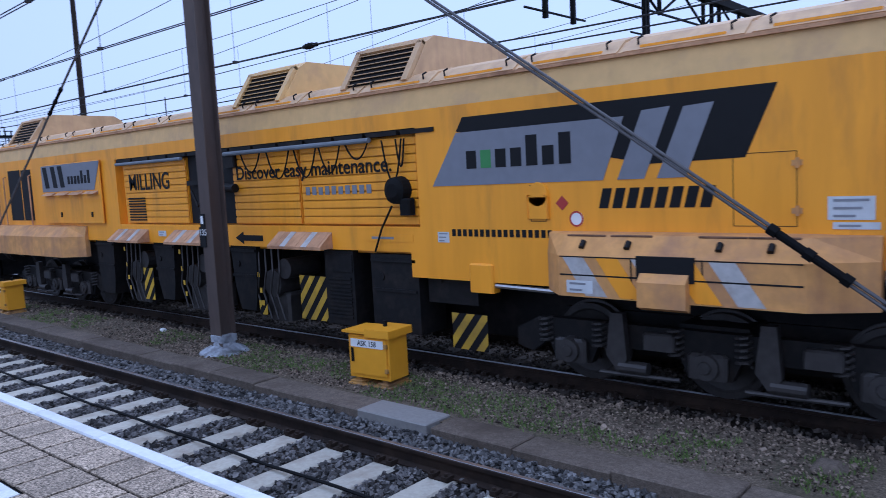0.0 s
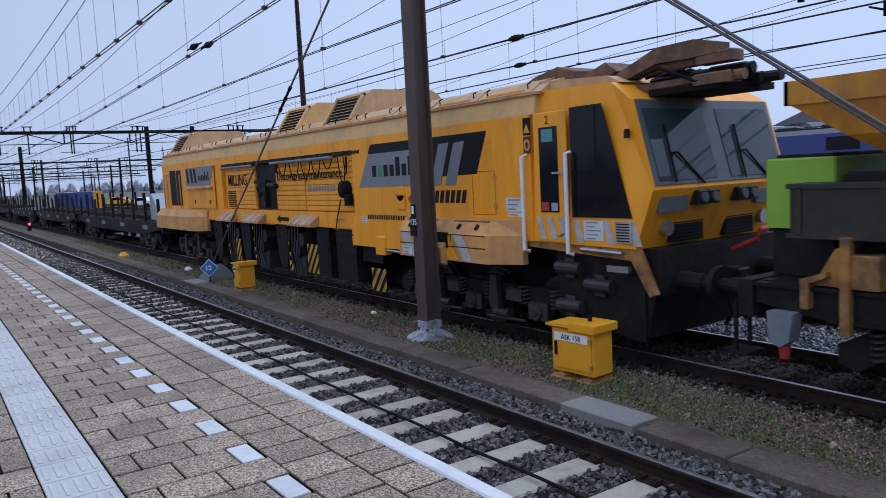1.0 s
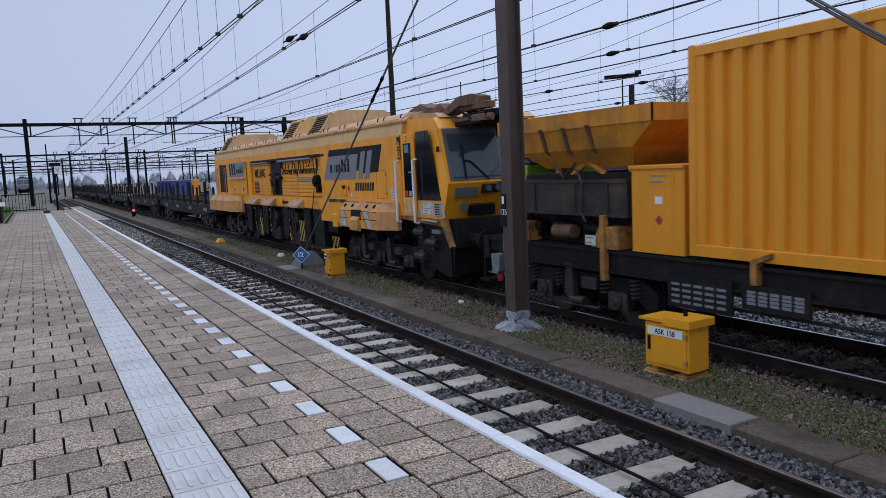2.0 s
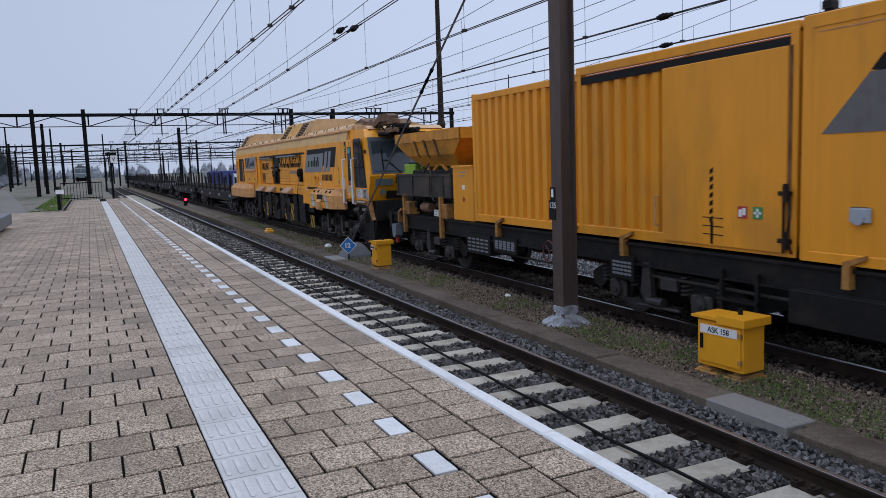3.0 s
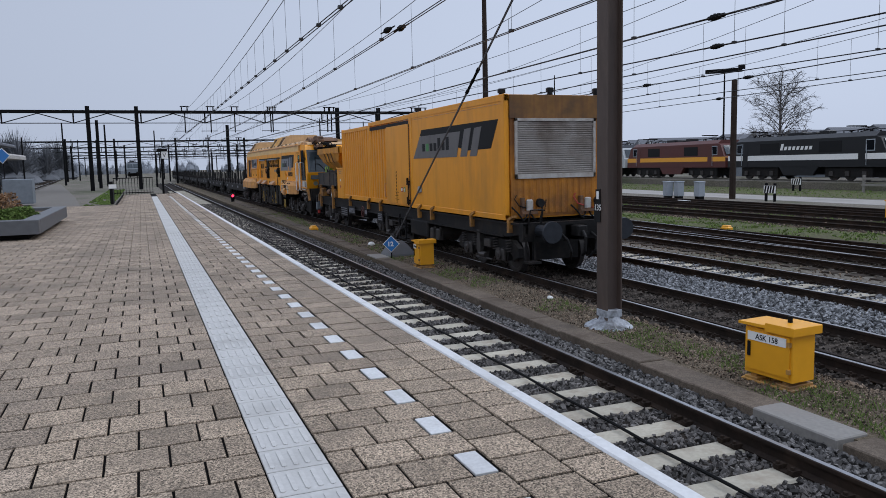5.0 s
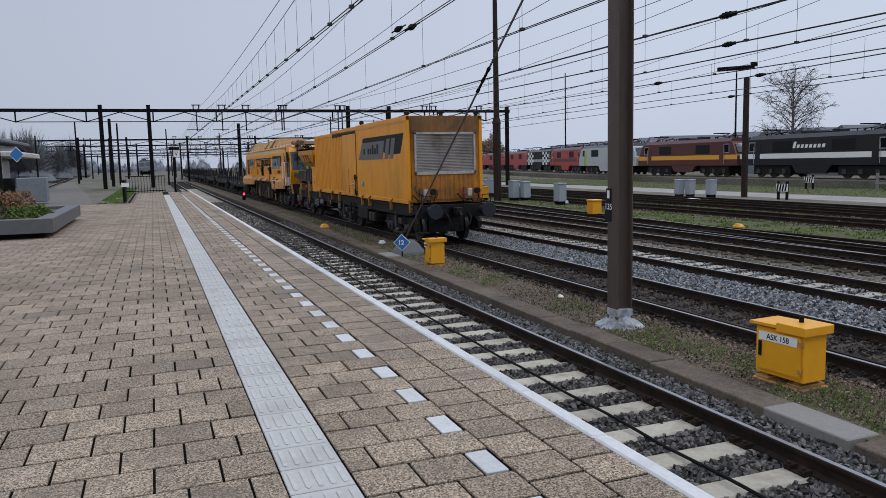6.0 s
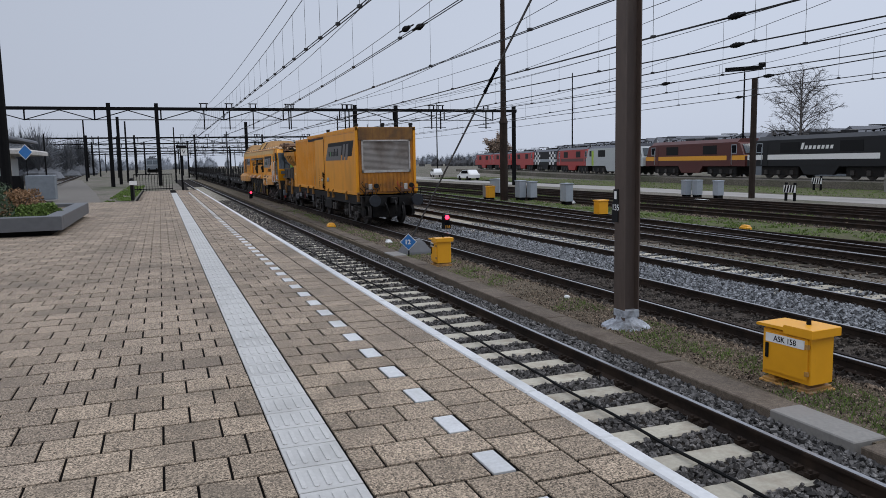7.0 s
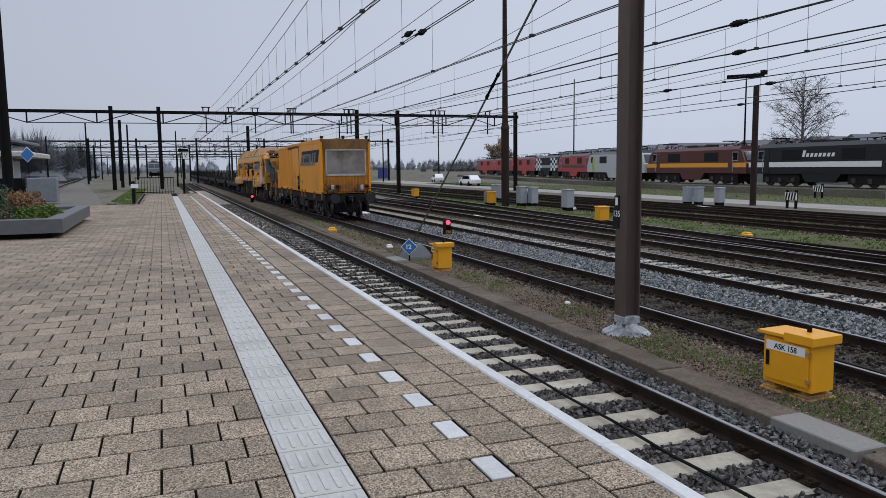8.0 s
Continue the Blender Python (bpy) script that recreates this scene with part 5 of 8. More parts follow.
def corrugated(bm, u0, u1, h0, h1, y, depth=0.045, pitch=0.285):
    """Pressed steel wall: trapezoid folds along x, on the side at y, folded inwards."""
    u, pts = u0, []
    while u < u1 - 0.01:
        for a, d in ((0.0, 0.0), (0.46, 0.0), (0.56, 1.0), (0.90, 1.0)):
            if u + a * pitch <= u1:
                pts.append((u + a * pitch, y + depth * d))
        u += pitch
    pts.append((u1, y))
    outline = pts + [(u1, y + depth + 0.03), (u0, y + depth + 0.03)]
    prism(bm, outline, "z", h0, h1)


def workshop_container():
    root = vehicle("workshop_container", "yellow steel container with ribbed walls and a sliding door", "container", "yellow containers")
    L, R, W = 0.0, 8.10, 1.25
    bm = shape()
    box(bm, L + 0.1, R - 0.05, -W + 0.125, W - 0.125, 1.3, 3.84)
    part("body", bm, M_CONT, root)
    for name, u0, u1, h0, h1 in (("bottom_rail", L, R, 1.25, 1.40), ("top_rail", L, 3.85, 3.76, 3.88), ("top_rail", 3.75, R, 3.84, 3.97)):
        for s in (-1, 1):
            side_box(name, root, u0, u1, h0, h1, min(s * W, s * (W - 0.1)), max(s * W, s * (W - 0.1)), M_CONT, cut=0.012)
    for u in (L, 3.78, R - 0.12):
        for s in (-1, 1):
            side_box("corner_post", root, u, u + 0.12, 1.25, 3.9, min(s * (W + 0.006), s * (W - 0.12)), max(s * (W + 0.006), s * (W - 0.12)), M_CONT, cut=0.012)
    for u0, u1, s in ((0.12, 3.78, -1), (3.9, 5.95, -1), (0.12, R - 0.1, 1)):
        bm = shape()
        corrugated(bm, u0, u1, 1.40, 3.76, -W + 0.012, 0.065)
        w = part("ribbed_wall", bm, M_CONT, root, "ribbed pressed steel wall")
        if s > 0:
            w.data.transform(Matrix.Diagonal((1, -1, 1, 1)))
            w.data.flip_normals()
    # flush black strip paints the shade of the door track's deep recess
    side_box("door_track", root, 3.9, R - 0.12, 3.68, 3.80, -W - 0.0, -W + 0.02, M_BLACK, "black strip painted as the shaded recess above the sliding door")
    door = side_box("sliding_door", root, 5.86, 7.98, 1.30, 3.70, -W - 0.035, -W + 0.012, M_CONT, "smooth yellow sliding door", 0.012)
    bm = shape()
    tube(bm, [(5.78, -W - 0.03, 1.5), (5.78, -W - 0.09, 1.5), (5.78, -W - 0.09, 1.92), (5.78, -W - 0.03, 1.92)], 0.014, 6)
    part("door_handle", bm, M_DUSTY, door)
    bm = shape()
    box(bm, 8.0, 8.025, -W - 0.03, -W, 1.35, 3.7)
    part("door_seal", bm, M_BOOM, root)
    bm = shape()
    for h in (1.42, 1.98):
        box(bm, 7.9, 8.06, -W - 0.08, -W - 0.02, h, h + 0.05)
        rod(bm, (8.03, -W - 0.1, h - 0.07), (8.03, -W - 0.1, h + 0.14), 0.035, 0.03, 8)
    rod(bm, (7.97, -W - 0.06, 1.3), (7.97, -W - 0.06, 2.1), 0.016, 0.016, 8)
    tube(bm, [(8.06, -W - 0.06, 1.95), (8.1, -W - 0.1, 1.75), (8.04, -W - 0.09, 1.5), (8.08, -W - 0.05, 1.3)], 0.014, 6)
    part("lock_bar", bm, M_RAIL, root, "greasy lock gear of the sliding door")
    for k in range(7):
        h = 1.62 + k * 0.105
        plate("warning_stripe", root, [(6.78, h - 0.02), (6.84, h + 0.01), (6.84, h + 0.07), (6.78, h + 0.04)], -W - 0.037, M_BLACK)
    plate("warning_stripe", root, [(6.80, 1.32), (6.845, 1.32), (6.845, 1.62), (6.80, 1.62)], -W - 0.037, M_BLACK)
    for h in (1.44, 1.55, 1.66):
        plate("mark_line", root, [(6.66, h), (7.02, h - 0.006), (7.02, h + 0.006), (6.66, h + 0.012)], -W - 0.0375, M_RAIL)
    plate("notice", root, [(7.26, 1.68), (7.41, 1.68), (7.41, 1.83), (7.26, 1.83)], -W - 0.037, M_RED)
    for a, b, c, d in ((7.28, 7.33, 1.70, 1.79), (7.34, 7.39, 1.72, 1.81), (7.56, 7.59, 1.70, 1.81), (7.52, 7.63, 1.74, 1.77)):
        plate("notice_sign", root, [(a, c), (b, c), (b, d), (a, d)], -W - 0.042, M_WHITE)
    plate("notice", root, [(7.5, 1.68), (7.65, 1.68), (7.65, 1.83), (7.5, 1.83)], -W - 0.037, M_GREEN)
    along(root.children, 1.0, -1.27)
    settle(root, 2.8)


def mess_container():
    root = vehicle("mess_container", "smooth yellow container with slanted grey livery and a shuttered end", "container", "yellow containers")
    L, R, W = 6.90, 13.07, 1.27
    bm = shape()
    box(bm, L, R - 0.06, -W, W, 1.26, 3.98, 0.02)
    part("body", bm, M_CONT, root)
    for s in (-1, 1):
        y0, y1 = min(s * (W + 0.012), s * (W - 0.1)), max(s * (W + 0.012), s * (W - 0.1))
        side_box("top_rail", root, L, R, 3.84, 3.985, y0, y1, M_CONT, cut=0.012)
        side_box("bottom_rail", root, L, R, 1.24, 1.36, y0, y1, M_CONT, cut=0.012)
        for u in (L, R - 0.14):
            side_box("corner_post", root, u, u + 0.14, 1.24, 3.98, y0, y1, M_CONT, cut=0.012)
    N = -W
    slanted_mark(root, 7.16, 2.67, 5.61, 0.79, N, True, M_GREY_WORN)
    for k, h in enumerate((3.78,)):
        side_box("weld_seam", root, L + 0.2, R - 0.2, h, h + 0.012, N - 0.006, N, M_DUSTY)
    bm = shape()
    box(bm, 7.54, 7.79, N - 0.05, N, 1.72, 1.88, 0.02)
    rod(bm, (7.66, N - 0.07, 1.76), (7.66, N - 0.02, 1.76), 0.07, 0.07, 12)
    part("power_inlet", bm, M_CABINET, root, "grey power inlet with dark plug")
    # the end: header, posts, ribbed foot, roller shutter
    E = R
    bm = shape()
    box(bm, E - 0.06, E - 0.02, -W + 0.14, W - 0.14, 1.3, 3.9)
    part("end_wall", bm, M_CONT_END, root, "sooty end wall")
    bm = shape()
    box(bm, E - 0.03, E + 0.012, -W + 0.12, W - 0.12, 3.46, 3.97, 0.01)
    part("header", bm, M_SOOT, root, "sooty dark header panel")
    bm = shape()
    corrugated(bm, -W + 0.14, W - 0.14, 1.36, 2.12, 0.0, 0.018, 0.16)
    foot = part("ribbed_foot", bm, M_CONT_END, root, "rust-streaked ribbed foot panel")
    foot.data.transform(pose(E + 0.01, 0, 0, 0, 0, 90))
    bm = shape()
    for a, b, c, d in ((-1.03, 1.03, 2.14, 2.24), (-1.03, 1.03, 3.40, 3.46), (-1.03, -0.97, 2.14, 3.46), (0.97, 1.03, 2.14, 3.46)):
        box(bm, E - 0.01, E + 0.03, a, b, c, d)
    part("shutter_frame", bm, M_DIRTYWHITE, root, "white shutter frame")
    sh_bm = shape()
    box(sh_bm, E - 0.02, E - 0.004, -0.97, 0.97, 2.24, 3.40)
    sh = part("roller_shutter", sh_bm, M_SHUTTER, root, "smoke-stained grey roller shutter")
    bm = shape()
    for k in range(24):
        h = 2.245 + k * 0.048
        prism(bm, [(E - 0.004, h), (E + 0.012, h + 0.012), (E + 0.012, h + 0.032), (E - 0.004, h + 0.044)], "y", -0.965, 0.965)
    part("shutter_slats", bm, M_SHUTTER, sh)
    # roof fittings: small beacon and lamps
    for u, y in ((7.1, -1.1), (12.6, -1.1), (13.0, -0.1), (13.0, 1.1)):
        bm = shape()
        rod(bm, (u, y, 3.98), (u, y, 4.04), 0.07, 0.06, 12)
        box(bm, u - 0.06, u + 0.06, y - 0.08, y + 0.08, 4.04, 4.14, 0.02)
        part("beacon", bm, M_BLACK, root)
    # tail lamps, hoses
    for y in (-0.72, 0.78):
        bm = shape()
        box(bm, E + 0.04, E + 0.13, y - 0.075, y + 0.075, 1.44, 1.68, 0.02)
        lamp = part("tail_lamp_box", bm, M_DIRTYWHITE, root, "white portable tail lamp box")
        bm = shape()
        rod(bm, (E + 0.10, y + 0.24, 1.6), (E + 0.20, y + 0.24, 1.6), 0.10, 0.09, 16)
        part("lamp_head", bm, M_FRAME, lamp)
        bm = shape()
        tube(bm, [(E + 0.1, y - 0.1, 1.5), (E + 0.12, y - 0.28, 1.55), (E + 0.06, y - 0.36, 1.7), (E + 0.05, y - 0.3, 1.78)], 0.014, 6)
        part("hose", bm, M_RUBBER if y < 0 else M_RED, lamp)
        # slack hoses and a rusty bracket round the lamp
        for d, low in ((-0.42, 1.22), (0.34, 1.18)):
            bm = shape()
            tube(bm, [(E + 0.04, y + d, 1.52), (E + 0.16, y + d * 0.8, 1.4), (E + 0.2, y + d * 0.5, low), (E + 0.12, y + d * 0.2, low + 0.1), (E + 0.05, y + d * 0.1, 1.4)], 0.02, 6)
            part("hose", bm, M_RUBBER, lamp)
        bm = shape()
        box(bm, E + 0.0, E + 0.1, y - 0.2, y - 0.12, 1.3, 1.72)
        box(bm, E + 0.0, E + 0.14, y - 0.2, y + 0.18, 1.36, 1.42)
        part("lamp_bracket", bm, M_BOOM, lamp, "rust-brown lamp bracket")
        bm = shape()
        tube(bm, [(E + 0.1, y + 0.1, 1.45), (E + 0.14, y + 0.35, 1.42), (E + 0.08, y + 0.42, 1.66)], 0.013, 6)
        part("hose", bm, M_RUBBER if y < 0 else M_RED, lamp)
    settle(root, 10.0)


def container_wagon():
    root = vehicle("container_wagon", "black articulated container wagon with yellow stanchions and white stencils", "wagon")
    L, R = -5.75, 15.2
    bm = shape()
    for s in (-1, 1):
        y = s * 1.22
        prism(bm, [(L, 1.0), (L + 1.0, 0.86), (R - 1.0, 0.86), (R, 1.0), (R, 1.2), (L, 1.2)], "y", min(y, y - s * 0.07), max(y, y - s * 0.07))
        box(bm, L, R, min(y, y + s * 0.05), max(y, y + s * 0.05), 1.16, 1.2)
        box(bm, L + 1, R - 1, min(y, y + s * 0.05), max(y, y + s * 0.05), 0.86, 0.89)
    u = L + 0.2
    while u < R:
        box(bm, u, u + 0.1, -1.16, 1.16, 0.95, 1.18)
        u += 1.3
    box(bm, L, R, -0.25, 0.25, 0.8, 1.15)
    box(bm, L, L + 0.18, -1.28, 1.28, 0.82, 1.22)
    box(bm, R - 0.18, R, -1.28, 1.28, 0.82, 1.22)
    part("underframe", bm, M_FRAME, root)
    bm = shape()
    box(bm, L + 0.2, -0.2, -1.15, 1.15, 1.17, 1.21)
    part("deck", bm, M_FRAME, root)
    N = -1.27
    for u in (-5.0, 0.5, 3.1, 4.6, 8.55, 9.6, 12.4, 14.5):
        bm = shape()
        prism(bm, [(u, 0.98), (u + 0.09, 0.98), (u + 0.09, 1.24), (u + 0.28, 1.32), (u + 0.28, 1.37), (u, 1.28)], "y", N - 0.05, N + 0.06)
        part("stanchion", bm, M_RUSTYEL, root, "yellow stanchion bracket")
    for u0, u1, h0 in ((-0.9, 0.2, 0.55), (0.35, 1.3, 0.68), (2.6, 3.0, 0.72), (4.3, 4.9, 0.62)):
        side_box("stencil_board", root, u0, u1, h0, 0.98, N - 0.02, N + 0.02, M_FRAME)
        bm = shape()
        for r in range(4):
            for c in range(5):
                a = u0 + 0.08 + c * (u1 - u0 - 0.12) / 5
                h = h0 + 0.06 + r * (0.86 - h0) / 4
                box(bm, a, a + (u1 - u0) * 0.13, N - 0.024, N - 0.02, h, h + 0.035)
        part("stencil_line", bm, M_GREY, root, "faded white stencilled lines")
    side_box("equipment_box", root, 7.78, 9.28, 0.48, 0.9, -1.28, -0.6, M_FRAME, "black equipment box", 0.03)
    bm = shape()
    for u in (9.5, 9.95):
        rod(bm, (u, -1.15, 0.62), (u, -0.4, 0.62), 0.18, 0.18, 14)
        box(bm, u - 0.15, u + 0.15, -1.25, -1.1, 0.45, 0.75, 0.03)
    part("air_tank", bm, M_TRAY, root, "grey brake air tanks")
    bm = shape()
    for u in (6.7, 7.3):
        box(bm, u, u + 0.05, N - 0.03, N + 0.02, 0.25, 1.0)
    for h in (0.25, 0.6):
        box(bm, 6.7, 7.35, N - 0.05, N + 0.1, h, h + 0.035)
    part("side_ladder", bm, M_FRAME, root)
    bm = shape()
    n = 20
    for k in range(n):
        a, b = k * math.tau / n, (k + 1) * math.tau / n
        rod(bm, (2.55 + math.cos(a) * 0.19, N - 0.06, 0.86 + math.sin(a) * 0.19), (2.55 + math.cos(b) * 0.19, N - 0.06, 0.86 + math.sin(b) * 0.19), 0.016, 0.016, 5)
    for a in (0.3, 2.4, 4.5):
        rod(bm, (2.55, N - 0.05, 0.86), (2.55 + math.cos(a) * 0.19, N - 0.06, 0.86 + math.sin(a) * 0.19), 0.012, 0.012, 5)
    part("brake_wheel", bm, M_MAROON, root, "rusty brake hand wheel")
    bm = shape()
    rod(bm, (5.0, N + 0.1, 0.72), (8.2, N + 0.1, 0.72), 0.025, 0.025, 6)
    rod(bm, (-0.5, N + 0.2, 0.6), (2.4, N + 0.2, 0.6), 0.025, 0.025, 6)
    part("brake_rod", bm, M_WHEEL, root)
    bm = shape()
    box(bm, R - 0.05, R + 0.25, N + 0.02, N + 0.3, 0.38, 0.42)
    for d in (0.04, 0.26):
        box(bm, R - 0.02, R + 0.02, N + d, N + d + 0.03, 0.38, 0.95)
    part("shunter_step", bm, M_FRAME, root)
    bm = shape()
    box(bm, L - 0.25, L + 0.1, N + 0.02, N + 0.35, 0.36, 0.4)
    for d in (0.04, 0.3):
        box(bm, L - 0.1, L - 0.06, N + d, N + d + 0.03, 0.38, 0.95)
    part("shunter_step", bm, M_FRAME, root)
    for s in (-1, 1):
        bm = shape()
        tube(bm, [(R, s * 1.15, 1.2), (R + 0.1, s * 1.15, 1.5), (R + 0.1, s * 0.85, 1.5), (R, s * 0.85, 1.2)], 0.018, 6)
        part("shunter_grip", bm, M_FRAME, root)
    # blue chute with a red lamp at the end next to the milling car
    bm = shape()
    prism(bm, [(-5.35, 0.92), (-5.05, 0.92), (-5.1, 0.62), (-5.2, 0.55), (-5.32, 0.6)], "y", N - 0.1, N + 0.1)
    part("sand_chute", bm, M_PANTO, root, "grey-blue sand chute")
    bm = shape()
    rod(bm, (-5.2, N, 0.56), (-5.2, N, 0.42), 0.07, 0.05, 10)
    part("chute_tip", bm, M_RED, root)
    bogie(root, -3.0, (-0.9, 0.9), 0.44, half=0.98)
    bogie(root, 5.3, (-0.9, 0.9), 0.44, half=0.98)
    bogie(root, 12.9, (-0.9, 0.9), 0.44, half=0.98)
    buffers(root, R, 1, M_BUFFER)
    buffers(root, L, -1)
    along(root.children, 0.964, -0.757)
    settle(root, 3.8)


def chip_hopper():
    root = vehicle("chip_hopper", "yellow steel chip hopper on legs standing on the wagon deck", "hopper")
    W = 1.25
    bm = shape()
    box(bm, -5.05, -0.64, -W, -W + 0.05, 3.03, 3.27)
    box(bm, -5.05, -0.64, W - 0.05, W, 3.03, 3.27)
    box(bm, -5.05, -5.0, -W, W, 3.03, 3.27)
    box(bm, -0.69, -0.64, -W, W, 3.03, 3.27)
    part("rim", bm, M_HOPPER, root)
    bm = shape()
    rings = []
    for u0, u1, w, h in ((-5.0, -0.66, W - 0.02, 3.04), (-4.4, -1.25, W - 0.12, 2.70), (-3.9, -1.5, W - 0.35, 2.42)):
        rings.append([bm.verts.new(p) for p in ((u0, -w, h), (u1, -w, h), (u1, w, h), (u0, w, h))])
    loft(bm, rings)
    part("tapered_bin", bm, M_HOPPER, root, "tapered yellow bin")
    for u in (-3.53, -2.87, -2.2):
        bm = shape()
        prism(bm, [(-W - 0.03, 3.06), (-W + 0.1, 2.70), (-W + 0.32, 2.50), (-W + 0.4, 2.50), (-W + 0.1, 2.74), (-W + 0.02, 3.06)], "x", u - 0.04, u + 0.04)
        part("rib", bm, M_BOOM, root)
    bm = shape()
    for u in (-3.6, -1.6):
        for s in (-1, 1):
            box(bm, u - 0.08, u + 0.08, s * 0.8 - 0.06, s * 0.8 + 0.06, 1.2, 2.52)
    for s in (-1, 1):
        rod(bm, (-3.3, s * 0.9, 2.2), (-2.7, s * 0.9, 2.5), 0.05, 0.05, 8)
        rod(bm, (-2.0, s * 0.9, 2.2), (-2.6, s * 0.9, 2.5), 0.05, 0.05, 8)
    part("leg_frame", bm, M_HOPPER, root)
    bm = shape()
    box(bm, -4.55, -1.5, -0.95, 0.95, 1.22, 2.34, 0.03)
    for u in (-4.3, -3.4, -2.5):
        rod(bm, (u, -1.05, 1.5), (u + 0.5, -1.05, 1.45), 0.1, 0.1, 10)
        tube(bm, [(u, -1.0, 1.7), (u + 0.2, -1.12, 1.5), (u + 0.35, -1.05, 1.28)], 0.03, 6)
    part("conveyor_unit", bm, M_FRAME, root, "black conveyor machinery under the bin")
    for u in (-4.36, -1.83):
        bm = shape()
        box(bm, u, u + 0.11, -1.34, -1.24, 0.75, 1.72, 0.01)
        box(bm, u - 0.05, u + 0.4, -1.3, -1.0, 1.22, 1.55, 0.015)
        prism(bm, [(u - 0.35, 1.22), (u, 1.22), (u, 1.6), (u - 0.1, 1.6)], "y", -1.24, -1.18)
        part("bracket", bm, M_RUSTYEL, root, "chipped yellow support bracket")
    bm = shape()
    box(bm, -5.0, -1.28, -W, -W + 0.42, 1.72, 2.22, 0.03)
    tub = part("chip_tray", bm, M_TRAY, root, "dark grey steel chip tray")
    bm = shape()
    box(bm, -5.02, -1.25, -W - 0.02, -W + 0.44, 2.19, 2.24)
    box(bm, -5.02, -1.25, -W - 0.02, -W + 0.44, 1.69, 1.73)
    for u in (-4.9, -3.8, -2.6, -1.75):
        box(bm, u, u + 0.06, -W - 0.02, -W + 0.02, 1.72, 2.2)
    part("tray_rim", bm, M_TRAY, tub)
    bm = shape()
    tube(bm, [(-2.5, -W - 0.04, 2.45), (-2.3, -W - 0.05, 2.2), (-2.35, -W - 0.05, 1.75), (-2.25, -W - 0.03, 1.6)], 0.018, 6)
    tube(bm, [(-3.1, -W - 0.02, 2.5), (-2.8, -W - 0.05, 2.28), (-2.5, -W - 0.02, 2.5)], 0.02, 6)
    part("chain", bm, M_WHEEL, root)
    side_box("generator_base", root, -5.55, -4.75, 1.22, 1.74, -0.75, 0.85, M_FRAME, "black generator base", 0.02)
    side_box("generator", root, -5.6, -4.72, 1.74, 2.50, -0.8, 0.9, M_LIME, "lime green generator panel", 0.02)
    bm = shape()
    box(bm, -5.52, -4.8, -0.7, 0.8, 2.50, 2.54, 0.01)
    part("generator_lid", bm, M_FRAME, root)
    bm = shape()
    rod(bm, (-3.3, -1.14, 1.42), (-2.75, -1.14, 1.42), 0.11, 0.11, 14)
    part("drive_motor", bm, M_BOOM, root, "rust-brown drive motor")
    ledger(root, -2.3, 1.25, 0.28, 0.15, 2, -1.26)
    along(root.children, 0.884, -1.316)
    settle(root, -3.7)
    cab = vehicle("fuel_cabinet", "yellow steel fuel cabinet with black warnings on the wagon", "cabinet")
    side_box("body", cab, -1.40, -0.42, 1.22, 2.40, -1.22, 0.9, M_CONT, "", 0.02)
    side_box("lid", cab, -1.43, -0.40, 2.38, 2.43, -1.25, 0.93, M_CONT, "", 0.01)
    ledger(cab, -1.08, 2.16, 0.5, 0.16, 2, -1.222, ground=M_CONT)
    plate("warning_diamond", cab, [(-0.93, 1.68), (-0.86, 1.61), (-0.79, 1.68), (-0.86, 1.75)], -1.222, M_RED)
    plate("notice", cab, [(-0.93, 1.9), (-0.79, 1.9), (-0.79, 2.0), (-0.93, 2.0)], -1.222, M_WHITE)
    along(cab.children, 1.0, -0.97)
    settle(cab, -1.82)


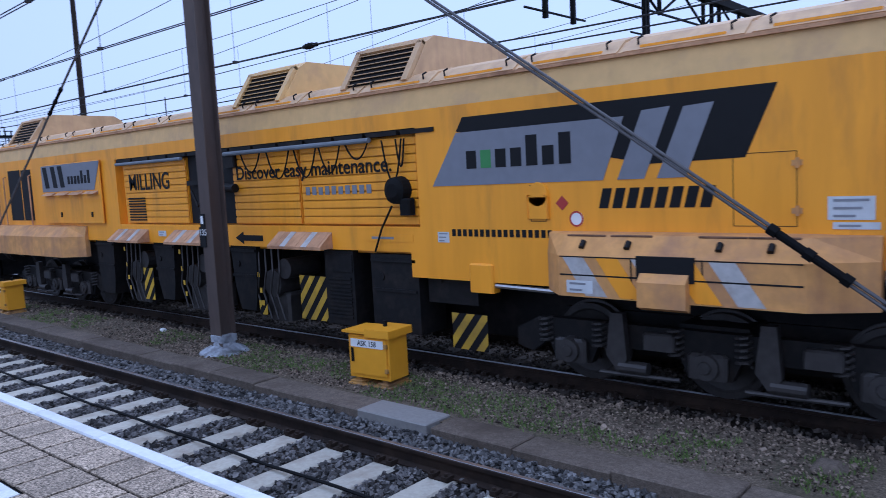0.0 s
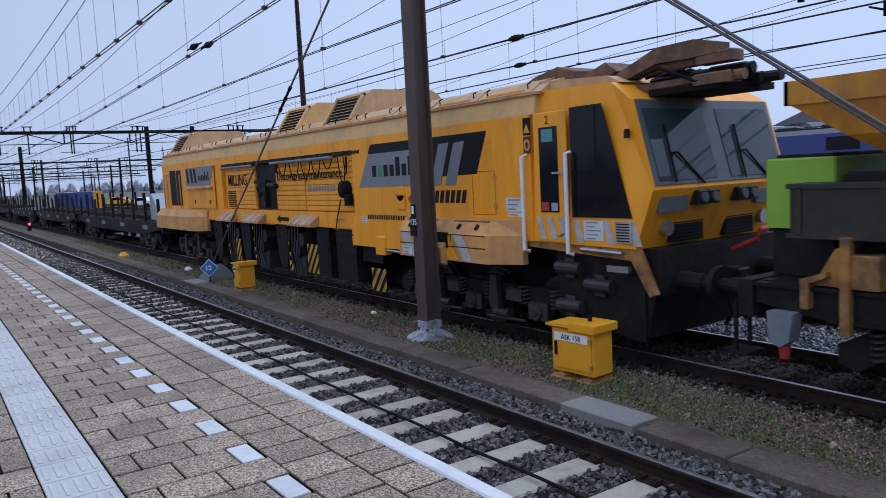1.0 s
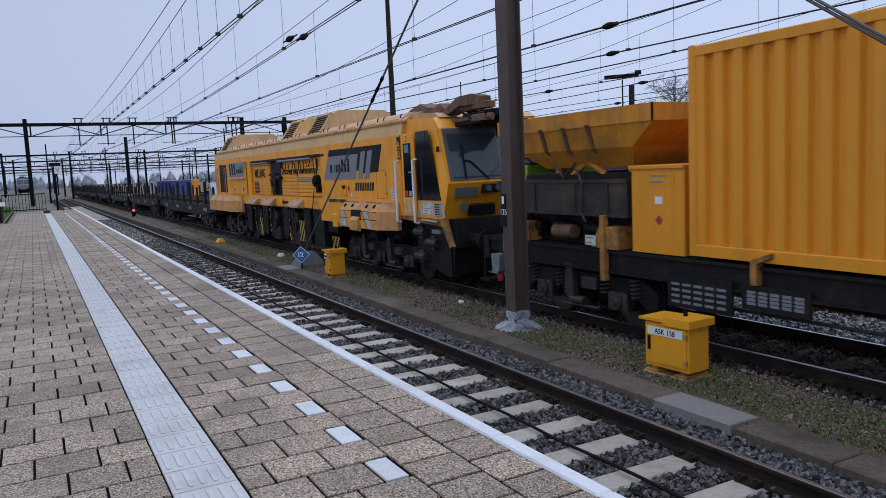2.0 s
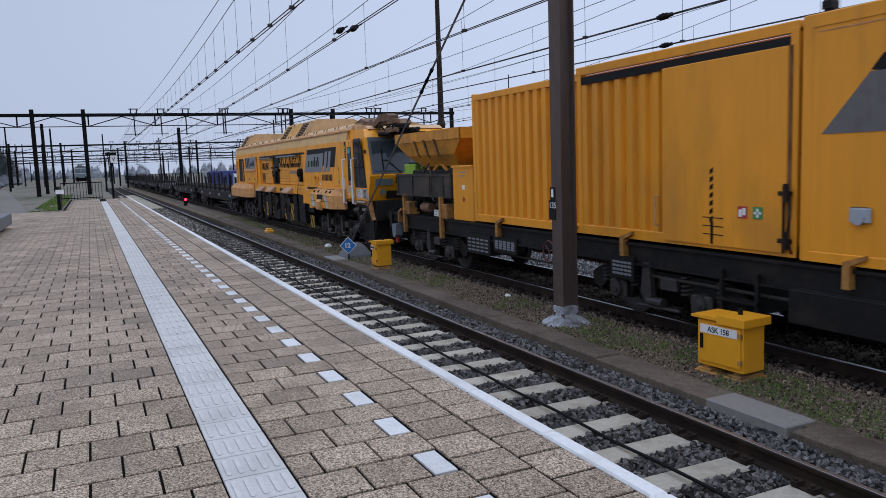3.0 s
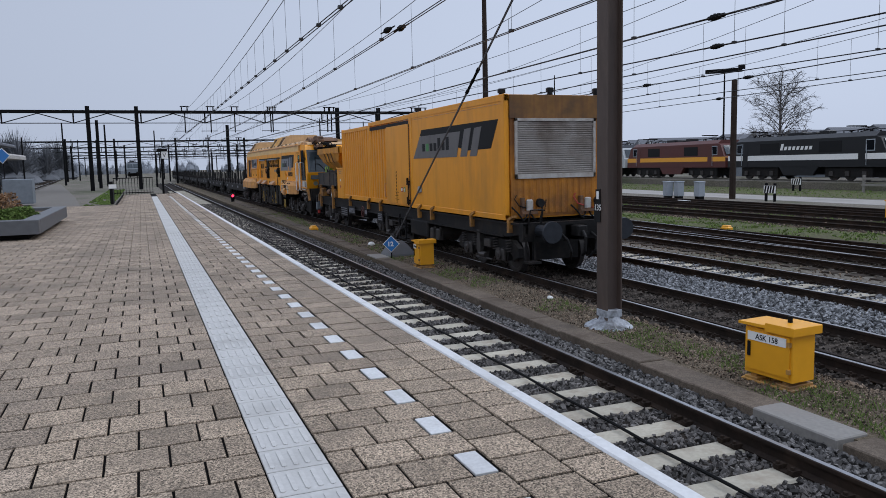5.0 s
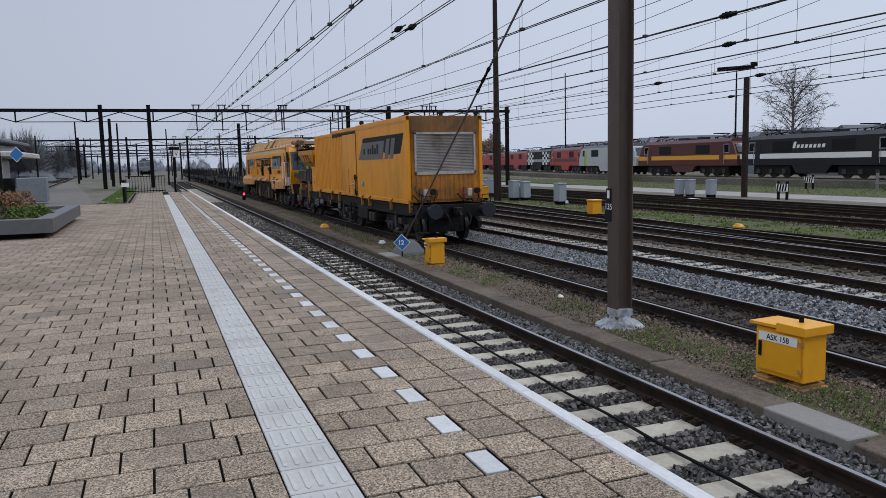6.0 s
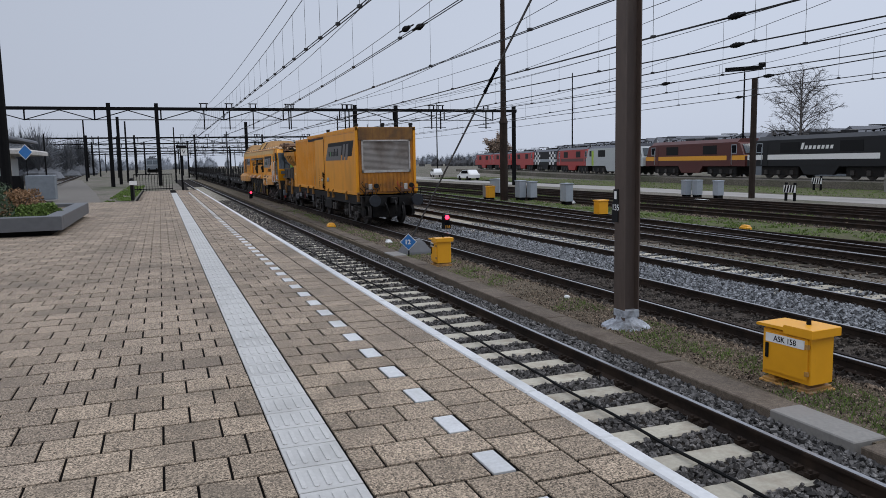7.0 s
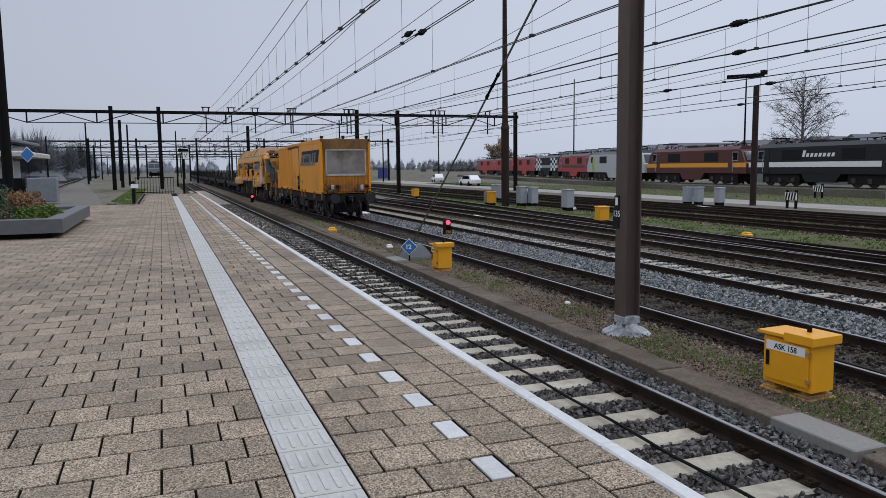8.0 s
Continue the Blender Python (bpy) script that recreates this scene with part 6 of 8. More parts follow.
def flat_wagon(u0, load):
    """A stake wagon: sills, stakes, bogies, a load of rails."""
    root = vehicle("stake_wagon", load[1], "wagon", "stake wagons ahead of the milling car")
    L, R = u0 - 17.2, u0
    bm = shape()
    for s in (-1, 1):
        prism(bm, [(L, 1.0), (L + 3, 0.7), (R - 3, 0.7), (R, 1.0), (R, 1.22), (L, 1.22)], "y", min(s * 1.26, s * 1.18), max(s * 1.26, s * 1.18))
    box(bm, L, R, -1.2, 1.2, 1.15, 1.25)
    for u in (L, R - 0.15):
        box(bm, u, u + 0.15, -1.28, 1.28, 0.82, 1.26)
    part("underframe", bm, M_FRAME, root)
    for k in range(9):
        u = L + 0.6 + k * 2.0
        for s in (-1, 1):
            bm = shape()
            box(bm, u - 0.05, u + 0.05, s * 1.2 - 0.05, s * 1.2 + 0.05, 1.2, 2.35 if k % 2 else 2.1)
            part("stake", bm, M_FRAME, root)
    for k in range(4):
        u = L + 2.2 + k * 4.0
        plate("stencil", root, [(u, 0.92), (u + 0.8, 0.92), (u + 0.8, 1.08), (u, 1.08)], -1.262, M_GREY)
    rngl = random.Random(int(-u0 * 10))
    if load[0] >= 1:
        for r in range(9):
            y = -0.95 + r * 0.235
            bm = shape()
            prism(bm, [(y + q * 0.95, 1.42 + h * 0.95) for q, h in RAIL_OUTLINE], "x", L + 0.4, R - 0.4)
            part("loaded_rail", bm, M_RAIL, root, "rusty loaded rail")
    if load[0] == 2:
        bm = shape()
        prism(bm, [(R - 2.6, 1.26), (R - 1.0, 1.26), (R - 2.3, 2.3), (R - 2.6, 2.3)], "y", -1.0, 1.0)
        part("sloped_rack", bm, M_CABINET, root, "grey sloped steel rack")
    bogie(root, L + 2.6, (-0.9, 0.9), 0.46, roll=False, half=0.98)
    bogie(root, R - 2.6, (-0.9, 0.9), 0.46, roll=False, half=0.98)
    buffers(root, R, 1)
    buffers(root, L, -1)
    settle(root, u0 - 8.6)


workshop_container()
mess_container()
container_wagon()
chip_hopper()
LOADS = ((2, "black stake wagon with rails and a grey sloped rack"), (1, "black stake wagon loaded with long rusty rails"), (0, "empty black stake wagon with upright stakes"), (1, "black stake wagon loaded with long rusty rails"), (1, "black stake wagon loaded with long rusty rails"), (0, "empty black stake wagon with upright stakes"), (1, "black stake wagon loaded with long rusty rails"), (1, "black stake wagon loaded with long rusty rails"))
for k, load in enumerate(LOADS):
    flat_wagon(-29.9 - k * 18.4, load)


def motions():
    """The train rolls away, gathering speed; its wheels turn with it."""
    for root, u0 in vehicles:
        walk(root, [(t, pose(C0 + u0 - d, TRACK_Y, RAIL)) for t, d in ROLL])
    way = np.interp(np.arange(121) / 15, [t for t, d in ROLL], [d for t, d in ROLL])
    for w, a, r in wheelsets:
        walk(w, [(k / 15, pose(a, 0, r, 0, -math.degrees(float(way[k]) / r), 0)) for k in range(121)])



# ---- masts, boxes and signs beside the near tracks ----
def catenary_mast():
    root = thing("catenary_mast", "brown steel beam mast on a silver-painted concrete foot", "mast", (-9.72, 6.72, -0.9))
    bm = shape()
    prism(bm, [(-0.135, -0.135), (0.135, -0.135), (0.135, -0.115), (0.05, -0.105), (0.05, 0.105), (0.135, 0.115), (0.135, 0.135), (-0.135, 0.135), (-0.135, 0.115), (-0.05, 0.105), (-0.05, -0.105), (-0.135, -0.115)], "z", 0.0, 9.5)
    part("beam", bm, M_POLE, root)
    bm = shape()
    rings = []
    for r, z in ((0.40, -0.05), (0.37, 0.02), (0.25, 0.085), (0.17, 0.12), (0.15, 0.17)):
        rings.append([bm.verts.new((math.cos(k * math.tau / 18) * r * (1 + 0.09 * math.sin(4.1 * k)), math.sin(k * math.tau / 18) * r * (1 + 0.08 * math.cos(2.7 * k)), z + 0.012 * math.sin(5.3 * k + r * 20))) for k in range(18)])
    loft(bm, rings)
    part("foot", bm, M_SILVER, root, "silver-painted cracked concrete foot")
    bm = shape()
    box(bm, -0.141, 0.141, -0.141, 0.141, 0.17, 0.28, 0.008)
    part("collar", bm, M_SILVER, root)
    bm = shape()
    box(bm, -0.19, -0.146, -0.15, -0.145, 1.62, 1.92)
    box(bm, -0.15, -0.03, -0.15, -0.136, 1.62, 2.12)
    pl = part("number_plate", bm, M_BLACK, root, "black number plate")
    letters("lettering", "135", M_WHITE, pl, pose(-0.185, -0.1525, 1.80, 90), 0.09)
    bm = shape()
    box(bm, -0.12, -0.06, -0.154, -0.1505, 1.97, 2.09)
    part("white_tab", bm, M_WHITE, pl)
    # the cantilever that carries the wires high above
    bm = shape()
    rod(bm, (0, 0, 7.6), (0, 3.0, 8.0), 0.035, 0.035, 8)
    rod(bm, (0, 0, 8.8), (0, 3.0, 8.0), 0.03, 0.03, 8)
    part("bracket", bm, M_MAST, root)
    return root


M_SILVER = mat("flaking_silver_paint", (0.36, 0.38, 0.41), 0.55, metal=0.2, vary=0.3, grain=14, stain=(0.06, 0.055, 0.05), stain_at=0.53, stain_scale=5, bump=0.8)
catenary_mast()


def guy_rod(label, a, b, r, turn=None):
    root = thing("guy_rod", label, "guy rod", group="guy rods of the mast")
    a, b = Vector(a), Vector(b)
    d = (b - a).normalized()
    s = d.cross(Vector((0, 1, 0))).normalized()
    for k in (-1, 1):
        bm = shape()
        rod(bm, a + s * r * 1.1 * k, b + s * r * 1.1 * k, r, r, 8)
        part("steel_rod", bm, M_GALV, root)
    if turn is not None:
        bm = shape()
        c = a + d * turn
        rod(bm, c - d * 0.34, c + d * 0.34, r * 2.2, r * 2.2, 10)
        for k in (-0.34, 0.0, 0.34):
            rod(bm, c + d * (k - 0.04), c + d * (k + 0.04), r * 3.2, r * 3.2, 6)
        part("turnbuckle", bm, M_MAST, root, "dark turnbuckle")


M_GALV = mat("galvanised_rod", (0.10, 0.095, 0.095), 0.6, metal=0.4, vary=0.2, bump=0.05)
guy_rod("twin steel guy rods with a turnbuckle at the mast", (0.98, 6.9, -0.9), (-9.6, 6.72, 6.55), 0.017, 3.0)
guy_rod("thin steel guy rods running down to a concrete anchor", (-20.75, 6.72, -0.75), (-9.8, 6.72, 6.72), 0.013, 7.3)
for at, big in (((-20.3, 6.8, -0.92), 0.82), ((1.1, 6.9, -0.92), 1.0), ((-1.3, 6.75, -1.0), 0.34)):
    bm = shape()
    rings = []
    for w, d, z in ((0.62, 0.5, -0.05), (0.55, 0.42, 0.12), (0.3, 0.25, 0.42), (0.2, 0.16, 0.5)):
        rings.append([bm.verts.new((sx * w * big * (1 + 0.05 * sy), sy * d * big, z * big)) for sx, sy in ((-1, -1), (0.2, -1.1), (1, -1), (1, 1), (-0.1, 1.05), (-1, 1))])
    loft(bm, rings)
    ob = tagged(part("anchor_block", bm, M_PLANTER if big > 0.8 else M_CONCRETE), "rough grey concrete anchor block of a guy rod", "concrete block", group="anchor blocks")
    ob.location = at


M_BOX_WORN = mat("rusty_yellow_enamel", (0.46, 0.24, 0.05), 0.6, vary=0.2, grain=12, stain=(0.12, 0.07, 0.04), stain_at=0.5, stain_scale=4, bump=0.1)


def relay_box(at, w, d, h, words, label):
    root = thing("relay_box", label, "relay box", at, group="yellow relay boxes")
    x, y = w / 2, d / 2
    bm = shape()
    box(bm, -x + 0.02, x - 0.02, -y + 0.02, y - 0.02, 0.10, h - 0.09, 0.008)
    body = part("body", bm, M_BOX, root)
    bm = shape()
    prism(bm, [(-x - 0.035, h - 0.065), (-0.01, h - 0.065), (-0.01, h - 0.095), (x + 0.025, h - 0.095), (x + 0.025, h - 0.006), (x + 0.015, h), (0.0, h), (-0.012, h - 0.028), (-x - 0.03, h - 0.034), (-x - 0.035, h - 0.04)], "y", -y - 0.03, y + 0.03)
    lid = part("lid", bm, M_BOX, root, "overhanging yellow lid")
    bm = shape()
    rod(bm, (x * 0.35, 0.02, h - 0.02), (x * 0.35, 0.02, h + 0.07), 0.028, 0.024, 10)
    part("vent_cap", bm, M_RUBBER, lid)
    bm = shape()
    box(bm, -x + 0.05, x - 0.05, -y - 0.0, -y + 0.02, 0.15, h - 0.12, 0.004)
    door = part("door", bm, M_BOX, root)
    bm = shape()
    box(bm, -x + 0.08, -x + 0.125, -y - 0.014, -y, 0.30, 0.47, 0.005)
    part("handle", bm, M_RUBBER, door, "black recessed handle")
    for z in (0.2, h - 0.22):
        bm = shape()
        box(bm, x - 0.07, x - 0.03, -y - 0.02, -y + 0.01, z, z + 0.05)
        part("hinge", bm, M_BOX_WORN, door)
    bm = shape()
    sx0, sx1 = (-x + 0.08, x - 0.09) if words else (-x + 0.06, 0.0)
    box(bm, sx0, sx1, -y - 0.006, -y, h - 0.235, h - 0.135)
    sign = part("name_plate", bm, M_WHITE, door, "white name plate")
    if words:
        letters("lettering", words, M_BLACK, sign, pose(-0.155, -y - 0.0065, h - 0.215, 90), 0.062, squeeze=0.95, bold=0.0008)
    else:
        bm = shape()
        for k in range(3):
            box(bm, sx0 + 0.03 + k * 0.07, sx0 + 0.08 + k * 0.07, -y - 0.009, -y - 0.006, h - 0.21, h - 0.16)
        part("line", bm, M_BLACK, sign)
    bm = shape()
    for k in (-1, 1):
        box(bm, k * x * 0.62 - 0.09, k * x * 0.62 + 0.09, -y, y, 0.02, 0.06, 0.006)
        box(bm, k * x * 0.62 - 0.04, k * x * 0.62 + 0.04, -y + 0.05, y - 0.05, 0.06, 0.11)
    box(bm, -x, x, -y - 0.01, y + 0.01, -0.08, 0.03, 0.008)
    part("plinth", bm, M_BOX_WORN, root, "rust-stained yellow plinth")
    return root


relay_box((-6.365, 6.705, -0.90, 0, 0, 4), 0.69, 0.39, 0.72, "ASK 158", "yellow steel relay box with a white plate on earth")
relay_box((-17.55, 6.58, -0.91), 0.50, 0.40, 0.72, "", "small yellow steel relay box beside the second track")


def diamond_sign(at, high, size, words, label):
    root = thing("diamond_sign", label, "sign", at, group="diamond signs")
    bm = shape()
    rod(bm, (0, 0, 0), (0, 0, high), 0.02, 0.02, 8)
    part("post", bm, M_MAST, root)
    m = pose(0, 0, high) @ pose(0, 0, 0, 0, 0, 66) @ pose(0, -0.03, 0)
    for name, r, t, ma in (("border", size, 0.012, M_WHITE), ("panel", size * 0.9, 0.018, M_BLUE)):
        bm = shape()
        prism(bm, [(-r, 0), (0, -r), (r, 0), (0, r)], "y", -t, 0)
        part(name, bm, ma, root).data.transform(m)
    if words:
        letters("lettering", words, M_WHITE, root, m @ pose(-size * 0.45, -0.02, -size * 0.24, 90), size * 0.5, bold=0.006)


diamond_sign((-19.7, 6.42, -0.9), 0.40, 0.235, "12", "blue diamond sign with white number on a short post")
diamond_sign((-46.0, -6.6, -0.1), 2.7, 0.42, "", "plain blue diamond sign with white border on a post")


def dwarf_signal(at, label, plate_words):
    root = thing("dwarf_signal", label, "signal", at, group="dwarf signals")
    bm = shape()
    box(bm, -0.14, 0.14, -0.12, 0.12, 0.0, 0.2, 0.02)
    box(bm, -0.15, 0.15, -0.13, 0.13, 0.2, 0.62, 0.05)
    part("housing", bm, M_RUBBER, root)
    for k, (y, z) in enumerate(((0.0, 0.52), (-0.06, 0.3), (0.06, 0.3))):
        bm = shape()
        rod(bm, (0.14, y, z), (0.19, y, z), 0.085, 0.08, 14)
        part("lens", bm, M_RED_GLOW if k == 0 else M_GLASS_DARK, root, "lit red lens" if k == 0 else "")
    if plate_words:
        bm = shape()
        box(bm, 0.152, 0.16, -0.16, 0.16, 0.05, 0.24)
        p = part("number_plate", bm, M_BLACK, root)
        letters("lettering", plate_words, M_ORANGE, p, pose(0.162, -0.13, 0.09, 90, 0, 90), 0.12)


dwarf_signal((-27.9, 10.62, -1.03), "low dwarf signal showing red with an orange number plate", "156")
dwarf_signal((-60.0, 6.6, -0.95), "low dwarf signal showing red beside the platform track", "")


def marker(at, material, label, s=0.13):
    root = thing("track_marker", label, "marker", at, group="small track markers")
    bm = shape()
    box(bm, -s, s, -s * 0.7, s * 0.7, 0, s * 0.7, s * 0.18)
    part("base", bm, material, root)
    bm = shape()
    box(bm, -s * 0.8, s * 0.8, -s * 0.5, s * 0.5, s * 0.7, s * 0.95, s * 0.12)
    part("cap", bm, material, root)


marker((-30.2, 6.5, -0.92), M_BOX, "small yellow cable marker on the earth strip", 0.22)
marker((-23.3, 6.9, -0.92), M_WHITE, "small white plastic marker on gravel")
marker((-22.2, 20.4, -1.06), M_BOX, "small yellow cable marker in the grass", 0.2)
marker((-12.2, 7.1, -0.9), M_WHITE, "small white plastic scrap on gravel", 0.06)

for x, y, w in ((-36.6, 15.6, 0.75), (-37.5, 31.0, 0.7), (-43.2, 11.2, 0.6)):
    bm = shape()
    prism(bm, [(-w, 0), (w, 0), (w * 0.9, 0.1), (-w * 0.86, 0.13)], "y", -0.2, 0.2)
    ob = tagged(part("cover_board", bm, M_WHITE), "white cover board lying beside the rails", "board", group="white cover boards")
    ob.location = (x, y, RAIL - 0.19)
marker((-40.15, 23.5, -1.05), M_WHITE, "white plastic marker in the grass", 0.22)

# ---- overhead line ----
# each line: y at x = -10 and at x = -75, contact height there and between, messenger height there and between, step of the droppers
NEAR_X, FAR_X = -9.72, -75.0
LINES = (
    (4.28, 4.28, (4.98, 4.98, 4.95), (7.2, 5.92, 6.75), 2.1),
    (6.6, 6.6, (5.47, 4.70, 4.75), (7.7, 6.22, 6.9), 5.2),
    (8.8, 8.8, (4.84, 4.88, 4.9), (7.85, 6.38, 6.9), 6.6),
    (12.4, 12.4, (4.80, 4.86, 4.9), (7.9, 5.88, 6.9), 6.6),
    (16.2, 12.2, (4.83, 4.83, 4.83), (7.2, 6.1, 6.9), 6.6),
    (17.5, 18.2, (4.83, 4.83, 4.83), (7.9, 6.1, 6.9), 6.6),
    (21.8, 17.8, (4.83, 4.83, 4.83), (7.6, 6.4, 6.9), 6.6),
    (21.6, 28.0, (4.83, 4.83, 4.83), (8.2, 6.0, 6.9), 6.6),
    (26.9, 27.0, (4.83, 4.83, 4.83), (7.7, 6.0, 6.9), 6.6),
    (27.6, 33.2, (4.83, 4.83, 4.83), (7.3, 6.2, 6.9), 6.6),
)


def bow(heights, t):
    """A height along a span: through its two ends and its middle."""
    a, m, b = heights
    return a * (1 - t) * (1 - 2 * t) + 4 * m * t * (1 - t) + b * t * (2 * t - 1)


def spans(y1, y2, heights, still=False):
    """The spans of a wire: before the near gantry, between the gantries, and far beyond."""
    a, m, b = heights
    low = (lambda p, q: (p + q) / 2) if still else (lambda p, q: min(p, q) - 0.9)
    return ((48.0, NEAR_X, y1, y1, (a, low(a, a), a)), (NEAR_X, FAR_X, y1, y2, heights), (FAR_X, -150.0, y2, y2, (b, low(b, b), b)), (-150.0, -235.0, y2, y2, (b, low(b, b), b)))


def strung(bm, y1, y2, heights, r, side=0.0, still=False):
    for x0, x1, ya, yb, hs in spans(y1, y2, heights, still):
        tube(bm, [(x0 + (x1 - x0) * t, ya + (yb - ya) * t + side, bow(hs, t)) for t in np.linspace(0, 1, 17)], r, 5)


for y1, y2, zc, zm, step in LINES:
    root = thing("overhead_line", "contact wires, messenger and droppers over a track", "overhead line", group="overhead lines")
    for d in (-0.045, 0.045):
        bm = shape()
        strung(bm, y1, y2, zc, 0.0125, d, True)
        part("contact_wire", bm, M_WIRE, root)
    bm = shape()
    strung(bm, y1, y2, zm, 0.011)
    part("messenger_wire", bm, M_WIRE, root)
    drops = shape()
    for x0, x1, ya, yb, hs in spans(y1, y2, zm):
        lows = {48.0: (zc[0],) * 3, NEAR_X: zc}.get(x0, (zc[2],) * 3)
        n = int(abs(x1 - x0) / step)
        for i in range(1, n):
            t = i / n
            x, y = x0 + (x1 - x0) * t, ya + (yb - ya) * t
            rod(drops, (x, y, bow(hs, t)), (x, y, bow(lows, t)), 0.006, 0.006, 4)
            box(drops, x - 0.05, x + 0.05, y - 0.05, y + 0.05, bow(lows, t) - 0.02, bow(lows, t) + 0.05)
    tagged(part("dropper", drops, M_WIRE, root), kind="stuff")
for y1, y2, zs in ((4.28, 4.28, (7.4, 6.75, 7.05)), (23.0, 22.0, (7.9, 7.0, 7.1))):
    root = thing("feeder_line", "bare feeder cable strung high between the masts", "cable", group="feeder cables")
    bm = shape()
    strung(bm, y1, y2, zs, 0.012)
    part("cable", bm, M_WIRE, root)
for at in ((-19.7, 6.5, 5.24), (-19.1, 6.68, 5.2), (-13.9, 12.4, 4.81), (-17.6, 15.717, 4.83), (-27.5, 20.711, 4.83), (-24.0, 23.0, 4.83), (-33.0, 29.597, 4.83)):
    bm = shape()
    for i in range(5):
        rod(bm, (0.1 * i - 0.25, 0, 0), (0.1 * i - 0.16, 0, 0), (0.05, 0.075, 0.085, 0.075, 0.05)[i], 0.05, 10)
    rod(bm, (-0.6, 0, 0), (0.6, 0, 0), 0.02, 0.02, 6)
    ob = tagged(part("line_insulator", bm, M_RUBBER), "dark ribbed insulator hanging in an overhead wire", "insulator", group="line insulators")
    ob.location = at


def gantry(x, legs, y0, y1, top, label, thin=1.0):
    root = thing("gantry", label, "gantry", (x, 0, RAIL - 0.2), group="overhead line gantries")
    t = top - RAIL + 0.2
    bm = shape()
    box(bm, -0.15, 0.15, y0, y1, t - 0.14 * thin, t + 0.14 * thin)
    beam = part("beam", bm, M_MAST, root)
    bm = shape()
    ys = np.linspace(y0, y1, 10)
    for a, b in zip(ys, ys[1:]):
        rod(bm, (0, a, t - 0.15), (0, (a + b) / 2, t - 1.0), 0.045, 0.045, 5)
        rod(bm, (0, b, t - 0.15), (0, (a + b) / 2, t - 1.0), 0.045, 0.045, 5)
        rod(bm, (0, (a + b) / 2, t), (0, (a + b) / 2, t - 1.05), 0.07, 0.07, 5)
    rod(bm, (0, (ys[0] + ys[1]) / 2, t - 1.0), (0, (ys[-1] + ys[-2]) / 2, t - 1.0), 0.04, 0.04, 5)
    part("lattice", bm, M_MAST, root)
    for y in legs:
        bm = shape()
        box(bm, -0.17, 0.17, y - 0.17, y + 0.17, 0, t + 0.5)
        part("leg", bm, M_MAST, root)
    for near_y, far_y, *_ in LINES:
        yw = near_y if x > -40 else far_y
        if y0 < yw < y1:
            bm = shape()
            box(bm, -0.06, 0.06, yw - 0.05, yw + 0.05, t - 1.9, t)
            rod(bm, (0, yw - 0.9, t - 1.75), (0, yw + 0.6, t - 1.75), 0.03, 0.03, 5)
            for d in (-0.25, 0.25):
                box(bm, -0.05, 0.05, yw + d - 0.05, yw + d + 0.05, t + 0.1, t + 0.5)
            box(bm, -0.08, 0.08, yw - 0.4, yw + 0.4, t + 0.48, t + 0.56)
            part("wire_support", bm, M_MAST, root)


gantry(NEAR_X, (38.0,), 7.0, 38.3, 7.1, "dark steel portal gantry carried by the brown mast")
gantry(FAR_X, (-3.95, 0.1, 18.8, 23.1, 36.5), -13.5, 36.8, 6.98, "dark steel portal gantry across all tracks")
gantry(-150, (-12, -4, 6.5, 19, 32, 44), -22, 45, 7.0, "dark steel portal gantry farther down the yard")
gantry(-188, (-14, -3, 6.5, 22, 38), -30, 50, 7.0, "dark steel portal gantry far down the yard")
gantry(-280, (-22, 6.5, 24, 50), -44, 66, 7.0, "dark steel portal gantry in the hazy distance")
gantry(-235, (-20, -6, 6.5, 20, 40), -34, 60, 7.0, "dark steel portal gantry in the hazy distance")
gantry(-330, (-20, 6.5, 30, 60), -50, 80, 7.0, "dark steel portal gantry in the hazy distance")


def yard_mast(x, y, high, r0, r1, label, lamp=0.0, step=0.0, paint=None):
    root = thing("yard_mast", label, "mast", (x, y, RAIL - 0.2), group="yard masts")
    bm = shape()
    if step:
        rod(bm, (0, 0, 0), (0, 0, step), r0, r0, 12)
        rod(bm, (0, 0, step), (0, 0, step + 0.4), r0 * 1.15, r0 * 0.8, 12)
        rod(bm, (0, 0, step + 0.4), (0, 0, high), r0 * 0.75, r1, 12)
    else:
        rod(bm, (0, 0, 0), (0, 0, high), r0, r1, 10)
    part("pole", bm, paint or M_MAST, root)
    if lamp:
        bm = shape()
        box(bm, -lamp, lamp * 0.9, -0.25, 0.25, high + 0.25, high + 0.65, 0.04)
        box(bm, lamp * 0.7, lamp * 1.05, -0.2, 0.2, high + 0.5, high + 0.95, 0.04)
        rod(bm, (0, 0, high), (0, 0, high + 0.3), r1 * 0.7, r1 * 0.7, 8)
        ob = part("lamp_head", bm, M_MAST, root, "long dark-grey floodlight platform")
        ob.data.transform(pose(0, 0, 0, 0, 0, 40))
    return root


yard_mast(-46.7, 22.0, 19.0, 0.27, 0.11, "tall tapered brown light mast in the yard", step=5.2, paint=M_MAST_BROWN)
yard_mast(-100, 10.7, 8.2, 0.22, 0.2, "dark steel mast between two yard tracks")
yard_mast(-85, -3.72, 7.9, 0.17, 0.15, "dark steel mast beside the footpath")
yard_mast(-38.6, 35.8, 7.6, 0.2, 0.18, "dark plain steel post beside the yard road", paint=M_MAST_BROWN)
yard_mast(-63.2, 57.2, 11.2, 0.12, 0.07, "thin light mast with a long dark floodlight platform", lamp=1.9)
yard_mast(-30.2, -4.96, 9.6, 0.19, 0.15, "black lamp post behind the planter")
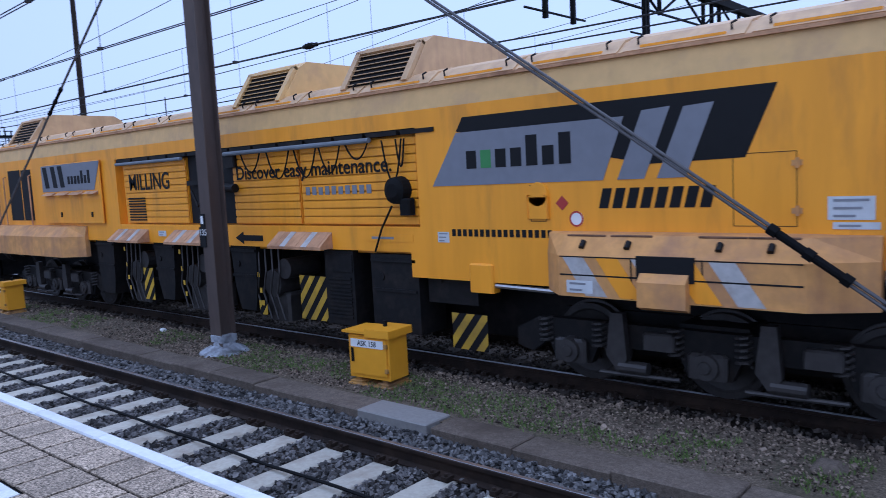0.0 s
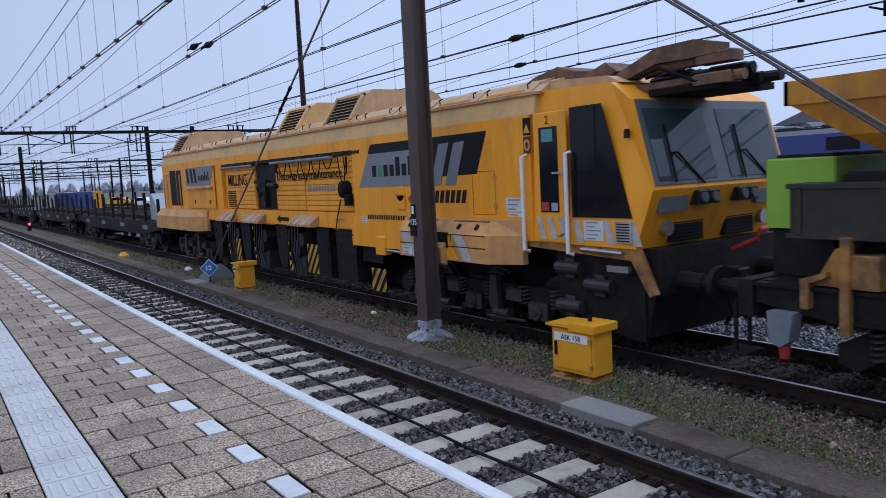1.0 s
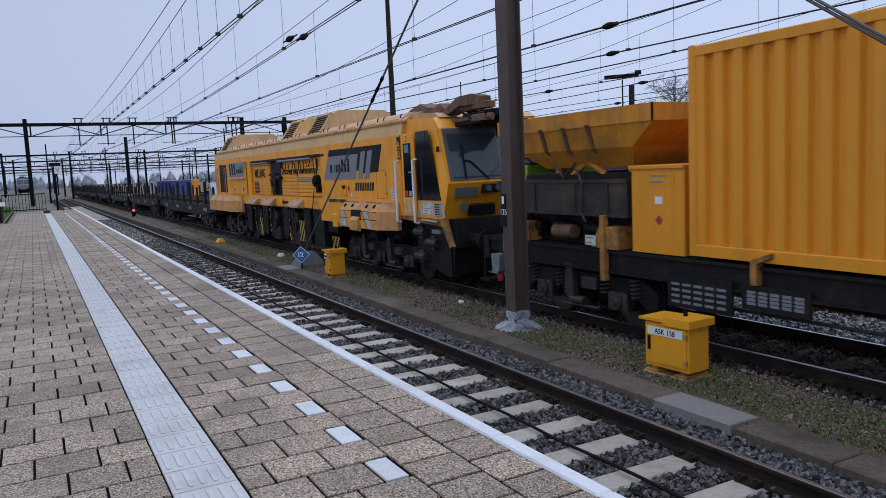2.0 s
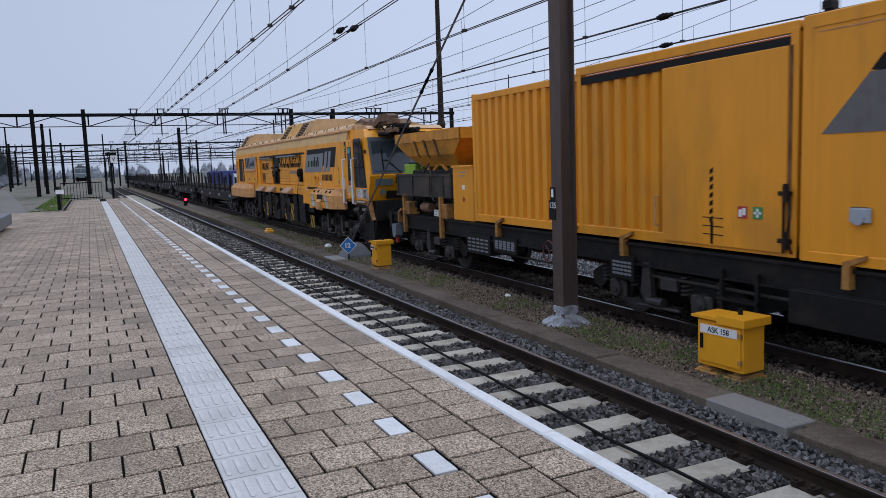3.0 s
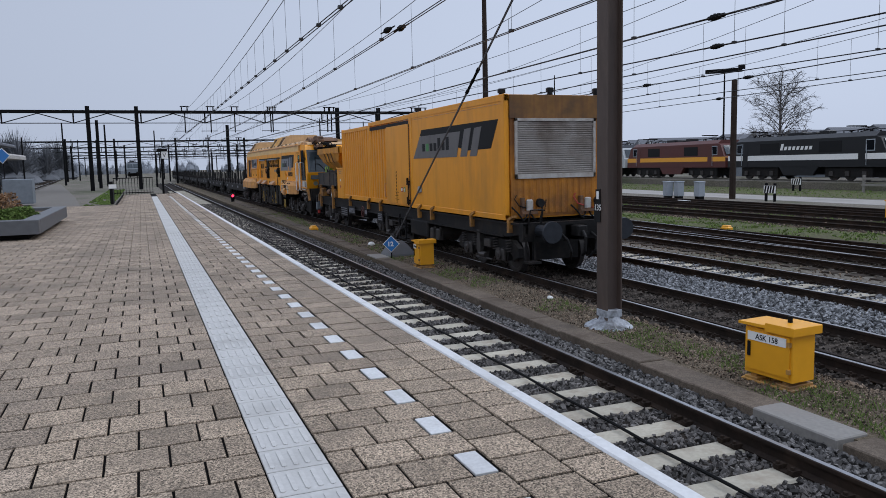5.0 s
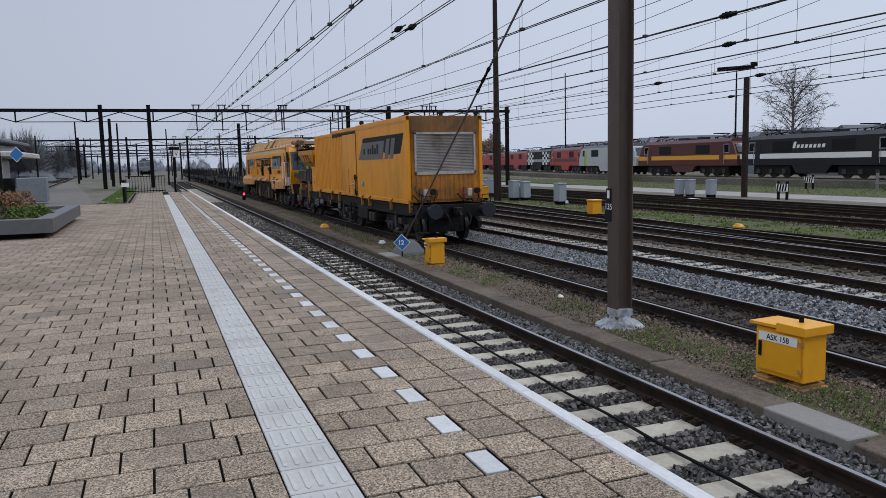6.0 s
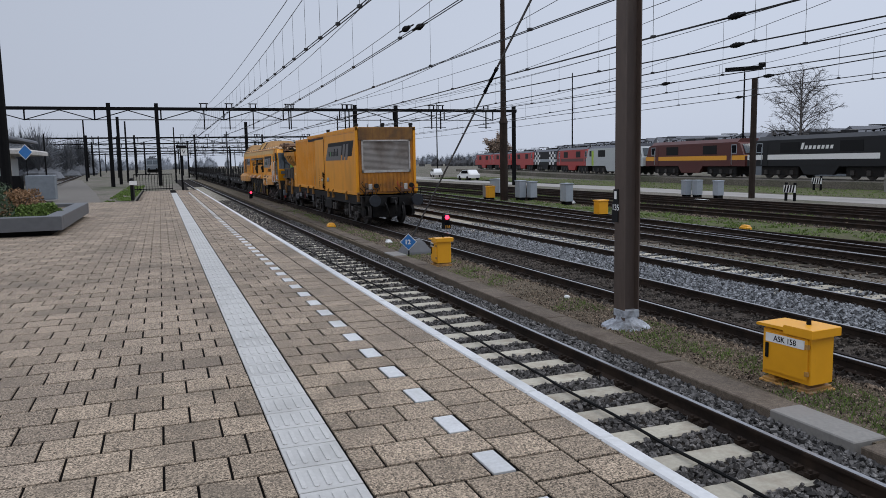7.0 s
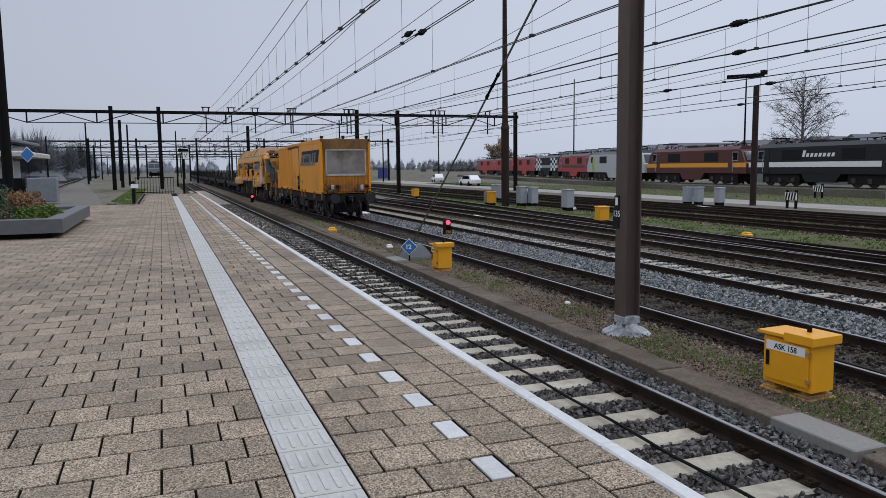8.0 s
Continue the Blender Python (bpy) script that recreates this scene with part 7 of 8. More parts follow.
for x, y, h in ((-128, -16, 8), (-140, -6.5, 8), (-165, -11, 9), (-160, 30, 9), (-140, 40, 11), (-180, 48, 12), (-220, -24, 9), (-120, 70, 18), (-150, 55, 15), (-95, -3.4, 8), (-110, -9, 9), (-130, 2.5, 9), (-170, 14, 10), (-115, 26, 10), (-190, -14, 10), (-210, 30, 10)):
    yard_mast(x, y, h, 0.14, 0.09, "thin dark mast in the hazy yard")

# ---- yard cabinets ----
def cabinet(x, y, w, h, material, label):
    root = thing("trackside_cabinet", label, "cabinet", (x, y, RAIL - 0.2), group="trackside cabinets")
    bm = shape()
    box(bm, -w / 2, w / 2, -0.25, 0.25, 0.22, h, 0.02)
    body = part("body", bm, material, root)
    bm = shape()
    box(bm, -w / 2 - 0.03, w / 2 + 0.03, -0.28, 0.28, h, h + 0.06, 0.02)
    part("roof", bm, material, root)
    for k in (-1, 1):
        bm = shape()
        box(bm, k * w * 0.35 - 0.04, k * w * 0.35 + 0.04, -0.2, 0.2, 0, 0.22)
        part("leg", bm, M_MAST, root)
    bm = shape()
    box(bm, -w / 2 + 0.04, w / 2 - 0.04, -0.262, -0.25, 0.28, h - 0.06, 0.004)
    part("door", bm, material, body)


for x, y, w, h in ((-41.4, 32.9, 0.46, 1.15), (-40.8, 33.3, 0.46, 1.15), (-39.5, 33.9, 0.5, 1.12), (-46.0, 22.9, 0.7, 1.3), (-45.5, 23.5, 0.6, 1.25), (-39.8, 22.9, 0.7, 1.25), (-54, 25, 1.0, 1.25), (-55.2, 25.2, 1.0, 1.2)):
    cabinet(x, y, w, h, M_CABINET, "grey metal trackside cabinet on short legs")
cabinet(-47.9, 21.3, 0.6, 1.05, M_SLAB, "weathered grey concrete trackside cabinet")
cabinet(-47.2, 21.2, 0.5, 0.95, M_BOX, "yellow trackside cabinet beside a light mast")
cabinet(-29.7, 18.9, 0.46, 0.8, M_BOX, "plain yellow trackside cabinet in the grass")
cabinet(-20.8, 27.55, 0.62, 0.85, M_BOX, "plain yellow trackside cabinet beside sidings")
cabinet(-62, 20.6, 0.6, 0.8, M_BOX, "plain yellow trackside cabinet beside sidings")


def barrier_board(x, y, label):
    root = thing("barrier_board", label, "barrier", (x, y, RAIL - 0.2), group="barrier boards")
    for k in (-0.33, 0.33):
        bm = shape()
        box(bm, k - 0.06, k + 0.06, -0.06, 0.06, 0, 1.1)
        part("post", bm, M_MAST, root)
    bm = shape()
    box(bm, -0.45, 0.45, -0.09, -0.06, 0.5, 0.95)
    b = part("board", bm, M_WHITE, root)
    for k in range(4):
        bm = shape()
        prism(bm, [(-0.43 + 0.21 * k, 0.51), (-0.31 + 0.21 * k, 0.51), (-0.22 + 0.21 * k, 0.94), (-0.34 + 0.21 * k, 0.94)], "y", -0.096, -0.09)
        part("stripe", bm, M_BLACK, b)


barrier_board(-34.9, 35.3, "striped end-of-track barrier board")
barrier_board(-43.9, 47.0, "striped barrier board before the locomotives")
fence = thing("post_fence", "weathered wooden post and rail fence", "fence", (-38.5, 47.5, RAIL - 0.2))
for k in range(9):
    bm = shape()
    box(bm, k * 2.0 - 0.07, k * 2.0 + 0.07, -0.07, 0.07, 0, 1.25)
    part("post", bm, M_SLAB, fence)
for z in (0.55, 1.0):
    bm = shape()
    box(bm, -0.1, 16.2, -0.12, -0.07, z - 0.07, z + 0.07)
    part("rail", bm, M_SLAB, fence)


# ---- stored locomotives ----
def locomotive(x, y, yaw, body, band, label, roof=M_SLATE, grille=M_BLACK, front=None, long=17.6, z=RAIL + 0.38):
    root = thing("locomotive", label, "locomotive", (x, y, z, 0, 0, yaw), group="stored locomotives")
    h, w = long / 2, 1.45
    bm = shape()
    prism(bm, [(-h, 1.15), (h, 1.15), (h, 2.1), (h - 0.25, 2.3), (h - 0.75, 3.35), (h - 1.2, 3.5), (-h + 1.2, 3.5), (-h + 0.75, 3.35), (-h + 0.25, 2.3), (-h, 2.1)], "y", -w, w)
    shell = part("body", bm, body, root)
    bm = shape()
    prism(bm, [(-w, 3.48), (w, 3.48), (w - 0.45, 3.85), (-w + 0.45, 3.85)], "x", -h + 1.2, h - 1.2)
    part("roof", bm, roof, root)
    bm = shape()
    box(bm, -h + 0.02, h - 0.02, -w - 0.012, w + 0.012, 1.75, 2.2)
    part("band", bm, band, root)
    for s in (-1, 1):
        for u0, u1, z0, z1, m in ((-h + 1.3, -h + 2.0, 2.45, 3.2, M_GLASS_DARK), (h - 2.0, h - 1.3, 2.45, 3.2, M_GLASS_DARK), (-4.5, -2.2, 2.35, 3.25, grille), (2.2, 4.5, 2.35, 3.25, grille)):
            if m is M_GLASS_DARK:
                bm = shape()
                box(bm, u0 - 0.07, u1 + 0.07, min(s * w, s * (w + 0.008)), max(s * w, s * (w + 0.008)), z0 - 0.07, z1 + 0.07)
                part("window_frame", bm, M_CABINET, root)
            bm = shape()
            box(bm, u0, u1, min(s * w, s * (w + 0.015)), max(s * w, s * (w + 0.015)), z0, z1)
            part("side_window" if m is M_GLASS_DARK else "side_grille", bm, m, root)
        for u in (-h + 2.4, h - 2.4):
            bm = shape()
            box(bm, u - 0.32, u + 0.32, min(s * w, s * (w + 0.02)), max(s * w, s * (w + 0.02)), 1.2, 3.2)
            part("cab_door", bm, front or body, root)
        bm = shape()
        prism(bm, [(-2.2, 1.2), (2.2, 1.2), (1.6, 0.45), (-1.6, 0.45)], "y", min(s * w, s * (w - 0.3)), max(s * w, s * (w - 0.3)))
        part("tank", bm, M_LOCO_BLACK if body is M_LOCO_BLACK else body, root)
    for s in (-1, 1):
        for y0, y1 in ((-1.2, -0.1), (0.1, 1.2)):
            bm = shape()
            prism(bm, [(s * (h - 0.22), 2.4), (s * (h - 0.19), 2.42), (s * (h - 0.68), 3.3), (s * (h - 0.72), 3.28)], "y", y0, y1)
            part("windscreen", bm, M_SCREEN, root)
        for yb in (-0.87, 0.87):
            bm = shape()
            rod(bm, (s * h, yb, 1.25), (s * (h + 0.5), yb, 1.25), 0.1, 0.1, 10)
            rod(bm, (s * (h + 0.5), yb, 1.25), (s * (h + 0.56), yb, 1.25), 0.23, 0.22, 14)
            part("buffer", bm, M_FRAME, root)
        # folded pantograph
        bm = shape()
        u = s * (h - 3.4)
        for yy in (-0.6, 0.6):
            tube(bm, [(u - 1.0, yy, 3.95), (u + 0.8, yy * 0.8, 4.2), (u - 0.8, yy * 0.7, 4.35)], 0.035, 5)
        box(bm, u - 1.1, u - 0.7, -0.85, 0.85, 4.33, 4.42)
        for a in (-0.9, 0.9):
            for yy in (-0.5, 0.5):
                rod(bm, (u + a, yy, 3.83), (u + a, yy, 4.0), 0.08, 0.06, 8)
        part("pantograph", bm, M_MAST, root)
    for uc in (-h + 3.9, h - 3.9):
        bm = shape()
        box(bm, uc - 2.3, uc + 2.3, -1.18, 1.18, 0.34, 1.15, 0.06)
        bg = part("bogie", bm, M_FRAME, root)
        for a in (-1.6, 0.0, 1.6):
            bm = shape()
            for s in (-1, 1):
                rod(bm, (uc + a, s * 0.75, 0.62), (uc + a, s * 0.9, 0.62), 0.57, 0.57, 18)
                box(bm, uc + a - 0.2, uc + a + 0.2, s * 1.2 - 0.08, s * 1.2 + 0.08, 0.42, 0.82, 0.03)
            rod(bm, (uc + a, -1.25, 0.62), (uc + a, 1.25, 0.62), 0.08, 0.08, 8)
            part("wheelset", bm, M_WHEEL, bg)
    # cable runs and housings along the roof
    bm = shape()
    rod(bm, (-h + 1.8, 0.55, 4.08), (h - 1.8, 0.55, 4.08), 0.03, 0.03, 5)
    for k in range(11):
        u = -h + 1.9 + k * (2 * h - 3.8) / 10
        rod(bm, (u, 0.55, 3.8), (u, 0.55, 4.08), 0.05, 0.04, 6)
    part("roof_cable", bm, M_MAST, root)
    for u0, u1, top in ((-1.9, -0.3, 4.12), (0.0, 1.2, 4.02), (1.5, 2.3, 4.15)):
        bm = shape()
        box(bm, u0, u1, -0.8, 0.3, 3.8, top, 0.05)
        part("roof_housing", bm, M_LOCO_BLACK, root)
    for s in (-1, 1):
        bm = shape()
        rod(bm, (s * (h - 1.95), -w - 0.05, 1.3), (s * (h - 1.95), -w - 0.05, 2.9), 0.025, 0.025, 6)
        part("handrail", bm, M_CABINET, root)
        for yl in (-0.95, 0.95):
            bm = shape()
            rod(bm, (s * (h - 0.02), yl, 1.62), (s * (h + 0.06), yl, 1.62), 0.11, 0.1, 12)
            part("headlight", bm, M_CABINET, root)
    return root


bm = shape()
prism(bm, [(10, 49.5), (-60, 50), (-95, 54.5), (-190, 75), (-190, 90), (-90, 66), (-60, 60), (10, 58)], "z", -1.5, RAIL + 0.375)
tagged(part("loco_bank", bm, M_GROUND), "low gravel bank under the stored locomotives", "bank", kind="structure")
black = locomotive(-48.6, 53.6, -3, M_LOCO_BLACK, M_WHITE, "black electric locomotive with a broad white band", roof=M_LOCO_BLACK)
word_blocks("mark_block", black, -1.452, -2.1, 1.6, 2.62, 0.55, (1.0, 0.55, 0.55, 0.55, 0.55, 0.55, 0.55, 0.55), (M_WHITE,) * 8, lean=0.3, gap=0.35)
locomotive(-66.6, 54.8, -4, M_MAROON, M_ORANGE, "maroon electric locomotive with an orange band", roof=M_MAROON)
M_LIGHT = mat("pale_grey_loco_paint", (0.42, 0.44, 0.44), 0.5, vary=0.08, bump=0.0)
M_LIMELOCO = mat("lime_cab_paint", (0.35, 0.50, 0.04), 0.5, vary=0.06, bump=0.0)
locomotive(-84.2, 56.6, -9, M_LIGHT, M_LIGHT, "pale grey electric locomotive with lime green cab doors", front=M_LIMELOCO)
locomotive(-101.6, 60.8, -14, M_RED, M_MAROON, "red and black electric locomotive", grille=M_BLACK)
cheq = locomotive(-118.4, 65.2, -14, M_BLACK, M_CABINET, "black and white chequered electric locomotive")
for i in range(14):
    for j in range(5):
        if (i + j) % 2 == 0 and not 4 <= i <= 9:
            plate("check", cheq, [(-7.6 + i * 1.05, 1.25 + j * 0.44), (-6.55 + i * 1.05, 1.25 + j * 0.44), (-6.55 + i * 1.05, 1.69 + j * 0.44), (-7.6 + i * 1.05, 1.69 + j * 0.44)], -1.475, M_WHITE)
for x, y, a in ((-135.4, 69.3, -13), (-152.6, 72.6, -11), (-169.8, 75.8, -10)):
    locomotive(x, y, a, M_RED, M_RED, "plain red electric locomotive with grey roof")
locomotive(-29.5, 53.0, -1, M_NAVY, M_SLAB, "blue and cream electric locomotive with a grey roof", roof=M_SLATE)

# ---- buildings and trees behind ----
def depot(x, y, yaw, bays, bay, deep, eaves, label, glazing=None):
    """A works hall with a row of saw-tooth gables over a long front."""
    root = thing("depot_hall", label, "building", (x, y, RAIL - 0.3, 0, 0, yaw), group="depot halls")
    L = bays * bay
    bm = shape()
    box(bm, 0, L, 0, deep, 0, eaves)
    part("wall", bm, M_PANTO, root)
    for k in range(bays):
        bm = shape()
        prism(bm, [(k * bay, eaves), ((k + 1) * bay, eaves), ((k + 0.62) * bay, eaves + bay * 0.3)], "y", -0.3, deep + 0.3)
        r = part("roof", bm, M_SLATE, root, "slate-grey saw-tooth roof")
        bm = shape()
        prism(bm, [((k + 0.68) * bay, eaves + 0.15), ((k + 0.96) * bay, eaves + 0.12), ((k + 0.66) * bay, eaves + bay * 0.24)], "y", -0.36, -0.3)
        part("gable_glazing", bm, glazing or M_LIGHT, r)
        for j in range(2):
            bm = shape()
            box(bm, (k + 0.15 + 0.4 * j) * bay, (k + 0.42 + 0.4 * j) * bay, -0.06, 0.0, 1.5, eaves - 0.6)
            part("window", bm, M_GLASS_DARK, root)


depot(-285, 158, -14, 16, 7.5, 40, 6.2, "long low depot hall with pale saw-tooth gables")
depot(-92, 80, -4, 9, 6.5, 30, 4.2, "dark slate-roofed depot hall behind locomotives", M_PANTO)
hall = thing("grey_hall", "large plain grey shed with a shallow roof", "building", (-52, 88, RAIL - 0.3))
bm = shape()
box(bm, 0, 60, 0, 40, 0, 6.5)
part("wall", bm, M_CABINET, hall)
bm = shape()
prism(bm, [(-1, 6.5), (61, 6.5), (54, 9.4), (10, 10.5)], "y", -1, 41)
part("roof", bm, M_SLATE, hall)
for k in range(8):
    bm = shape()
    box(bm, 3 + k * 7, 7 + k * 7, -0.08, 0, 1.0, 4.5)
    part("gate", bm, M_SLATE, hall)

pav = thing("station_pavilion", "white station pavilion with rounded flat canopies", "building", (-74, -11.0, -0.3))
bm = shape()
box(bm, -6, 5, -12, -1.2, 0, 3.25, 0.3)
part("wall", bm, M_LIGHT, pav)
for z, o, thick, m, lab in ((3.2, 0.9, 0.42, M_DIRTYWHITE, "white rounded canopy slab"), (4.35, 0.2, 0.26, M_SLATE, "thin grey roof slab")):
    bm = shape()
    box(bm, -7 - o, 6 + o, -14, 0.2 + o, z, z + thick, 0.12)
    part("canopy", bm, m, pav, lab)
bm = shape()
box(bm, -6, 5, -12, -0.6, 3.6, 4.36)
part("clerestory", bm, M_GLASS_DARK, pav)
for k in range(4):
    bm = shape()
    box(bm, 5.0, 5.06, -11 + k * 2.4, -9.2 + k * 2.4, 0.3, 2.4)
    part("window", bm, M_GLASS_DARK, pav)
for yy in (0.0, -2.0):
    bm = shape()
    rod(bm, (5.8, yy, 0), (5.8, yy, 3.25), 0.1, 0.1, 10)
    part("column", bm, M_DIRTYWHITE, pav)


def bare_tree(at, high, seed, label, bark=M_BARK, leaves=None, spread=0.55):
    """A tapered trunk with limbs that fork down to fine twigs."""
    rng = random.Random(seed)
    root = thing("tree", label, "tree", at, group="bare trees")
    trunk, twigs = shape(), shape()
    tips = []

    def grow(p, d, length, r, level):
        steps = 3
        for _ in range(steps):
            q = p + d * (length / steps)
            r2 = r * 0.8
            rod(trunk if level < 2 else twigs, p, q, r, r2, 6 if level < 2 else 3)
            p, r = q, r2
            bend = 0.03 if level == 0 else 0.11
            d = (d + Vector((rng.gauss(0, bend), rng.gauss(0, bend), rng.gauss(0.05, 0.05)))).normalized()
            if level < 4:
                for _ in range(2 if level else 3):
                    side = Vector((rng.gauss(0, 1), rng.gauss(0, 1), 0.0)).normalized()
                    grow(p, (d * 0.75 + side * spread * (1.2 if level else 1.0)).normalized(), length * rng.uniform(0.42, 0.62), max(r * 0.5, 0.028), level + 1)
        if level < 4:
            grow(p, d, length * 0.6, r * 0.8, level + 1)
        else:
            tips.append(p)

    grow(Vector((0, 0, 0)), Vector((0, 0, 1)), high * 0.5, high * 0.018, 0)
    part("trunk", trunk, bark, root)
    tagged(part("branchwork", twigs, bark, root), kind="stuff")
    if leaves:
        bm = shape()
        for p in tips:
            for _ in range(2):
                c = p + Vector((rng.gauss(0, 0.25), rng.gauss(0, 0.25), rng.gauss(0, 0.25)))
                a, b = Vector((rng.gauss(0, 1), rng.gauss(0, 1), rng.gauss(0, 1))).normalized() * 0.22, Vector((rng.gauss(0, 1), rng.gauss(0, 1), rng.gauss(0, 1))).normalized() * 0.22
                bm.faces.new([bm.verts.new(c + a), bm.verts.new(c + b), bm.verts.new(c - a), bm.verts.new(c - b)])
        tagged(part("crown", bm, leaves, root), kind="stuff")



def birch(at, high, wide, seed, label):
    """A round-crowned bare birch: arching limbs, side branches, and fans of hanging twigs."""
    rng = random.Random(seed)
    root = thing("tree", label, "tree", at, group="bare trees")
    trunk, limbs, twigs = shape(), shape(), shape()
    rod(trunk, (0, 0, 0), (0.1, 0, high * 0.45), 0.24, 0.16, 8)
    rod(trunk, (0.1, 0, high * 0.45), (0, 0.1, high * 0.93), 0.16, 0.03, 6)
    for k in range(40):
        a = k * 2.4 + rng.gauss(0, 0.25)
        up = 0.16 + 0.66 * k / 40
        foot = Vector((0.05, 0.05, high * up))
        reach = wide * math.sqrt(max(0.04, 1 - ((up - 0.28) / 0.62) ** 2)) * rng.uniform(0.7, 1.0)
        end = foot + Vector((math.cos(a) * reach, math.sin(a) * reach, high * rng.uniform(0.10, 0.24)))
        end.z = min(end.z, high * 0.97)
        crook = foot.lerp(end, 0.45) + Vector((0, 0, high * 0.035))
        line = [(foot.lerp(crook, t)).lerp(crook.lerp(end, t), t) for t in (0, 0.2, 0.4, 0.6, 0.8, 1.0)]
        for i, (p, q) in enumerate(zip(line, line[1:])):
            rod(limbs, p, q, 0.055 - 0.008 * i, 0.047 - 0.008 * i, 4)
            for _ in range(3 if i else 1):
                side = (end - foot).normalized() * 0.6 + Vector((rng.gauss(0, 0.6), rng.gauss(0, 0.6), rng.gauss(0.25, 0.4)))
                m = q + side.normalized() * rng.uniform(0.5, 1.2)
                rod(twigs, q, m, 0.03, 0.02, 3)
                for _ in range(5):
                    tip = m + (side.normalized() * 0.6 + Vector((rng.gauss(0, 0.5), rng.gauss(0, 0.5), rng.gauss(-0.3, 0.4)))) * rng.uniform(0.4, 0.9)
                    rod(twigs, m, tip, 0.019, 0.012, 3)
    part("trunk", trunk, M_BIRCH, root)
    tagged(part("limb_work", limbs, M_BIRCH, root), kind="stuff")
    tagged(part("branchwork", twigs, M_BIRCH, root), kind="stuff")


birch((-72.3, 74.2, RAIL - 0.2), 13.0, 3.9, 3, "bare winter birch with fine grey twigs")
# russet leaf colour, paled to paint in the haze of distance
M_RUSSET = mat("haze_paled_russet_leaf", (0.30, 0.225, 0.17), 0.9, vary=0.3, bump=0.0, island=0.4)
bare_tree((-190, 88, RAIL - 0.2), 9.5, 7, "russet autumn tree behind the sidings", leaves=M_RUSSET, spread=0.7)


def treeline(name, x0, y0, x1, y1, high, material, label, seed, solid=0.62, count=120):
    """A far wood: hundreds of uneven crowns, side by side."""
    rng = random.Random(seed)
    bm = shape()
    n = int(math.hypot(x1 - x0, y1 - y0) / (high * 0.17))
    for k in range(n):
        t = (k + rng.random()) / n
        h = high * rng.uniform(0.55, 1.05) * (0.8 + 0.25 * noise.noise((t * 9, seed, 0)))
        c = Vector((x0 + (x1 - x0) * t + rng.gauss(0, 4), y0 + (y1 - y0) * t + rng.gauss(0, 4), -1.1))
        r = h * rng.uniform(0.3, 0.42)
        # bare branchwork: many thin slivers fanning up and out of the crown's heart
        for _ in range(count):
            a, e = rng.uniform(0, math.tau), rng.uniform(0.15, 1.4)
            out = Vector((math.cos(a) * math.cos(e), math.sin(a) * math.cos(e), math.sin(e)))
            p = c + Vector((0, 0, h * rng.uniform(0.3 * solid / 0.62, 0.55))) + out * r * rng.uniform(0.0, 0.5)
            q = p + Vector((out.x * r, out.y * r, out.z * h * 0.45)) * rng.uniform(0.4, 0.95)
            w = Vector((-out.y, out.x, 0.2)).normalized() * h * rng.uniform(0.005, 0.012)
            bm.faces.new([bm.verts.new(p - w), bm.verts.new(p + w), bm.verts.new(q)])
        h *= solid
        r *= 0.8
        rings = []
        for z, q in ((0, 0.8), (0.4, 1.0), (0.7, 0.8), (0.9, 0.45), (1.0, 0.1)):
            rings.append([bm.verts.new(c + Vector((math.cos(a * math.tau / 7) * r * q * rng.uniform(0.7, 1.2), math.sin(a * math.tau / 7) * r * q * rng.uniform(0.7, 1.2), z * h * rng.uniform(0.95, 1.05)))) for a in range(7)])
        loft(bm, rings)
    tagged(part(name, bm, material), label, "woods", kind="stuff")


# no mist volume: the woods' pale colours carry the haze
treeline("far_woods", -700, -260, -760, 420, 17, M_HAZE, "woods tinted blue-grey for haze on the horizon", 1)
treeline("far_woods", -760, 300, 200, 520, 16, M_HAZE, "woods tinted grey for haze beyond the depot", 2)
treeline("far_woods", -380, -36, -135, -25, 15, M_HAZE_MID, "bare winter wood tinted pale for haze beside the line", 3, 0.3, 420)
treeline("far_woods", -130, -30, -60, -70, 13, M_HAZE_MID, "bare winter wood tinted pale for haze behind the station", 5, 0.3, 420)
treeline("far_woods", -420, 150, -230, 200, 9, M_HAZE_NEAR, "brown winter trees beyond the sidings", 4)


def car(at, paint, label):
    root = thing("car", label, "car", at, group="parked cars")
    bm = shape()
    side = [(-1.85, 0.35), (1.85, 0.35), (1.9, 0.75), (1.2, 0.95), (0.6, 1.42), (-1.1, 1.48), (-1.75, 1.0), (-1.9, 0.8)]
    rows = [[bm.verts.new((u, y * (1.0 if z < 1.0 else 0.82), z)) for u, z in side] for y in (-0.82, 0.82)]
    loft(bm, rows)
    part("body", bm, paint, root)
    for s in (-1, 1):
        bm = shape()
        prism(bm, [(-1.35, 0.98), (0.95, 0.98), (0.5, 1.36), (-1.0, 1.40)], "y", min(s * 0.76, s * 0.80), max(s * 0.76, s * 0.80))
        part("side_window", bm, M_GLASS_DARK, root)
        for u in (-1.2, 1.2):
            bm = shape()
            rod(bm, (u, s * 0.70, 0.31), (u, s * 0.85, 0.31), 0.31, 0.31, 16)
            part("wheel", bm, M_RUBBER, root)


car((-99, 41, RAIL - 0.19, 0, 0, 185), M_WHITE, "small white car parked on the yard road")
car((-126, 46, RAIL - 0.19, 0, 0, 170), M_WHITE, "white car parked farther along the yard road")

# ---- the platform's far end ----
planter = thing("planter", "low grey planter on a recessed plinth with winter shrubs", "planter", (-25.0, -5.8, 0))
bm = shape()
box(bm, -3.5, 3.5, -3.3, 3.2, 0, 0.16)
part("plinth", bm, M_RUBBER, planter)
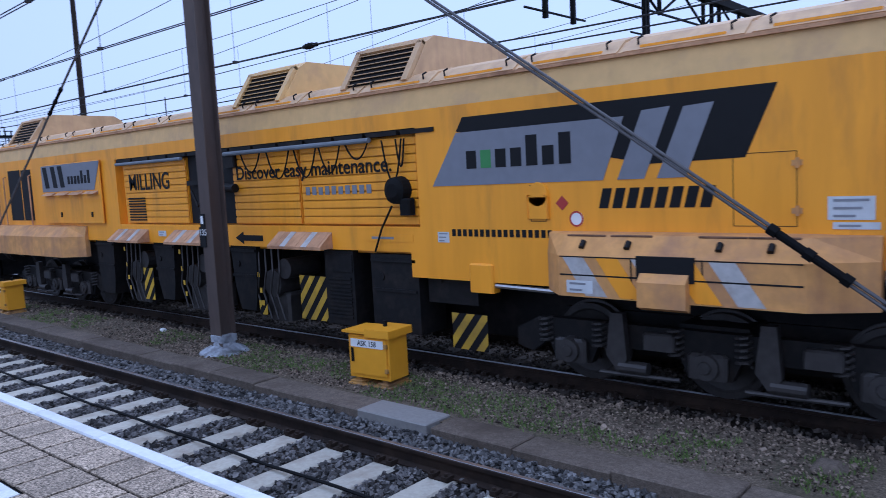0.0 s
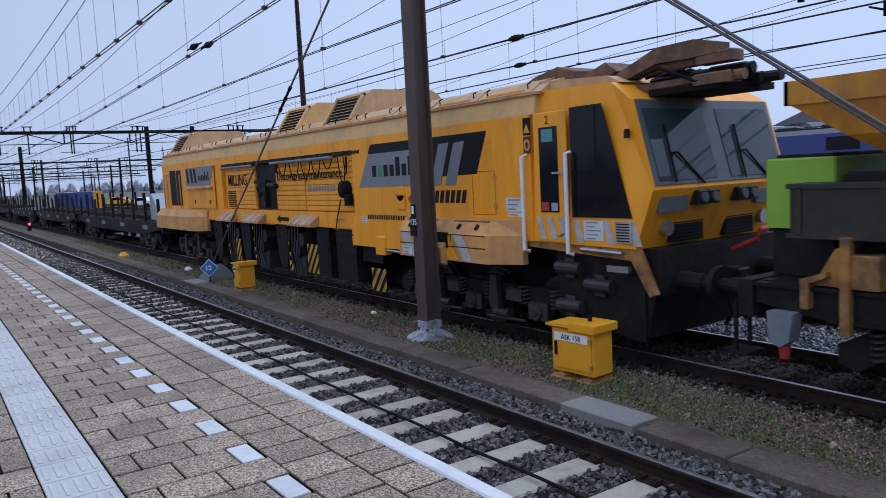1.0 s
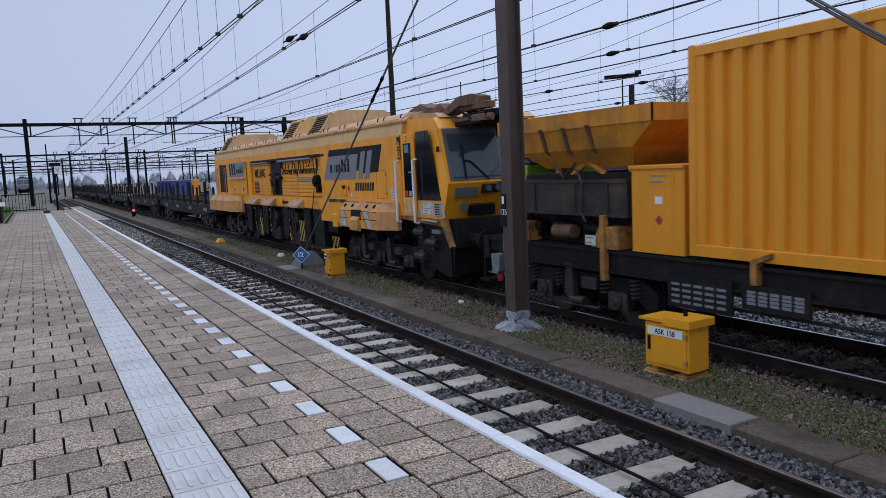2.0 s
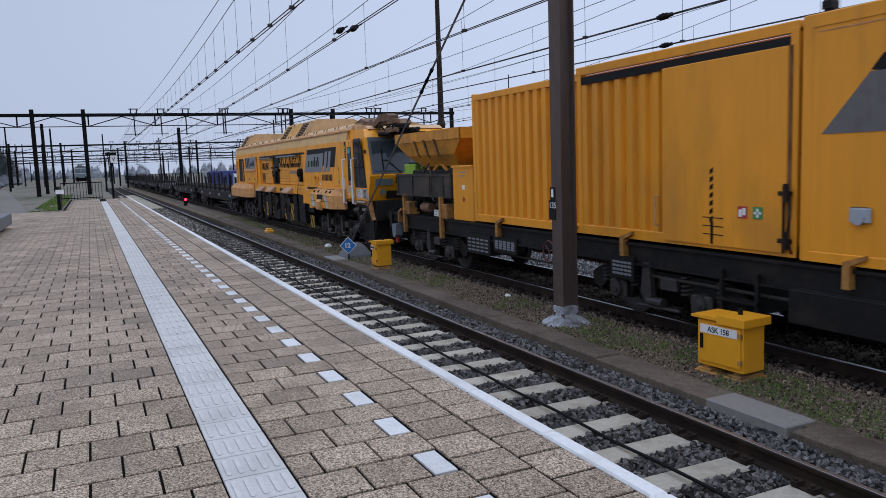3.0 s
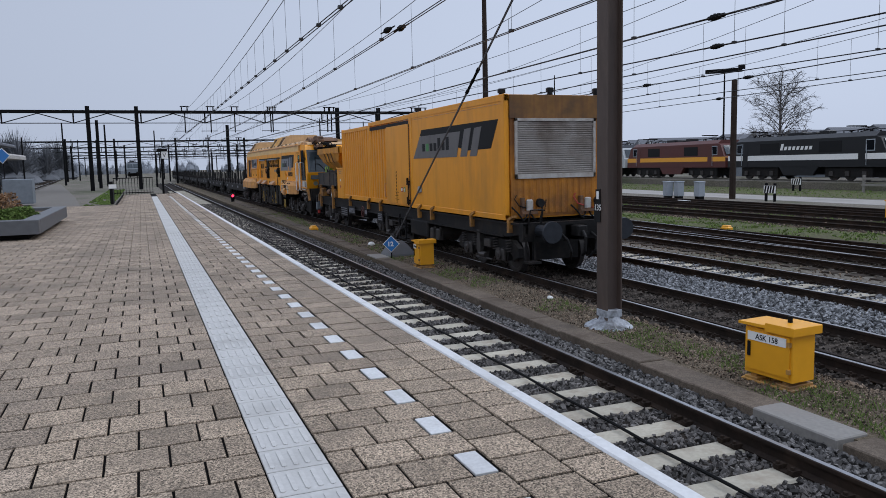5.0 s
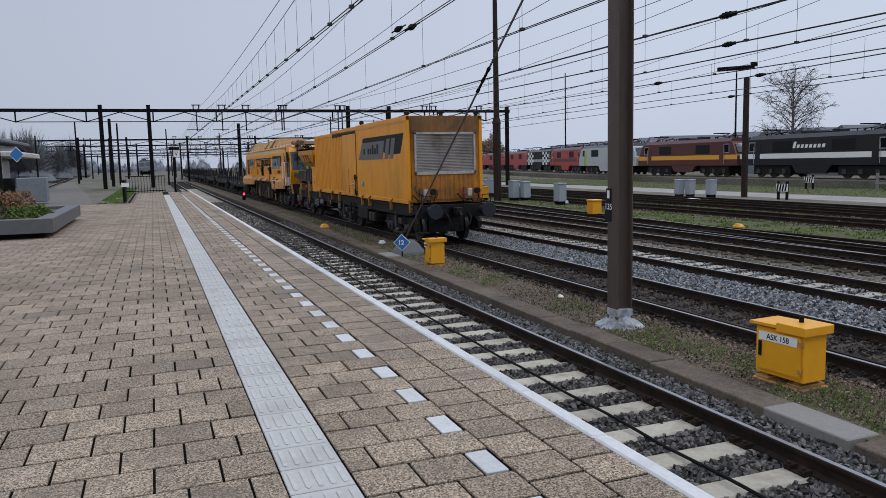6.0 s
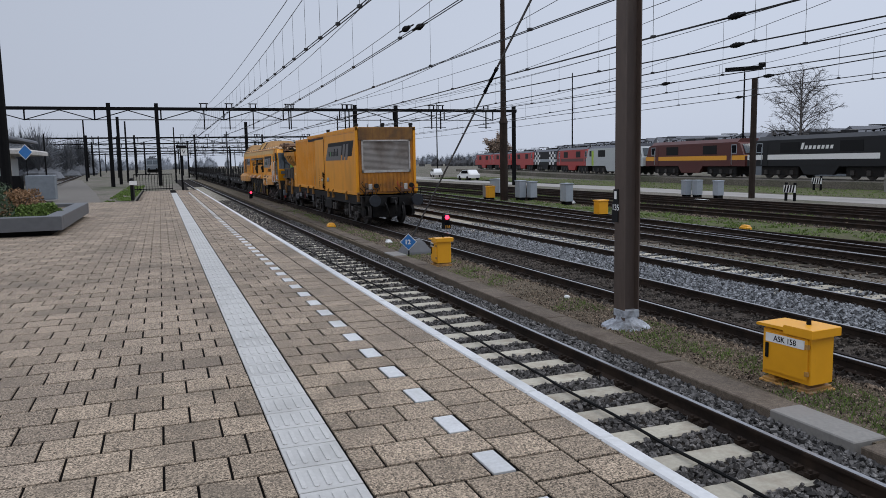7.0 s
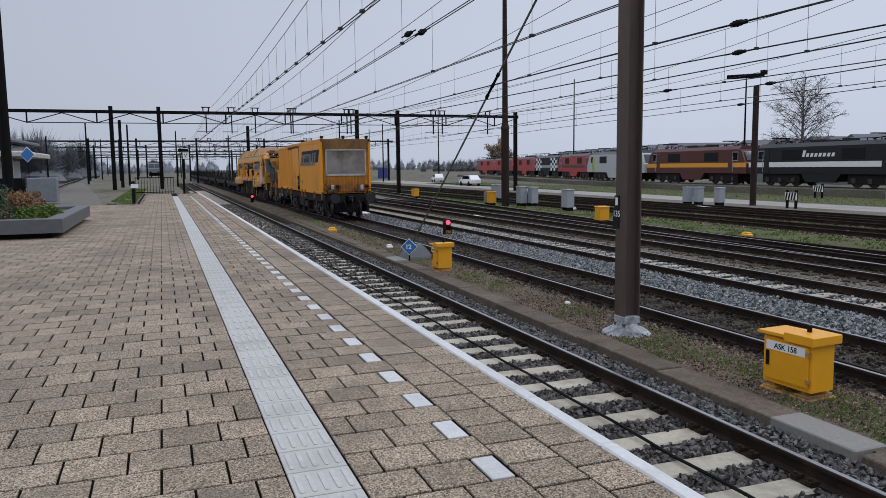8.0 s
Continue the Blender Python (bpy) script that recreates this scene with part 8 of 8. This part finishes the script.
for x0, x1, y0, y1 in ((3.45, 3.85, -3.5, 3.5), (-3.85, -3.45, -3.5, 3.5), (-3.45, 3.45, 3.1, 3.5), (-3.45, 3.45, -3.5, -3.1)):
    bm = shape()
    box(bm, x0, x1, y0, y1, 0.14, 0.5, 0.015)
    part("rim", bm, M_PLANTER, planter)
bm = shape()
box(bm, -3.45, 3.45, -3.1, 3.1, 0.12, 0.4)
part("soil", bm, M_EARTH, planter)


def shrub(at, r, h, material, seed, label, leaf=0.055):
    rng = random.Random(seed)
    root = thing("shrub", label, "shrub", at, group="planter shrubs")
    bm = shape()
    for _ in range(9):
        a = rng.uniform(0, math.tau)
        rod(bm, (0, 0, 0), (math.cos(a) * r * 0.6, math.sin(a) * r * 0.6, h * 0.75), 0.015, 0.006, 5)
    part("stem", bm, M_BARK, root)
    bm = shape()
    for _ in range(900):
        a, q, z = rng.uniform(0, math.tau), r * math.sqrt(rng.random()), rng.random()
        q *= 1.1 - 0.55 * z
        c = Vector((math.cos(a) * q, math.sin(a) * q, 0.05 + z * h * (1 + 0.25 * noise.noise((math.cos(a) * 2, math.sin(a) * 2, seed)))))
        u, v = (Vector((rng.gauss(0, 1), rng.gauss(0, 1), rng.gauss(0, 1))).normalized() * leaf * rng.uniform(0.6, 1.3) for _ in range(2))
        bm.faces.new([bm.verts.new(c + u), bm.verts.new(c + v * 0.5), bm.verts.new(c - u), bm.verts.new(c - v * 0.5)])
    tagged(part("foliage", bm, material, root), kind="stuff")


k = 0
for x, y, r, h, m, lab in ((-24.8, -4.4, 0.7, 0.75, M_LEAF, "dark evergreen shrub"), (-25.2, -5.3, 0.8, 0.85, M_LEAF, "dark evergreen shrub"), (-26.3, -5.0, 0.8, 0.8, M_LEAF, "dark evergreen shrub"), (-26.0, -3.9, 0.55, 0.7, M_DRY, "brown dried heather shrub"), (-27.4, -3.9, 0.6, 0.65, M_DRY, "brown dried heather shrub"), (-25.0, -3.5, 0.45, 0.3, M_GRASS, "low fresh green plant"), (-26.4, -3.3, 0.45, 0.28, M_GRASS, "low fresh green plant"), (-28.6, -5.0, 0.9, 0.8, M_LEAF, "dark evergreen shrub"), (-25.6, -6.5, 0.9, 0.9, M_LEAF, "dark evergreen shrub"), (-27.5, -6.6, 0.9, 0.8, M_LEAF, "dark evergreen shrub")):
    k += 1
    shrub((x + 2.5, y + 0.3, 0.38), r, h, m, k, lab + " in the grey planter")

bm = shape()
prism(bm, [(-120, -15), (-58, -7.6), (-41, -5.4), (-41, -2.7), (-58, -4.2), (-120, -10.5)], "z", -0.6, -0.055)
tagged(part("footpath", bm, M_PATH), "pale worn footpath leading off the platform", "path", kind="structure")
bm = shape()
prism(bm, [(-300, -60), (-41, -60), (-41, -1.2), (-58, -1.2), (-58, 1.6), (-140, 1.6), (-300, -8)], "z", -1.2, -0.07)
tagged(part("verge", bm, M_GROUND), "brown gravel and grass verge beyond the platform end", "verge", kind="structure")
bm = shape()
box(bm, -41, 8, -60, -9.5, -0.6, -0.01)
tagged(part("forecourt", bm, M_PAVER_FAR), "grey paved forecourt beside the platform", "pavement", kind="structure")
for y0, y1 in ((-10.6, -25.0), (-14.2, -32.0)):
    t = thing("track", "rusty running track beyond the footpath", "railway track", group="railway tracks", kind="structure")
    for d in (-0.75, 0.75):
        rail_piece("rail", t, -84, -300, y0 + d, y1 + d, True, 0.1)
    bm = shape()
    for k in range(110):
        x = -84.4 - k * 1.2
        y = y0 + (x + 84) * (y1 - y0) / -216
        box(bm, x - 0.13, x + 0.13, y - 1.25, y + 1.25, -0.1, -0.05)
    tagged(part("sleeper_row", bm, M_TIMBER, t), kind="stuff")
locomotive(-205, -1.5, 0, M_PANTO, M_LIGHT, "grey distant train standing beyond the platform", z=-0.07)


def site_container(at, paint, label):
    root = thing("site_container", label, "container", at, group="distant yard containers")
    bm = shape()
    corrugated(bm, -3, 3, 0.1, 2.6, -1.2)
    part("ribbed_wall", bm, paint, root)
    bm = shape()
    box(bm, -3.05, 3.05, -1.1, 1.2, 0, 2.65, 0.04)
    part("body", bm, paint, root)


site_container((-98, 15.6, RAIL - 0.19, 0, 0, 8), M_NAVY, "blue storage container in the yard")
site_container((-150, 22.0, RAIL - 0.19, 0, 0, 20), M_LIGHT, "white storage container in the yard")
for x, y in ((-184, 52.5), (-191, 54.8), (-198, 57.0), (-205, 59.2)):
    site_container((x, y, RAIL - 0.19, 0, 0, -18), M_NAVY, "dark blue covered wagon box in the far yard")
site_container((-118, 20.5, RAIL - 0.19, 0, 0, 4), M_CONT, "yellow storage container in the yard")
car((-112, 27, RAIL - 0.19, 0, 0, 30), M_WHITE, "white van parked among the sidings")
car((-133, 28, RAIL - 0.19, 0, 0, 60), M_ORANGE, "orange works car parked among the sidings")

info = thing("notice_stand", "black platform end panel with a pale notice", "panel", (-41.0, -1.25, 0))
bm = shape()
box(bm, -0.9, 0.9, -0.07, 0.07, 0.05, 1.15, 0.015)
part("panel", bm, M_RUBBER, info)
bm = shape()
box(bm, 0.9, 0.92, -0.1, 0.25, 0.82, 1.02)
part("notice", bm, M_WHITE, info, "pale yellow notice")
gate = thing("end_fence", "black steel bar fence closing the platform end", "fence", (-57.5, -0.4, 0))
for z in (0.12, 1.15):
    bm = shape()
    box(bm, -0.03, 0.03, -1.3, 1.3, z - 0.03, z + 0.03)
    part("rail", bm, M_MAST, gate)
for j in range(14):
    bm = shape()
    box(bm, -0.015, 0.015, -1.28 + j * 0.195, -1.25 + j * 0.195, 0, 1.15)
    part("bar", bm, M_MAST, gate)
vs = thing("letter_sign", "slim black post with a white letter sign", "sign", (-56.5, 1.55, 0))
bm = shape()
box(bm, -0.06, 0.06, -0.07, 0.07, 0, 3.1)
part("post", bm, M_MAST, vs)
bm = shape()
box(bm, -0.08, 0.12, -0.3, 0.4, 2.95, 3.15)
part("arm", bm, M_MAST, vs)
bm = shape()
box(bm, 0.06, 0.09, 0.0, 0.42, 2.45, 2.95)
pn = part("panel", bm, M_WHITE, vs)
letters("lettering", "V", M_BLACK, pn, pose(0.095, 0.08, 2.56, 90, 0, 90), 0.26)
for x, y, w, m, lab in ((-45.5, -5.9, 1.4, M_PANTO, "grey ribbed metal locker at the platform end"), (-45.5, -7.5, 1.4, M_MAST, "black metal locker at the platform end"), (-45.5, -9.1, 1.4, M_MAST, "black metal locker at the platform end")):
    root = thing("bicycle_locker", lab, "locker", (x, y, 0), group="bicycle lockers")
    bm = shape()
    box(bm, -0.5, 0.5, -w / 2, w / 2, 0.05, 1.35, 0.03)
    part("body", bm, m, root)
    bm = shape()
    box(bm, 0.5, 0.52, -w / 2 + 0.06, w / 2 - 0.06, 0.1, 1.3)
    part("door", bm, m, root)


motions()
